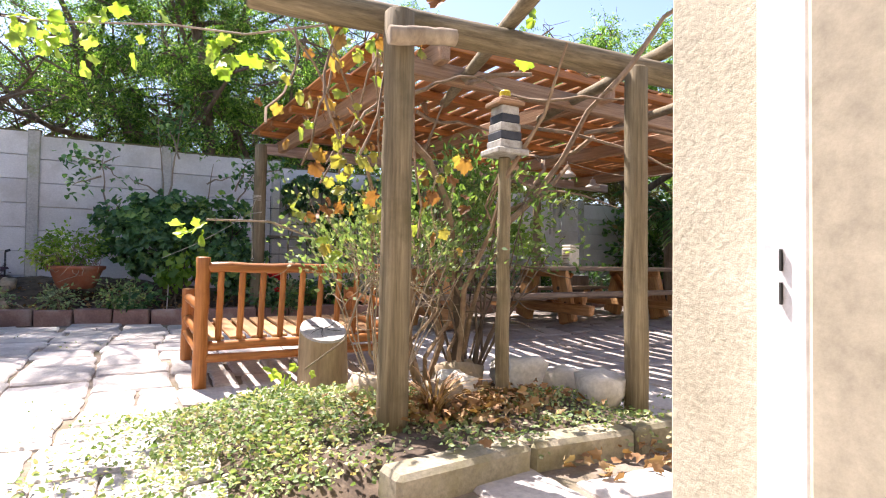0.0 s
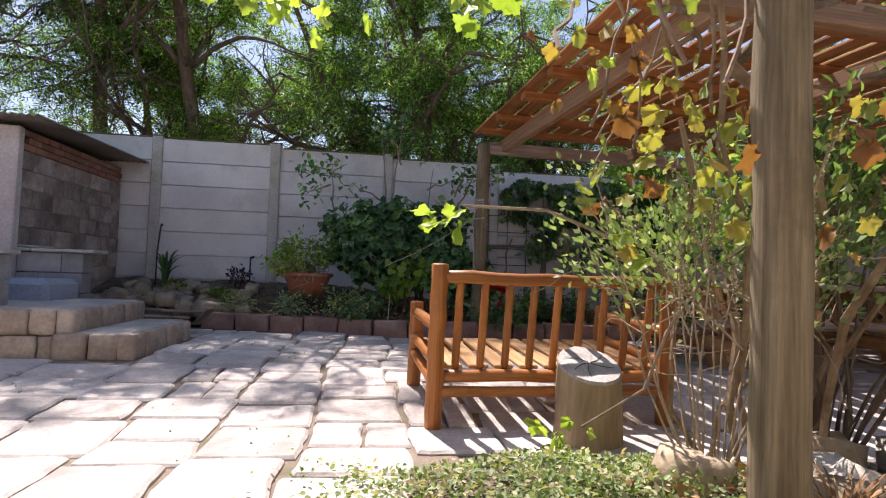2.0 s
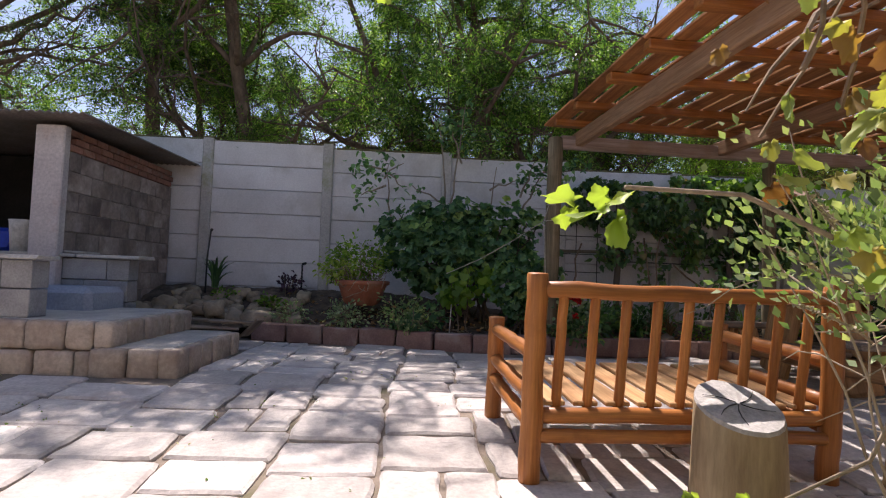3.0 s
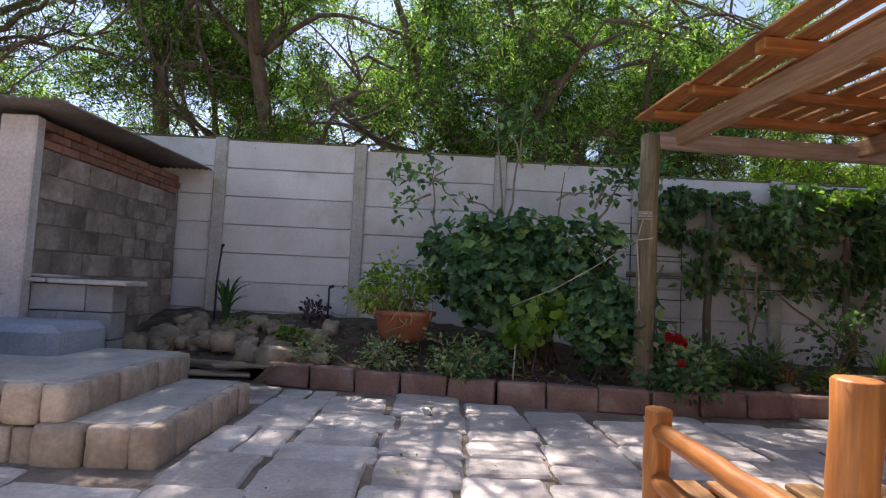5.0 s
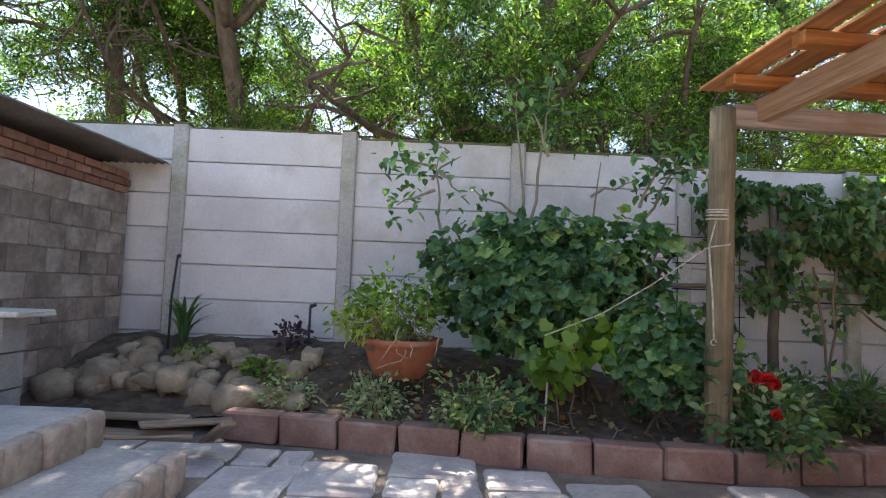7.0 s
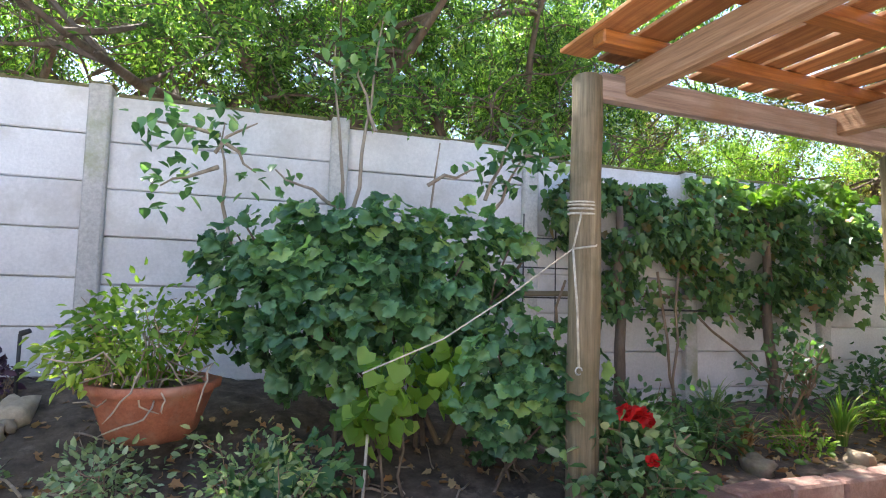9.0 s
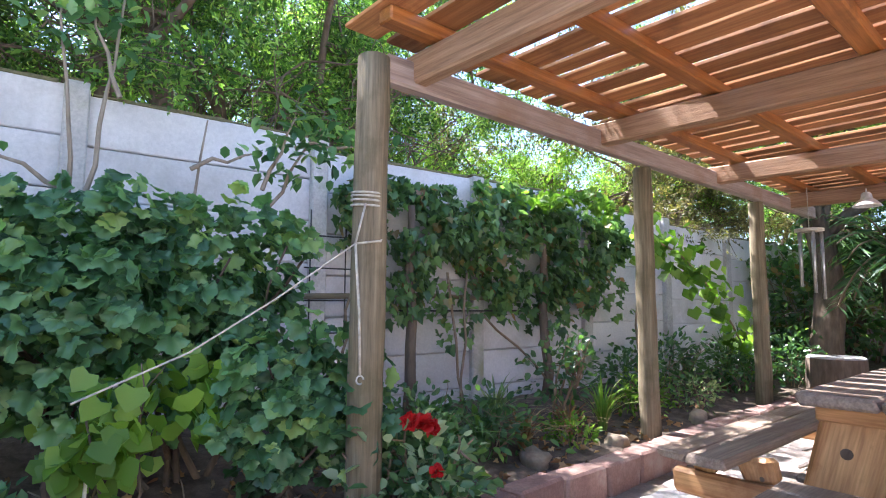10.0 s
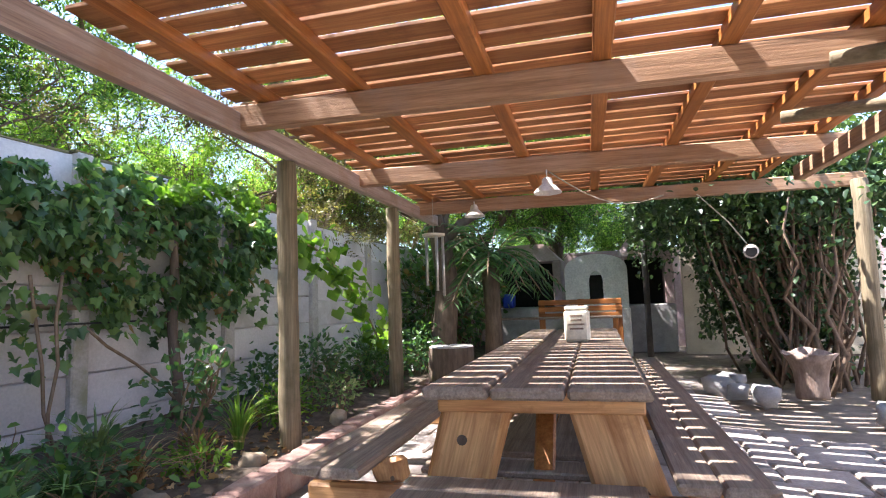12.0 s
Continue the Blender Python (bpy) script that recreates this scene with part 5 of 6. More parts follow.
def wall_creeper():
    rnd, rs = random.Random(51), np.random.RandomState(51)
    t = thing("wall_creeper", pose(0, 0, 0), "dense dark green creeper hanging over the panel wall", "creeper")
    for x in (3.35, 5.0):
        pts = [(x + rnd.gauss(0, 0.03), 10.72, 0.25 + 0.3 * i) for i in range(7)]
        tube("trunk", pts, [0.05, 0.047, 0.045, 0.042, 0.04, 0.035, 0.03], M["bark"], t, 8, 0.06, int(x))
    for a, b in (((3.8, 10.6, 0.3), (3.95, 10.7, 1.5)), ((3.9, 10.62, 0.3), (3.72, 10.7, 1.5)), ((5.0, 10.7, 0.5), (4.2, 10.8, 1.15)), ((2.75, 10.8, 0.5), (2.9, 10.8, 1.4))):
        tube("stem", [Vector(a).lerp(Vector(b), i / 4) + Vector((rnd.gauss(0, 0.02), 0, 0)) for i in range(5)], [0.012] * 5, M["vine_stem"], t, 5)
    P = []
    for i in range(4300):
        x = rnd.uniform(2.75, 6.3)
        lowz = 1.43 + 0.2 * math.sin(x * 2.3 + 0.5) + 0.15 * math.sin(x * 5.1)
        if 4.9 < x < 5.9:
            lowz -= 0.32
        if 3.15 < x < 3.55:
            lowz -= 0.3
        topz = 2.36 + 0.08 * math.sin(x * 3.1) - 0.12 * smooth01((x - 5.3) / 1.0) - 0.3 * smooth01((3.1 - x) / 0.4)
        z = lowz + (topz - lowz) * rnd.random() ** 0.85
        d = 0.12 + 0.3 * math.sin(math.pi * min(1, max(0, (z - lowz) / (topz - lowz)))) * (0.7 + 0.3 * noise.noise(Vector((x * 2, z * 2, 5))))
        if noise.noise(Vector((x * 3.3, z * 3.3, 2))) > 0.13:
            continue
        P.append((x, 10.94 - d * rnd.uniform(0.2, 1.15), z))
    for i in range(24):
        x, z, n = rnd.uniform(2.8, 6.3), rnd.uniform(1.3, 1.6), rnd.randint(3, 12)
        P += [(x + rnd.gauss(0, 0.06 * (1 - k / 24)), 10.75 + rnd.gauss(0, 0.07), z - 0.045 * k) for k in range(n) for _ in range(2)]
    P = np.array(P)
    D = rs.normal(0, 0.5, P.shape) + np.array((0, -0.5, -0.8))
    leaf_mesh("foliage", P, D, 0.092, 1.0, "lobed", G["ivy"], t, "", 51, 0.3)
    P = []
    for i in range(260):
        x = rnd.uniform(4.6, 5.9)
        P.append((x, 10.55 + rnd.gauss(0, 0.1), 2.2 + 0.12 * rnd.random() + 0.05 * math.sin(x * 5)))
    P = np.array(P)
    leaf_mesh("young_foliage", P, rs.normal(0, 0.6, P.shape) + np.array((0, -0.4, -0.2)), 0.08, 1.0, "lobed", G["bright"], t, "bright young leaves on top", 52, 0.9)


wall_creeper()


def trellis():
    t = thing("wire_trellis", pose(0, 0, 0), "thin wire trellis fixed to the panel wall", "trellis")
    for z in (0.75, 1.0, 1.25, 1.5, 1.75):
        tube("wire", [(2.5, 10.86, z), (3.2, 10.86, z)], [0.006, 0.006], M["dark_metal"], t, 5)
    tube("rail", [(2.5, 10.84, 1.28), (3.6, 10.84, 1.3), (4.75, 10.84, 1.27)], [0.024, 0.022, 0.02], M["pole_x"], t, 8, 0.05, 3)
    for x in (2.55, 2.85, 3.15):
        tube("wire", [(x, 10.87, 0.5), (x, 10.87, 1.95)], [0.006, 0.006], M["dark_metal"], t, 5)
    tube("wire", [(3.2, 10.84, 1.17), (5.1, 10.84, 1.16)], [0.008, 0.008], M["dark_metal"], t, 5)


trellis()


def rose(x, y, z, h, seed, blooms):
    t = shrub("rose_bush", x, y, z, 0.3, 0.26, h, seed, "silver" if blooms else "dark", 240, 0.07, "oval", 0.7, 6, "rose bush with %s" % ("bright red blooms in the bed" if blooms else "faded dark blooms in the bed"), "rose", gap=0.6)
    rs = np.random.RandomState(seed)
    for bx, by, bz, r in blooms:
        n = 46
        d = unit(rs, n) + np.array((0, -0.2, 0.5))
        P = np.array((bx, by, bz)) + d * 0.012
        leaf_mesh("bloom", P, d, r, 1.2, "heart", G["petal"], t, "ruffled red rose bloom", seed)
    return t


rose(2.32, 9.12, 0.2, 0.5, 61, ((-0.02, -0.14, 0.49, 0.038), (-0.09, -0.12, 0.5, 0.036), (0.03, -0.12, 0.46, 0.032), (-0.03, -0.24, 0.3, 0.024)))
rose(4.3, 10.0, 0.3, 0.75, 62, ())
rose(2.62, 9.35, 0.2, 0.4, 63, ())
for i, (x, y, h, n, lf, sp) in enumerate(((4.6, 9.75, 0.42, 60, "grass", 0.28), (4.25, 9.8, 0.3, 40, "dry", 0.3), (3.3, 9.75, 0.42, 55, "dark", 0.4), (2.9, 9.7, 0.45, 50, "dark", 0.45), (3.75, 10.1, 0.4, 60, "herb", 0.35), (3.65, 9.7, 0.35, 40, "dry", 0.35), (7.6, 10.2, 0.75, 40, "dark", 0.3), (8.2, 10.3, 0.8, 40, "dark", 0.3), (2.5, 9.6, 0.45, 40, "dark", 0.5), (6.9, 10.3, 0.6, 40, "dark", 0.3))):
    strap_clump("strap_leaf_clump", x, y, bed_z(x, y), h, n, 70 + i, lf, "arching strap-leaved clump in the bed", sp)
for i, (x, y, rx, h, lf, n, sz, lb) in enumerate((
        (5.15, 9.75, 0.25, 0.42, "bright", 380, 0.05, "fresh light green small-leaved plant in the bed"),
        (6.4, 10.3, 0.5, 0.7, "dark", 520, 0.07, "dark green shrub at the foot of the wall"),
        (7.4, 10.0, 0.5, 0.6, "dark", 520, 0.07, "dark green shrub at the foot of the wall"),
        (5.9, 9.7, 0.3, 0.35, "herb", 260, 0.05, "low green plant in the bed"),
        (8.6, 9.9, 0.5, 0.65, "dark", 420, 0.08, "dark green shrub at the foot of the wall"),
        (-0.12, 9.5, 0.24, 0.32, "silver", 380, 0.045, "pale silver-green herb at the bed edge"),
        (-0.75, 9.6, 0.2, 0.26, "silver", 240, 0.04, "pale silver-green herb at the bed edge"),
        (-1.1, 10.05, 0.16, 0.2, "bright", 130, 0.06, "small green plant among the stones"),
        (-1.75, 10.25, 0.14, 0.2, "bright", 110, 0.05, "small green plant among the stones"),
        (0.52, 9.2, 0.24, 0.42, "herb", 520, 0.04, "feathery grey-green herb over the edging"),
        (2.35, 8.98, 0.3, 0.3, "dark", 320, 0.075, "dark leafy plant spilling over the edging"),
        (-1.0, 10.55, 0.13, 0.28, "purple", 120, 0.06, "dark purple-leaved plant by the wall"),
        (3.35, 9.75, 0.32, 0.35, "dark", 300, 0.07, "dark green low plant in the bed"),
        (4.0, 9.55, 0.2, 0.22, "bright", 200, 0.045, "small fresh green plant in the bed"),
        (2.9, 9.95, 0.3, 0.4, "dark", 260, 0.07, "dark green low plant in the bed"),
        (5.5, 10.2, 0.35, 0.5, "dark", 320, 0.07, "dark green shrub at the foot of the wall"),
        (0.75, 9.4, 0.2, 0.3, "shrub", 160, 0.07, "leafy undergrowth below the shrub"))):
    shrub("small_plant", x, y, bed_z(x, y), rx, rx * 0.8, h, 90 + i, lf, n, sz, "oval", 0.6, 6, lb, "plant", stem_r=0.005, gap=0.7)
strap_clump("agave", -1.95, 10.5, 0.62, 0.45, 26, 110, "dark", "dark spiky-leaved plant by the shed wall", 0.25, 0.045)
for x, y, z, h in ((-0.85, 10.5, 0.6, 0.36), (-2.05, 10.45, 0.6, 0.75)):
    p = thing("sprinkler_pipe", pose(x, y, z), "thin black irrigation riser standing in the bed", "pipe")
    tube("riser", [(0, 0, -0.05), (0.0, 0, h * 0.5), (0.03 if h > 0.5 else 0, 0, h)], [0.011, 0.011, 0.011], M["dark_metal"], p, 8)
    tube("nozzle", [(0.03 if h > 0.5 else 0, 0, h), (0.05, 0, h + 0.02)], [0.018, 0.015], M["dark_metal"], p, 8)


def climbing_squash():
    rnd, rs = random.Random(120), np.random.RandomState(120)
    t = thing("climbing_vine", pose(0, 0, 0), "fresh green climbing vine reaching out from the wall", "vine")
    pts = [Vector((6.2 + 0.18 * i, 10.4 - 0.05 * i, 1.95 - 0.02 * i * i)) for i in range(9)]
    tube("stem", pts, [0.012] * 9, M["vine_stem"], t, 6)
    tube("stem", [(6.3, 10.5, 0.3), (6.2, 10.5, 1.0), (6.2, 10.4, 1.95)], [0.014] * 3, M["vine_stem"], t, 6)
    P = np.array([tuple(pts[rnd.randrange(9)] + Vector((rnd.gauss(0, 0.14), rnd.gauss(0, 0.1), rnd.gauss(-0.05, 0.16)))) for _ in range(170)])
    leaf_mesh("foliage", P, rs.normal(0, 0.5, P.shape) + np.array((0, -0.4, -0.6)), 0.13, 1.0, "vine", G["bright"], t, "", 120, 0.6)


climbing_squash()


def post_rope():
    t = thing("rope", pose(0, 0, 0), "thin pale rope tied round the pergola post", "rope")
    c = Vector((2.08, 9.15, 0))
    for z in (1.69, 1.715, 1.735, 1.75):
        pts = [c + Vector((0.078 * math.cos(a), 0.078 * math.sin(a), z + 0.006 * math.sin(a))) for a in [i * math.pi / 8 for i in range(17)]]
        tube("coil", pts, [0.0055] * 17, M["rope"], t, 6)
    knot = Vector((1.97, 9.06, 1.5))
    tube("strand", [c + Vector((0.078, -0.02, 1.56)), c + Vector((0.02, -0.09, 1.52)), knot], [0.005] * 3, M["rope"], t, 6)
    tube("strand", [c + Vector((-0.05, -0.07, 1.69)), knot], [0.005] * 2, M["rope"], t, 6)
    tube("strand", [knot, (1.6, 9.02, 1.25), (1.28, 8.98, 1.06), (0.95, 9.1, 0.9)], [0.004] * 4, M["rope"], t, 6)
    tube("strand", [knot, (1.99, 9.05, 1.2), (2.0, 9.05, 0.92)], [0.006] * 3, M["rope"], t, 6)
    ring = [Vector((2.0 + 0.018 * math.cos(a), 9.05, 0.902 + 0.018 * math.sin(a))) for a in [i * math.pi / 6 for i in range(11)]]
    tube("hook", ring, [0.004] * 11, M["metal"], t, 6, label="bent metal hook")


post_rope()


# ---- the small bed round the near post ----
def near_bed():
    xs = [0.95 + 0.1 * i for i in range(25)]
    ys = [3.42 + 0.1 * i for i in range(17)]
    v = []
    for y in ys:
        for x in xs:
            e = min(smooth01((x - 0.95) / 0.6), smooth01((5.0 - y) / 0.5), smooth01((3.35 - x) / 0.3), smooth01((y - 3.42) / 0.25) if x < 1.7 else 1.0)
            v.append((x, y, 0.0 + 0.1 * e + 0.02 * noise.noise(Vector((x * 4, y * 4, 1))) * e - 0.01))
    n = len(xs)
    tagged(mesh("small_bed", v, [(j * n + i, j * n + i + 1, (j + 1) * n + i + 1, (j + 1) * n + i) for j in range(len(ys) - 1) for i in range(n - 1)], M["soil"], None, "", True), "dry soil of the small bed round the pole", "soil", kind="structure")
    k = tagged(new("kerb"), "rough cement kerb along the small bed", "kerb", kind="structure")
    pts = ((1.62, 3.38), (2.3, 3.47), (2.9, 3.45), (3.6, 3.48), (4.3, 3.55), (5.2, 3.65))
    rnd = random.Random(130)
    for (a, b), (c, d) in zip(pts, pts[1:]):
        ln = math.hypot(c - a, d - b)
        vv, ff = chamfer(ln - 0.006, 0.16, 0.16, 0.02, 0.01, rnd)
        placed(mesh("kerb_stone", vv, ff, M["kerb"], k), pose((a + c) / 2, (b + d) / 2, 0.025, 0, 0, math.degrees(math.atan2(d - b, c - a))))
    rs = np.random.RandomState(131)
    P, D = [], []
    while len(P) < 11500:
        x, y = rs.uniform(0.25, 3.35), rs.uniform(2.9, 5.05)
        den = math.exp(-((x - 1.75) / 0.75) ** 2 - ((y - 4.3) / 0.7) ** 2) + 0.7 * math.exp(-((x - 2.9) / 0.5) ** 2 - ((y - 4.0) / 0.45) ** 2) + 0.25 * (x < 1.6)
        den *= smooth01((x - 0.2) / 0.9) * smooth01((5.1 - y) / 0.4)
        if y < 3.42 and x > 1.2:
            den = 0
        if rs.rand() < den * (0.35 + 0.9 * max(0, noise.noise(Vector((x * 3.5, y * 3.5, 9))) + 0.35)):
            hgt = 0.075 * min(1, den) * smooth01((x - 0.9) / 0.5)
            P.append((x, y, 0.02 + hgt * 0.9 + rs.uniform(0, 0.11) * min(1, den)))
            D.append((rs.normal(), rs.normal(), rs.uniform(-0.1, 0.9)))
    for i in range(1500):
        x = rs.uniform(1.9, 4.2)
        y = 3.5 + rs.normal(0, 0.1)
        if noise.noise(Vector((x * 2.6, y * 2.6, 4))) > -0.08:
            P.append((x, y, 0.115 + rs.uniform(0, 0.05) if y > 3.38 else rs.uniform(0.02, 0.11)))
            D.append((rs.normal(), rs.normal() - 0.3, rs.uniform(-0.3, 0.7)))
    o = leaf_mesh("ground_cover", P, D, 0.026, 0.7, "oval", G["cover"], None, "", 131)
    tagged(o, "pale green creeping ground cover over the small bed", "ground cover", kind="stuff")
    P, D = [], []
    for i in range(420):
        P.append((rs.normal(2.35, 0.28), rs.normal(4.02, 0.18), 0.11 + rs.uniform(0, 0.07)))
        D.append((rs.normal(), rs.normal(), rs.normal(0, 0.25)))
    for i in range(160):
        P.append((rs.uniform(2.4, 4.6), rs.uniform(3.1, 3.38), 0.015 + rs.uniform(0, 0.02)))
        D.append((rs.normal(), rs.normal(), rs.normal(0, 0.15)))
    for i in range(500):
        x = rs.uniform(-1.0, 6)
        y = edge_y(x) + rs.uniform(0.15, 1.2)
        P.append((x, y, bed_z(x, y) + rs.uniform(0.0, 0.03)))
        D.append((rs.normal(), rs.normal(), rs.normal(0, 0.2)))
    o = leaf_mesh("fallen_leaves", P, D, 0.055, 0.8, "lobed", G["dry"], None, "", 132)
    tagged(o, "dry brown fallen leaves on the soil", "leaf litter", kind="stuff")
    # dry grass tuft in front of the post
    strap_clump("dry_tuft", 2.12, 3.98, 0.1, 0.26, 90, 133, "dry", "dry straw-coloured tuft at the foot of the pole", 0.3, 0.012)


near_bed()


def stump(x, y, z, r, h, name, label, seed, top="stump_top", slope=0.0, side="stump_side"):
    s = thing(name, pose(x, y, z), label, "stump")
    rnd = random.Random(seed)
    v, f = [], []
    for q, rr in ((-0.02, 1.1), (0.3, 1.05), (0.7, 1.02), (1.0, 1.0)):
        for k in range(22):
            a = 6.2832 * k / 22
            w = r * rr * (1 + rnd.uniform(-0.02, 0.02) * (q < 0.9))
            v.append((w * math.cos(a), w * math.sin(a), (h + slope * r * math.sin(a)) * q - 0.013 * (q > 0.9)))
    f = [(i * 22 + k, i * 22 + (k + 1) % 22, (i + 1) * 22 + (k + 1) % 22, (i + 1) * 22 + k) for i in range(3) for k in range(22)]
    mesh("trunk", v, f, M[side], s, "", True)
    seg = 22
    def cut(x, y):
        return h + slope * y
    v = [(0, 0, h + 0.004)]
    for q in (0.35, 0.7, 0.97):
        v += [(r * q * math.cos(6.2832 * k / seg), r * q * math.sin(6.2832 * k / seg), cut(0, r * q * math.sin(6.2832 * k / seg)) + rnd.uniform(-0.004, 0.004)) for k in range(seg)]
    v += [(r * 1.0 * math.cos(6.2832 * k / seg), r * 1.0 * math.sin(6.2832 * k / seg), cut(0, r * math.sin(6.2832 * k / seg)) - 0.014) for k in range(seg)]
    f = [(0, 1 + k, 1 + (k + 1) % seg) for k in range(seg)]
    for i in range(3):
        for k in range(seg):
            a, b = 1 + i * seg + k, 1 + i * seg + (k + 1) % seg
            f.append((a, a + seg, b + seg, b))
    mesh("cut_top", v, f, M[top], s, "grey cracked sawn top")
    for i in range(5):
        a = rnd.uniform(0, 6.28)
        pts = [(r * q * math.cos(a + q * 0.5), r * q * math.sin(a + q * 0.5), h + 0.006 + slope * r * q * math.sin(a + q * 0.5)) for q in (0.05, 0.3, 0.55, 0.8)]
        tube("crack", pts, [0.0028, 0.0025, 0.002, 0.0008], M["dark_metal"], s, 4, label="dark drying crack")


M["stump_side"] = surface("stump_side", (0.3, 0.21, 0.12), (0.46, 0.36, 0.22), 4, (3, 3, 0.5), 0.8, 0.4, 14, stain=(0.2, 0.15, 0.08), stain_scale=3, vary=0)
stump(1.93, 5.36, 0.0, 0.165, 0.4, "stump_stool", "sawn tree stump stool with a cracked grey top", 140, slope=0.42)
stump(7.35, 9.0, 0.1, 0.26, 0.62, "tree_stump", "old grey tree stump beside the bed", 141, side="bark")


def bird_house():
    b = thing("bird_house", pose(2.63, 4.13, 0), "striped wooden bird house on a pale pole", "bird house")
    log("pole", (0, 0, 0.05), (0.02, 0.03, 1.5), 0.042, 0.036, M["pole_z"], b, 150)
    box("floor_board", -0.105, 0.105, -0.1, 0.1, 1.502, 1.535, M["weathered_white"], b, 0.006)
    for i in range(5):
        s = 0.075 - 0.004 * i
        box("course", -s, s, -s, s, 1.537 + i * 0.05, 1.585 + i * 0.05, M["dark_paint" if i % 2 else "weathered_white"], b, 0.004, "dark blue stripe" if i % 2 else "white stripe")
    box("roof", -0.085, 0.085, -0.085, 0.085, 1.788, 1.815, M["beam_x"], b, 0.006)
    box("roof", -0.055, 0.055, -0.055, 0.055, 1.817, 1.84, M["beam_x"], b, 0.006)
    v, f = tube_data([(0, 0, 1.842), (0, 0, 1.875), (0, 0, 1.885)], [0.034, 0.034, 0.024], 12)
    mesh("cap", v, f, M["yellow_paint"], b, "yellow cap")


bird_house()


# ---- vine and twiggy shrub round the near post ----
def old_vine():
    rnd, rs = random.Random(160), np.random.RandomState(160)
    t = thing("grape_vine", pose(0, 0, 0), "old grape vine with yellowing leaves climbing the pole pergola", "vine")
    wood = []
    for i in range(9):
        a = Vector((2.45 + rnd.gauss(0, 0.13), 4.75 + rnd.gauss(0, 0.12), 0.05))
        b = Vector((2.3 + rnd.gauss(0, 0.4), 4.5 + rnd.gauss(0, 0.35), rnd.uniform(1.3, 2.25)))
        pts = [a.lerp(b, k / 6) + Vector((rnd.gauss(0, 0.05), rnd.gauss(0, 0.05), 0)) for k in range(7)]
        wood.append(tube_data(pts, [0.017 * rnd.uniform(0.5, 1.3) * (1.1 - 0.1 * k) for k in range(7)], 6, 0.08, rnd))
    mesh("woody_base", *joined(wood), M["vine_stem"], t)["kind"] = "stuff"
    wood = []
    for i in range(9):
        a = Vector((1.75 + rnd.uniform(-0.35, 0.4), 4.45 + rnd.uniform(-0.35, 0.3), 2.2))
        pts, _ = bend(a, (rnd.gauss(0, 0.3), rnd.gauss(0, 0.3), -1), rnd.uniform(0.6, 1.3), 7, rnd, 0.15)
        wood.append(tube_data(pts, [0.007] * 8, 5))
    for i in range(16):
        a = Vector((2.5 + rnd.uniform(-0.4, 1.6), 4.3 + rnd.uniform(-0.5, 1.1), rnd.uniform(1.5, 2.3)))
        pts, _ = bend(a, (rnd.gauss(0.5, 0.8), rnd.gauss(0, 0.8), rnd.gauss(0.1, 0.5)), rnd.uniform(0.7, 1.5), 8, rnd, 0.22)
        wood.append(tube_data(pts, [0.017 * (1.1 - 0.1 * k) for k in range(9)], 5, 0.1, rnd))
    for pts in ([(2.9, 4.6, 1.1), (3.15, 4.6, 1.3), (3.35, 4.5, 1.6), (3.5, 4.4, 1.95), (3.6, 4.2, 2.15)], [(2.5, 4.7, 1.15), (2.9, 4.7, 1.2), (3.25, 4.6, 1.35), (3.5, 4.6, 1.6)], [(2.1, 4.5, 1.7), (2.3, 4.45, 1.5), (2.4, 4.4, 1.25), (2.45, 4.4, 1.0)]):
        wood.append(tube_data(pts, [0.026, 0.022, 0.02, 0.017, 0.014][:len(pts)], 6, 0.1, rnd))
    mesh("cane_tangle", *joined(wood), M["vine_stem"], t, "tangled woody canes")["kind"] = "stuff"
    P, D = [], []
    for i in range(85):
        P.append((rnd.gauss(1.74, 0.22), rnd.gauss(4.4, 0.25), rnd.uniform(1.15, 2.2)))
        D.append((rnd.gauss(0, 0.5), rnd.gauss(-0.2, 0.5), -0.9))
    for i in range(40):
        P.append((rnd.gauss(2.0, 0.25), rnd.gauss(4.3, 0.25), rnd.uniform(0.95, 1.5)))
        D.append((rnd.gauss(0, 0.5), rnd.gauss(-0.2, 0.5), -0.9))
    leaf_mesh("yellow_leaves", P, D, 0.078, 0.9, "grape", G["autumn"], t, "yellow and rust autumn leaves", 161, 0.1)
    P, D = [], []
    for (cx, cy, cz, n, s) in ((1.21, 5.04, 2.16, 12, 0.09), (0.34, 5.2, 2.12, 13, 0.1), (0.15, 5.1, 2.12, 6, 0.07), (1.4, 4.9, 2.15, 6, 0.09), (1.9, 4.6, 2.2, 9, 0.14), (2.8, 4.3, 2.25, 8, 0.14), (0.6, 5.2, 2.25, 8, 0.13)):
        for i in range(n):
            P.append((cx + rnd.gauss(0, s), cy + rnd.gauss(0, s), cz + rnd.gauss(0, s * 0.5)))
            D.append((rnd.gauss(0, 0.6), rnd.gauss(0, 0.6), -0.5))
    leaf_mesh("green_leaves", P, D, 0.1, 1.0, "grape", G["lime"], t, "translucent lime vine leaves", 162, 0.6)
    for pts in ([(1.75, 4.4, 2.2), (1.3, 4.95, 2.24), (0.9, 5.1, 2.27), (0.3, 5.2, 2.2), (0.1, 5.1, 2.15)], [(2.1, 4.6, 0.75), (1.7, 4.5, 0.98), (1.37, 4.41, 1.08), (1.06, 4.32, 1.07)], [(2.1, 4.6, 0.9), (1.9, 4.55, 0.65), (1.85, 4.62, 0.42), (1.65, 4.75, 0.24)]):
        tube("runner", pts, [0.008, 0.007, 0.006, 0.005, 0.004][:len(pts)], M["pale_bark"], t, 6)
    P, D = [], []
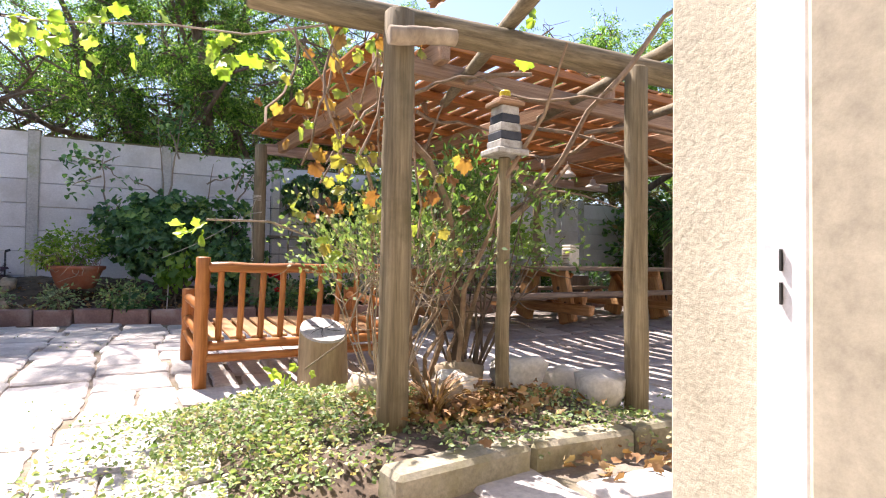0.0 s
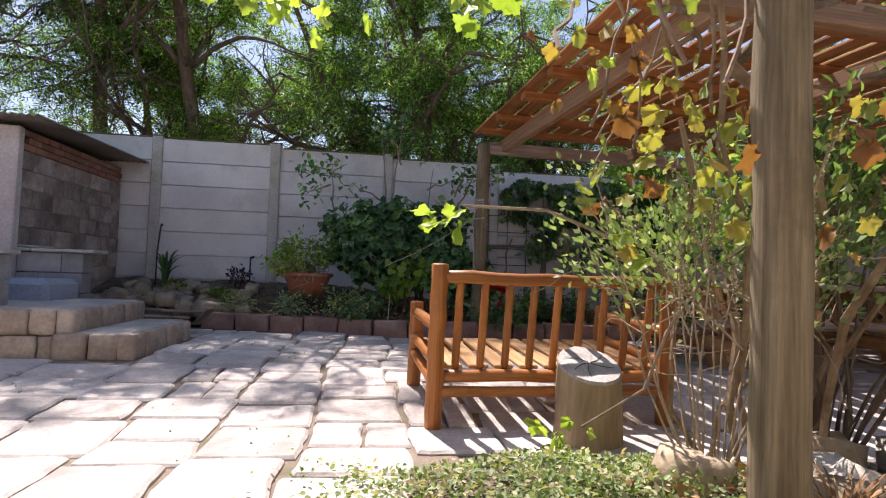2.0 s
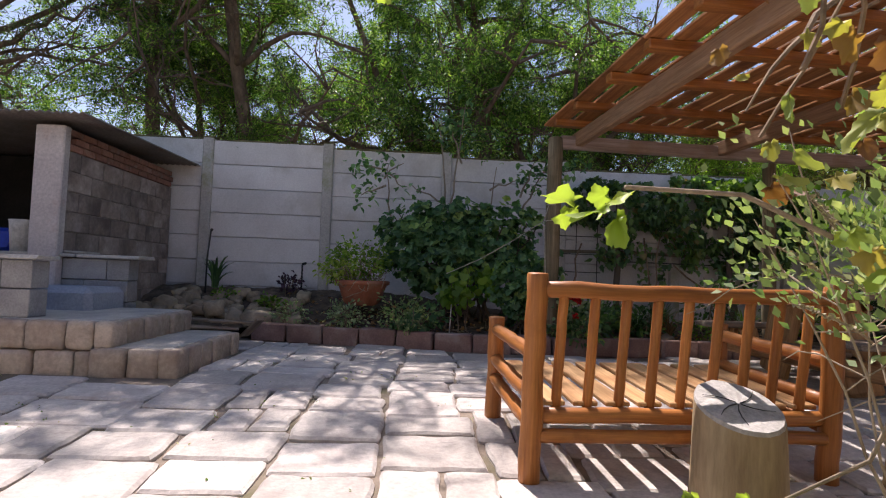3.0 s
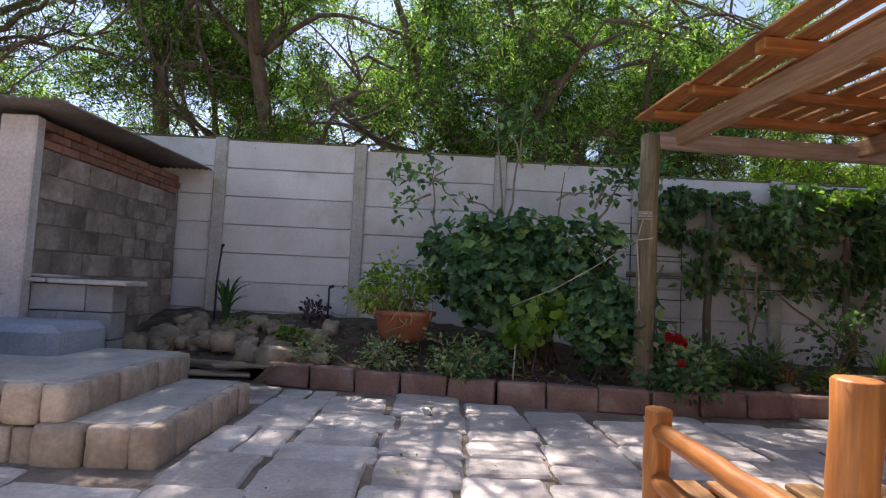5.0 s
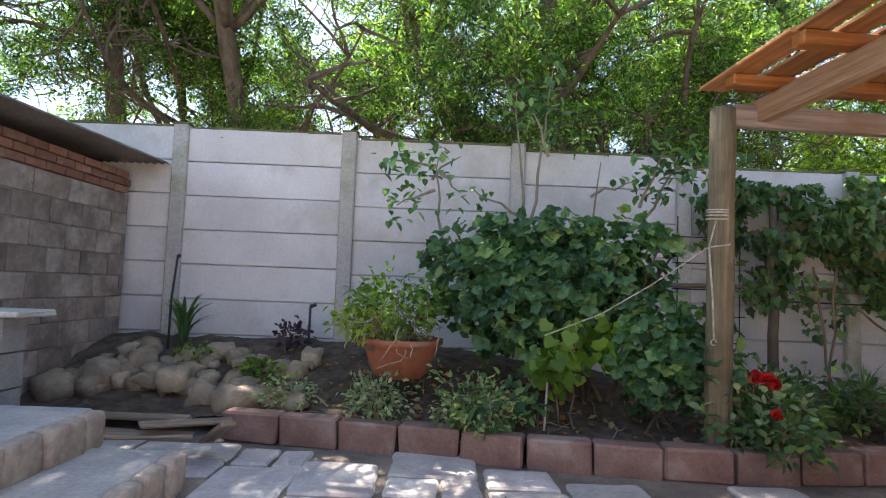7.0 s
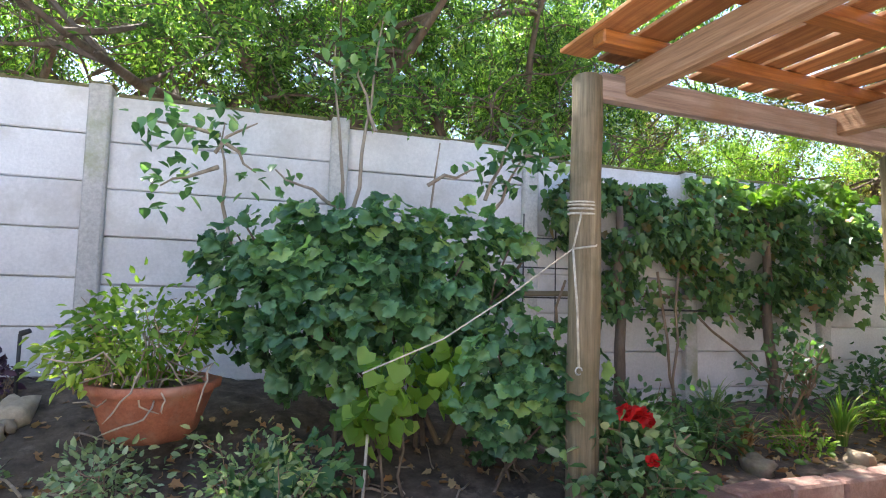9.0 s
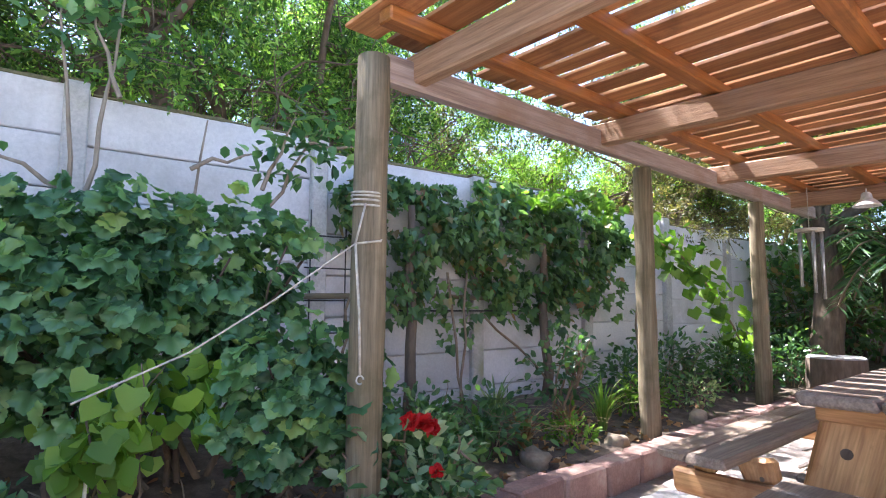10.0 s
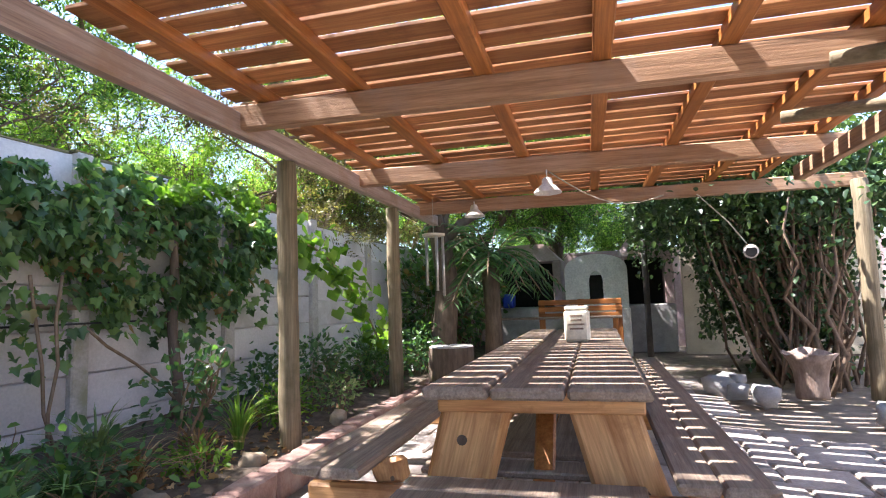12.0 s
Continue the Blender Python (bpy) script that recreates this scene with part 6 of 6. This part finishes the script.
    for (cx, cy, cz, n, s) in ((1.02, 4.32, 1.05, 6, 0.03), (1.58, 4.8, 0.2, 9, 0.05), (1.75, 4.45, 0.98, 3, 0.05), (1.5, 4.35, 1.6, 2, 0.03)):
        for i in range(n):
            P.append((cx + rnd.gauss(0, s), cy + rnd.gauss(0, s), cz + rnd.gauss(0, s * 0.8)))
            D.append((rnd.gauss(0, 0.6), rnd.gauss(-0.2, 0.5), rnd.gauss(-0.5, 0.5)))
    leaf_mesh("shoot_leaves", P, D, 0.078, 1.0, "grape", G["lime"], t, "bright green young leaves on the runners", 163, 0.3)


old_vine()
shrub("twiggy_shrub", 2.12, 4.6, 0.1, 0.62, 0.4, 1.32, 170, "herb", 3200, 0.036, "slim", 0.6, 16, "pale twiggy shrub with tiny grey-green leaves", "shrub", stem="pale_bark", bottom=0.56, droop=-0.3, stem_r=0.005)
shrub("leafy_shrub", 2.72, 4.7, 0.1, 0.62, 0.4, 1.55, 171, "herb2", 2900, 0.055, "oval", 0.45, 14, "fresh green leafy shrub growing through the vine", "shrub", bottom=0.54, droop=0.4, stem_r=0.009, stem="bark")


def flower_spikes():
    """Dry lavender-like spikes standing out of the twiggy shrub."""
    rnd, rs = random.Random(172), np.random.RandomState(172)
    t = thing("lavender_spikes", pose(0, 0, 0), "dry beaded flower spikes sticking out of the shrub", "shrub")
    wood, P, D = [], [], []
    for i in range(24):
        a = Vector((2.15 + rnd.gauss(0, 0.2), 4.55 + rnd.gauss(0, 0.15), rnd.uniform(0.6, 1.0)))
        pts, _ = bend(a, (rnd.gauss(-0.5, 0.5), rnd.gauss(-0.2, 0.5), rnd.uniform(0.3, 1.0)), rnd.uniform(0.3, 0.6), 8, rnd, 0.08, 0.02)
        wood.append(tube_data(pts, [0.0035] * 8 + [0.002], 4))
        for k in range(3, 9):
            for q in (0, 0.33, 0.66):
                p0 = pts[k - 1].lerp(pts[k], q)
                for _ in range(4):
                    P.append(tuple(p0))
                    D.append((rnd.gauss(0, 1), rnd.gauss(0, 1), rnd.gauss(0.3, 0.6)))
    mesh("stalk_spray", *joined(wood), M["pale_bark"], t)["kind"] = "stuff"
    leaf_mesh("seed_head_spray", P, D, 0.013, 1.0, "oval", G["dry_head"], t, "tiny pale dry flower heads", 172)["kind"] = "stuff"


G["dry_head"] = leafy("dry_flower_head", [(0, (0.25, 0.2, 0.17)), (1, (0.5, 0.45, 0.38))], 0.8, 0.2)
flower_spikes()
tube_old = thing("vine_trunk", pose(2.72, 4.82, 0.05), "dark old vine trunk rising through the shrub", "trunk")
tube("stem", [(0, 0, 0), (0.02, -0.02, 0.4), (-0.03, 0.0, 0.8), (-0.1, 0.03, 1.15), (-0.25, -0.1, 1.5)], [0.06, 0.052, 0.045, 0.036, 0.026], M["bark"], tube_old, 9, 0.08, 5)


# ---- things under and round the pergola ----
def hanging_lamp(x, y, z, top, seed):
    t = thing("pendant_lamp", pose(x, y, z), "small bell-shaped glass lamp hanging from a rafter", "lamp")
    tube("cord", [(0, 0, 0.08), (0, 0, top - z)], [0.006, 0.006], M["white_paint"], t, 6)
    prof = [(0.03, 0.09), (0.045, 0.07), (0.05, 0.03), (0.085, 0.0), (0.12, -0.04), (0.122, -0.052), (0.112, -0.046), (0.075, -0.01), (0.03, 0.02)]
    seg = 20
    v = [(r * math.cos(6.2832 * k / seg), r * math.sin(6.2832 * k / seg), zz) for r, zz in prof for k in range(seg)]
    f = [(i * seg + k, i * seg + (k + 1) % seg, (i + 1) * seg + (k + 1) % seg, (i + 1) * seg + k) for i in range(len(prof) - 1) for k in range(seg)]
    mesh("shade", v, f, M["white_paint"], t, "white bell shade", True)


hanging_lamp(6.05, 7.64, 2.2, 2.36, 1)
hanging_lamp(7.5, 8.7, 2.27, 2.4, 2)


def wind_chime():
    t = thing("wind_chime", pose(7.0, 9.05, 0), "pale tubular wind chime hanging beside the post", "wind chime")
    tube("cord", [(0, 0, 1.98), (0, 0, 2.4)], [0.004, 0.004], M["rope"], t, 4)
    v, f = tube_data([(0, 0, 1.96), (0, 0, 1.985)], [0.13, 0.13], 14)
    mesh("disc", v, f, M["cream"], t, "", True)
    for i in range(5):
        a = i * 1.257
        ln = 0.42 + 0.06 * i
        tube("chime", [(0.1 * math.cos(a), 0.1 * math.sin(a), 1.95), (0.1 * math.cos(a), 0.1 * math.sin(a), 1.95 - ln)], [0.017, 0.017], M["metal"], t, 8)


wind_chime()


def jar():
    t = thing("cream_tin", pose(5.95, 7.44, 0.867), "cream lettered tin canister standing on the table", "tin")
    v, f = chamfer(0.17, 0.2, 0.26, 0.02)
    mesh("body", [p + Vector((0, 0, 0.13)) for p in v], f, M["cream"], t)
    v, f = chamfer(0.155, 0.185, 0.03, 0.008)
    mesh("lid", [p + Vector((0, 0, 0.276)) for p in v], f, M["cream"], t)
    for i, w in enumerate((0.11, 0.13, 0.09, 0.1)):
        box("text_bar", -0.0875, -0.0855, -w / 2, w / 2, 0.1 + i * 0.035, 0.115 + i * 0.035, M["table_x"], t, 0.0005, "faded line of lettering")


jar()


def cable():
    t = thing("cable", pose(0, 0, 0), "thin pale cable slung below the rafters", "cable")
    a, b = Vector((6.06, 7.62, 2.34)), Vector((7.6, 6.6, 2.3))
    tube("span", [a.lerp(b, i / 8) - Vector((0, 0, 0.18 * math.sin(math.pi * i / 8))) for i in range(9)], [0.006] * 9, M["rope"], t, 5)
    c = Vector((7.75, 6.25, 2.3))
    tube("drop", [c, (7.9, 5.95, 2.0), (8.1, 5.72, 1.72)], [0.008] * 3, M["rope"], t, 5)
    o = thing("floodlight", pose(8.1, 5.72, 1.68), "small white floodlight hanging on its cable", "lamp")
    v, f = tube_data([(-0.08, 0, -0.02), (-0.02, 0, 0), (0.04, 0, 0.01), (0.07, 0, 0.03)], [0.08, 0.07, 0.05, 0.02], 14)
    mesh("housing", v, f, M["white_paint"], o, "", True)
    v, f = tube_data([(-0.088, 0, -0.021), (-0.081, 0, -0.02)], [0.06, 0.06], 14)
    mesh("lens", v, f, M["dark_metal"], o, "dark lens")


cable()


def clay_urn():
    t = thing("clay_urn", pose(7.95, 5.28, 0.1) @ Matrix.Scale(0.74, 4), "large brown broken clay urn on the ground", "urn")
    prof = [(0.2, 0), (0.21, 0.06), (0.2, 0.2), (0.22, 0.36), (0.27, 0.52), (0.35, 0.64), (0.32, 0.64), (0.24, 0.5), (0.16, 0.1)]
    seg = 26
    v = []
    for i, (r, z) in enumerate(prof):
        for k in range(seg):
            a = 6.2832 * k / seg
            dz = 0.07 * noise.noise(Vector((math.cos(a) * 1.5, math.sin(a) * 1.5, 4))) if i in (5, 6) else 0
            v.append((r * math.cos(a), r * math.sin(a), z + dz))
    f = [(i * seg + k, i * seg + (k + 1) % seg, (i + 1) * seg + (k + 1) % seg, (i + 1) * seg + k) for i in range(len(prof) - 1) for k in range(seg)]
    f.append(tuple(range(seg))[::-1])
    mesh("body", v, f, M["urn_clay"], t, "", True)


clay_urn()


# ---- far end: outdoor kitchen, house wing and dark bush ----
def pizza_oven():
    t = thing("pizza_oven", pose(12.2, 7.62, 0.08), "white plastered pizza oven with an arched mouth", "oven")
    w, z1, z2 = 0.58, 1.62, 1.95
    # front with an arched mouth, as a ring of faces round the opening
    n = 18
    outer, inner = [], []
    for i in range(n + 1):
        a = math.pi * i / n
        outer.append((w * math.cos(a), z1 + (z2 - z1) * math.sin(a) ** 0.8))
        inner.append((0.13 * math.cos(a), 1.42 + 0.2 * math.sin(a)))
    outer = [(w, 0.9)] + outer + [(-w, 0.9)]
    inner = [(0.13, 1.08)] + inner + [(-0.13, 1.08)]
    v, f = [], []
    k = len(outer)
    for x in (0, 0.16):
        v += [(x, y, z) for y, z in outer] + [(x, y, z) for y, z in inner]
    for s in (0, 2 * k):
        for i in range(k - 1):
            q = (s + i, s + i + 1, s + k + i + 1, s + k + i)
            f.append(q if s else q[::-1])
        f.append((s + 0, s + k, s + 2 * k - 1, s + k - 1))
    for i in range(k - 1):
        f.append((i, i + 1, 2 * k + i + 1, 2 * k + i))
        f.append((k + i, 3 * k + i, 3 * k + i + 1, k + i + 1))
    f.append((k, 2 * k - 1, 4 * k - 1, 3 * k))
    mesh("front", v, f, M["white_dome"], t)
    box("base", -0.1, 1.2, -0.6, 0.6, 0, 0.9, M["white_dome"], t, 0.02)
    seg = 20
    v, f = [], []
    for j in range(8):
        th = math.pi / 2 * j / 7
        for i in range(seg):
            a = 6.2832 * i / seg
            v.append((0.75 + 0.62 * math.cos(th) * math.cos(a), 0.56 * math.cos(th) * math.sin(a), 1.0 + 0.88 * math.sin(th)))
    f = [(j * seg + i, j * seg + (i + 1) % seg, (j + 1) * seg + (i + 1) % seg, (j + 1) * seg + i) for j in range(7) for i in range(seg)]
    mesh("dome", v, f, M["white_dome"], t, "", True)
    # panel behind the arch, its near-black colour standing for the unlit inside
    box("mouth_back", 0.12, 0.17, -0.17, 0.17, 1.025, 1.55, M["black_hole"], t, 0.002, "sooty oven mouth closed by a near-black panel")


pizza_oven()


def fireplace(y, label, w=0.75):
    t = thing("braai_fireplace", pose(13.0, y, 0.08), label, "fireplace")
    box("plinth", 0, 0.9, -w, w, 0, 0.95, M["block"], t, 0.02)
    box("side", 0.0, 0.9, -w, -w + 0.18, 0.952, 1.9, M["pink_plaster"], t, 0.02)
    box("side", 0.0, 0.9, w - 0.18, w, 0.952, 1.9, M["pink_plaster"], t, 0.02)
    box("firebox_back", 0.7, 0.9, -w + 0.182, w - 0.182, 0.952, 1.9, M["black_hole"], t, 0.005, "sooty near-black firebox")
    v, f = chamfer(1, 2 * w, 0.4, 0.02)
    hood = []
    for p in v:
        s = 0.55 if p.z > 0 else 1.0
        hood.append((0.45 + p.x * 0.9 * s, p.y * s, 2.1 + p.z))
    mesh("hood", hood, f, M["pink_plaster"], t)


fireplace(9.15, "pinkish plastered braai fireplace with a sooty firebox", 0.8)
fireplace(6.72, "second pinkish plastered braai fireplace with a sooty firebox", 0.55)
tagged(box("blue_bucket", 12.85, 13.1, 9.35, 9.6, 1.032, 1.33, M["blue_plastic"], None, 0.04), "small blue plastic container on the fireplace", "container")


def pallet_bench():
    t = thing("pallet_bench", pose(10.2, 7.75, 0.1), "orange pallet-wood bench in front of the oven", "bench")
    for z in (0.82, 0.93, 1.04):
        box("back_slat", 0.5, 0.53, -0.6, 0.75, z - 0.042, z + 0.042, M["orange_y"], t, 0.005)
    for y in (-0.55, 0.05, 0.7):
        box("upright", 0.531, 0.58, y - 0.05, y + 0.05, 0.0, 1.09, M["orange_z"], t, 0.005)
    for x in (0.1, 0.24, 0.38):
        box("seat_slat", x - 0.06, x + 0.06, -0.6, 1.6, 0.78, 0.81, M["table_x"], t, 0.005)
    for y in (-0.5, 1.5):
        box("leg", 0.05, 0.45, y - 0.04, y + 0.04, 0, 0.779, M["orange_z"], t, 0.005)


pallet_bench()
tagged(box("wall_east", 15.2, 15.4, 0, 13, 0, 2.3, M["pink_plaster"]), "plain plastered wall closing the garden", "wall", kind="structure")
tagged(box("wall_house_wing", 13.4, 13.6, 2.6, 6.0, 0, 2.5, M["plaster"]), "cream plastered wall of the house wing", "wall", kind="structure")
tagged(box("wall_low", 9.6, 12.6, 4.75, 4.95, 0, 0.62, M["white_dome"]), "low whitewashed garden wall", "wall", kind="structure")
tagged(box("wall_side", 4.3, 15.2, 0.6, 0.8, 0, 2.5, M["white_dome"]), "sunlit whitewashed side wall beyond the bush", "wall", kind="structure")
tagged(box("wall_west", -7.2, -7.0, 2.08, 11, 0, 2.6, M["precast"]), "plain grey wall closing the garden", "wall", kind="structure")
p = thing("steel_pole", pose(11.0, 6.75, 0.1), "dark steel pole standing on the paving", "pole")
tube("shaft", [(0, 0, -0.02), (0, 0, 2.6)], [0.05, 0.05], M["dark_metal"], p, 12)
tube("foot_plate", [(0, 0, -0.02), (0, 0, 0.02)], [0.09, 0.09], M["dark_metal"], p, 12)


def gate():
    t = thing("metal_gate", pose(9.6, 3.2, 0.05), "dark metal garden gate by the bush", "gate")
    for i in range(7):
        tube("bar", [(0.12 * i, -0.04 * i, 0), (0.12 * i, -0.04 * i, 1.15)], [0.014] * 2, M["dark_metal"], t, 6)
    for z in (0.1, 0.6, 1.12):
        tube("rail", [(0, 0, z), (0.72, -0.24, z)], [0.022] * 2, M["dark_metal"], t, 6)


gate()


def dark_bush():
    rnd, rs = random.Random(180), np.random.RandomState(180)
    t = thing("bougainvillea", pose(0, 0, 0), "huge dark bush with a fan of bare brown stems", "bush")
    P = []
    for i in range(74):
        a = Vector((9.7 + rnd.gauss(0, 0.5), 4.85 + rnd.gauss(0, 0.3), 0.02))
        b = a + Vector((rnd.gauss(0.0, 0.45), rnd.gauss(0.08, 0.32), rnd.uniform(1.9, 2.9)))
        pts = [a.lerp(b, k / 6) + Vector((rnd.gauss(0, 0.06), rnd.gauss(0, 0.06), 0)) for k in range(7)]
        tube("stem", pts, [0.025 * rnd.uniform(0.6, 1.3) * (1.1 - 0.08 * k) for k in range(7)], M["dry_stem"], t, 6, 0.06, 180 + i)
        for _ in range(70):
            P.append(tuple(b + Vector((rnd.gauss(0, 0.5), rnd.gauss(0, 0.45), rnd.gauss(0.1, 0.33)))))
        for _ in range(12):
            P.append(tuple(pts[rnd.randrange(3, 7)] + Vector((rnd.gauss(0, 0.3), rnd.gauss(0, 0.3), rnd.gauss(0, 0.2)))))
    # wide overhead leaf layer, thickened to shade the wall and ground below
    for i in range(26000):
        P.append((rnd.uniform(8.3, 13.3), rnd.uniform(3.0, 7.0), rnd.gauss(2.7, 0.36)))
    # stemless fill leaves added as a dark backdrop behind the bare stems
    for i in range(6500):
        P.append((rnd.uniform(10.4, 11.7), rnd.uniform(4.0, 5.95), 0.5 + 2.2 * rnd.random() ** 0.8))
    for i in range(5000):
        P.append((rnd.gauss(10.6, 0.6), rnd.gauss(4.75, 0.3), rnd.uniform(0.1, 2.6)))
    P = np.array(P)
    leaf_mesh("foliage", P, rs.normal(0, 0.6, P.shape) + np.array((0, 0, -0.5)), 0.085, 0.8, "oval", G["bush"], t, "", 180, 0.6)


dark_bush()
tree("garden_tree", 9.5, 9.8, 0.2, 6.4, 3.2, 190, "acacia", r=0.17, fork=2.4, limbs=7, density=1.0, gaps=0.3, label="dark-trunked tree standing inside the garden")
# crown added and kept dense to block the sun over the kitchen
tree("garden_tree", 12.4, 10.4, 0.1, 6.8, 3.6, 191, "acacia", r=0.14, fork=2.2, limbs=6, density=1.0, gaps=0.6, label="leafy tree behind the outdoor kitchen", low=0.3, clear=2.2)
tree("garden_tree", 16.6, 6.8, 0.1, 5.2, 3.2, 192, "acacia", r=0.18, fork=1.8, limbs=6, density=1.0, gaps=0.3, label="leafy tree behind the outdoor kitchen", low=0.3, clear=2.2)


# one more crown added only to keep the kitchen shaded
tree("garden_tree", 14.4, 8.6, 0.1, 5.6, 3.2, 193, "acacia", r=0.15, fork=2.4, limbs=6, density=1.0, gaps=0.6, label="leafy tree added to shade the outdoor kitchen", low=0.2, clear=2.2)


def palm(x, y, z, h, seed):
    rnd, rs = random.Random(seed), np.random.RandomState(seed)
    t = thing("palm", pose(x, y, z), "short palm with arching green fronds", "palm")
    tube("trunk", [(0, 0, 0), (0.02, 0, h * 0.5), (0, 0.03, h)], [0.16, 0.14, 0.15], M["bark"], t, 10, 0.08, seed)
    P, D = [], []
    for i in range(34):
        a = rnd.uniform(0, 6.28)
        d = Vector((math.cos(a), math.sin(a), 0))
        up, ln = rnd.uniform(0.25, 1.5), rnd.uniform(0.75, 1.15)
        pts = [Vector((0, 0, h)) + d * ln * u + Vector((0, 0, up * ln * u - 0.95 * ln * u * u)) for u in [k / 9 for k in range(10)]]
        tube("frond_rib", pts, [0.012] * 9 + [0.004], M["vine_stem"], t, 4)
        s = d.cross(Vector((0, 0, 1)))
        for k in range(1, 10):
            for q in (0.0, 0.33, 0.66):
                p0 = pts[k - 1].lerp(pts[k], q)
                for sg in (-1, 1):
                    P.append(tuple(p0))
                    D.append(tuple(s * sg + (pts[k] - pts[k - 1]).normalized() * 0.7 + Vector((0, 0, -0.35))))
    leaf_mesh("fronds", P, D, 0.3, 0.1, "slim", G["dark"], t, "", seed)


for i, (x, y, rx, h) in enumerate(((10.5, 10.4, 0.75, 2.5), (11.6, 10.3, 0.8, 2.7), (12.7, 10.2, 0.8, 2.6))):
    shrub("tall_shrub", x, y, 0.05, rx, 0.45, h, 210 + i, "ivy", 1500, 0.12, "oval", 0.7, 9, "tall dark green shrub in the shaded corner of the garden", "shrub", bottom=0.1)
tree("garden_tree", 17.2, 10.2, 0.05, 4.6, 3.4, 194, "acacia", r=0.1, fork=1.2, limbs=7, density=1.0, label="leafy tree behind the outdoor kitchen", low=0.6, gaps=0.5, clear=1.6)
palm(9.9, 9.1, 0.1, 1.75, 200)
paving()
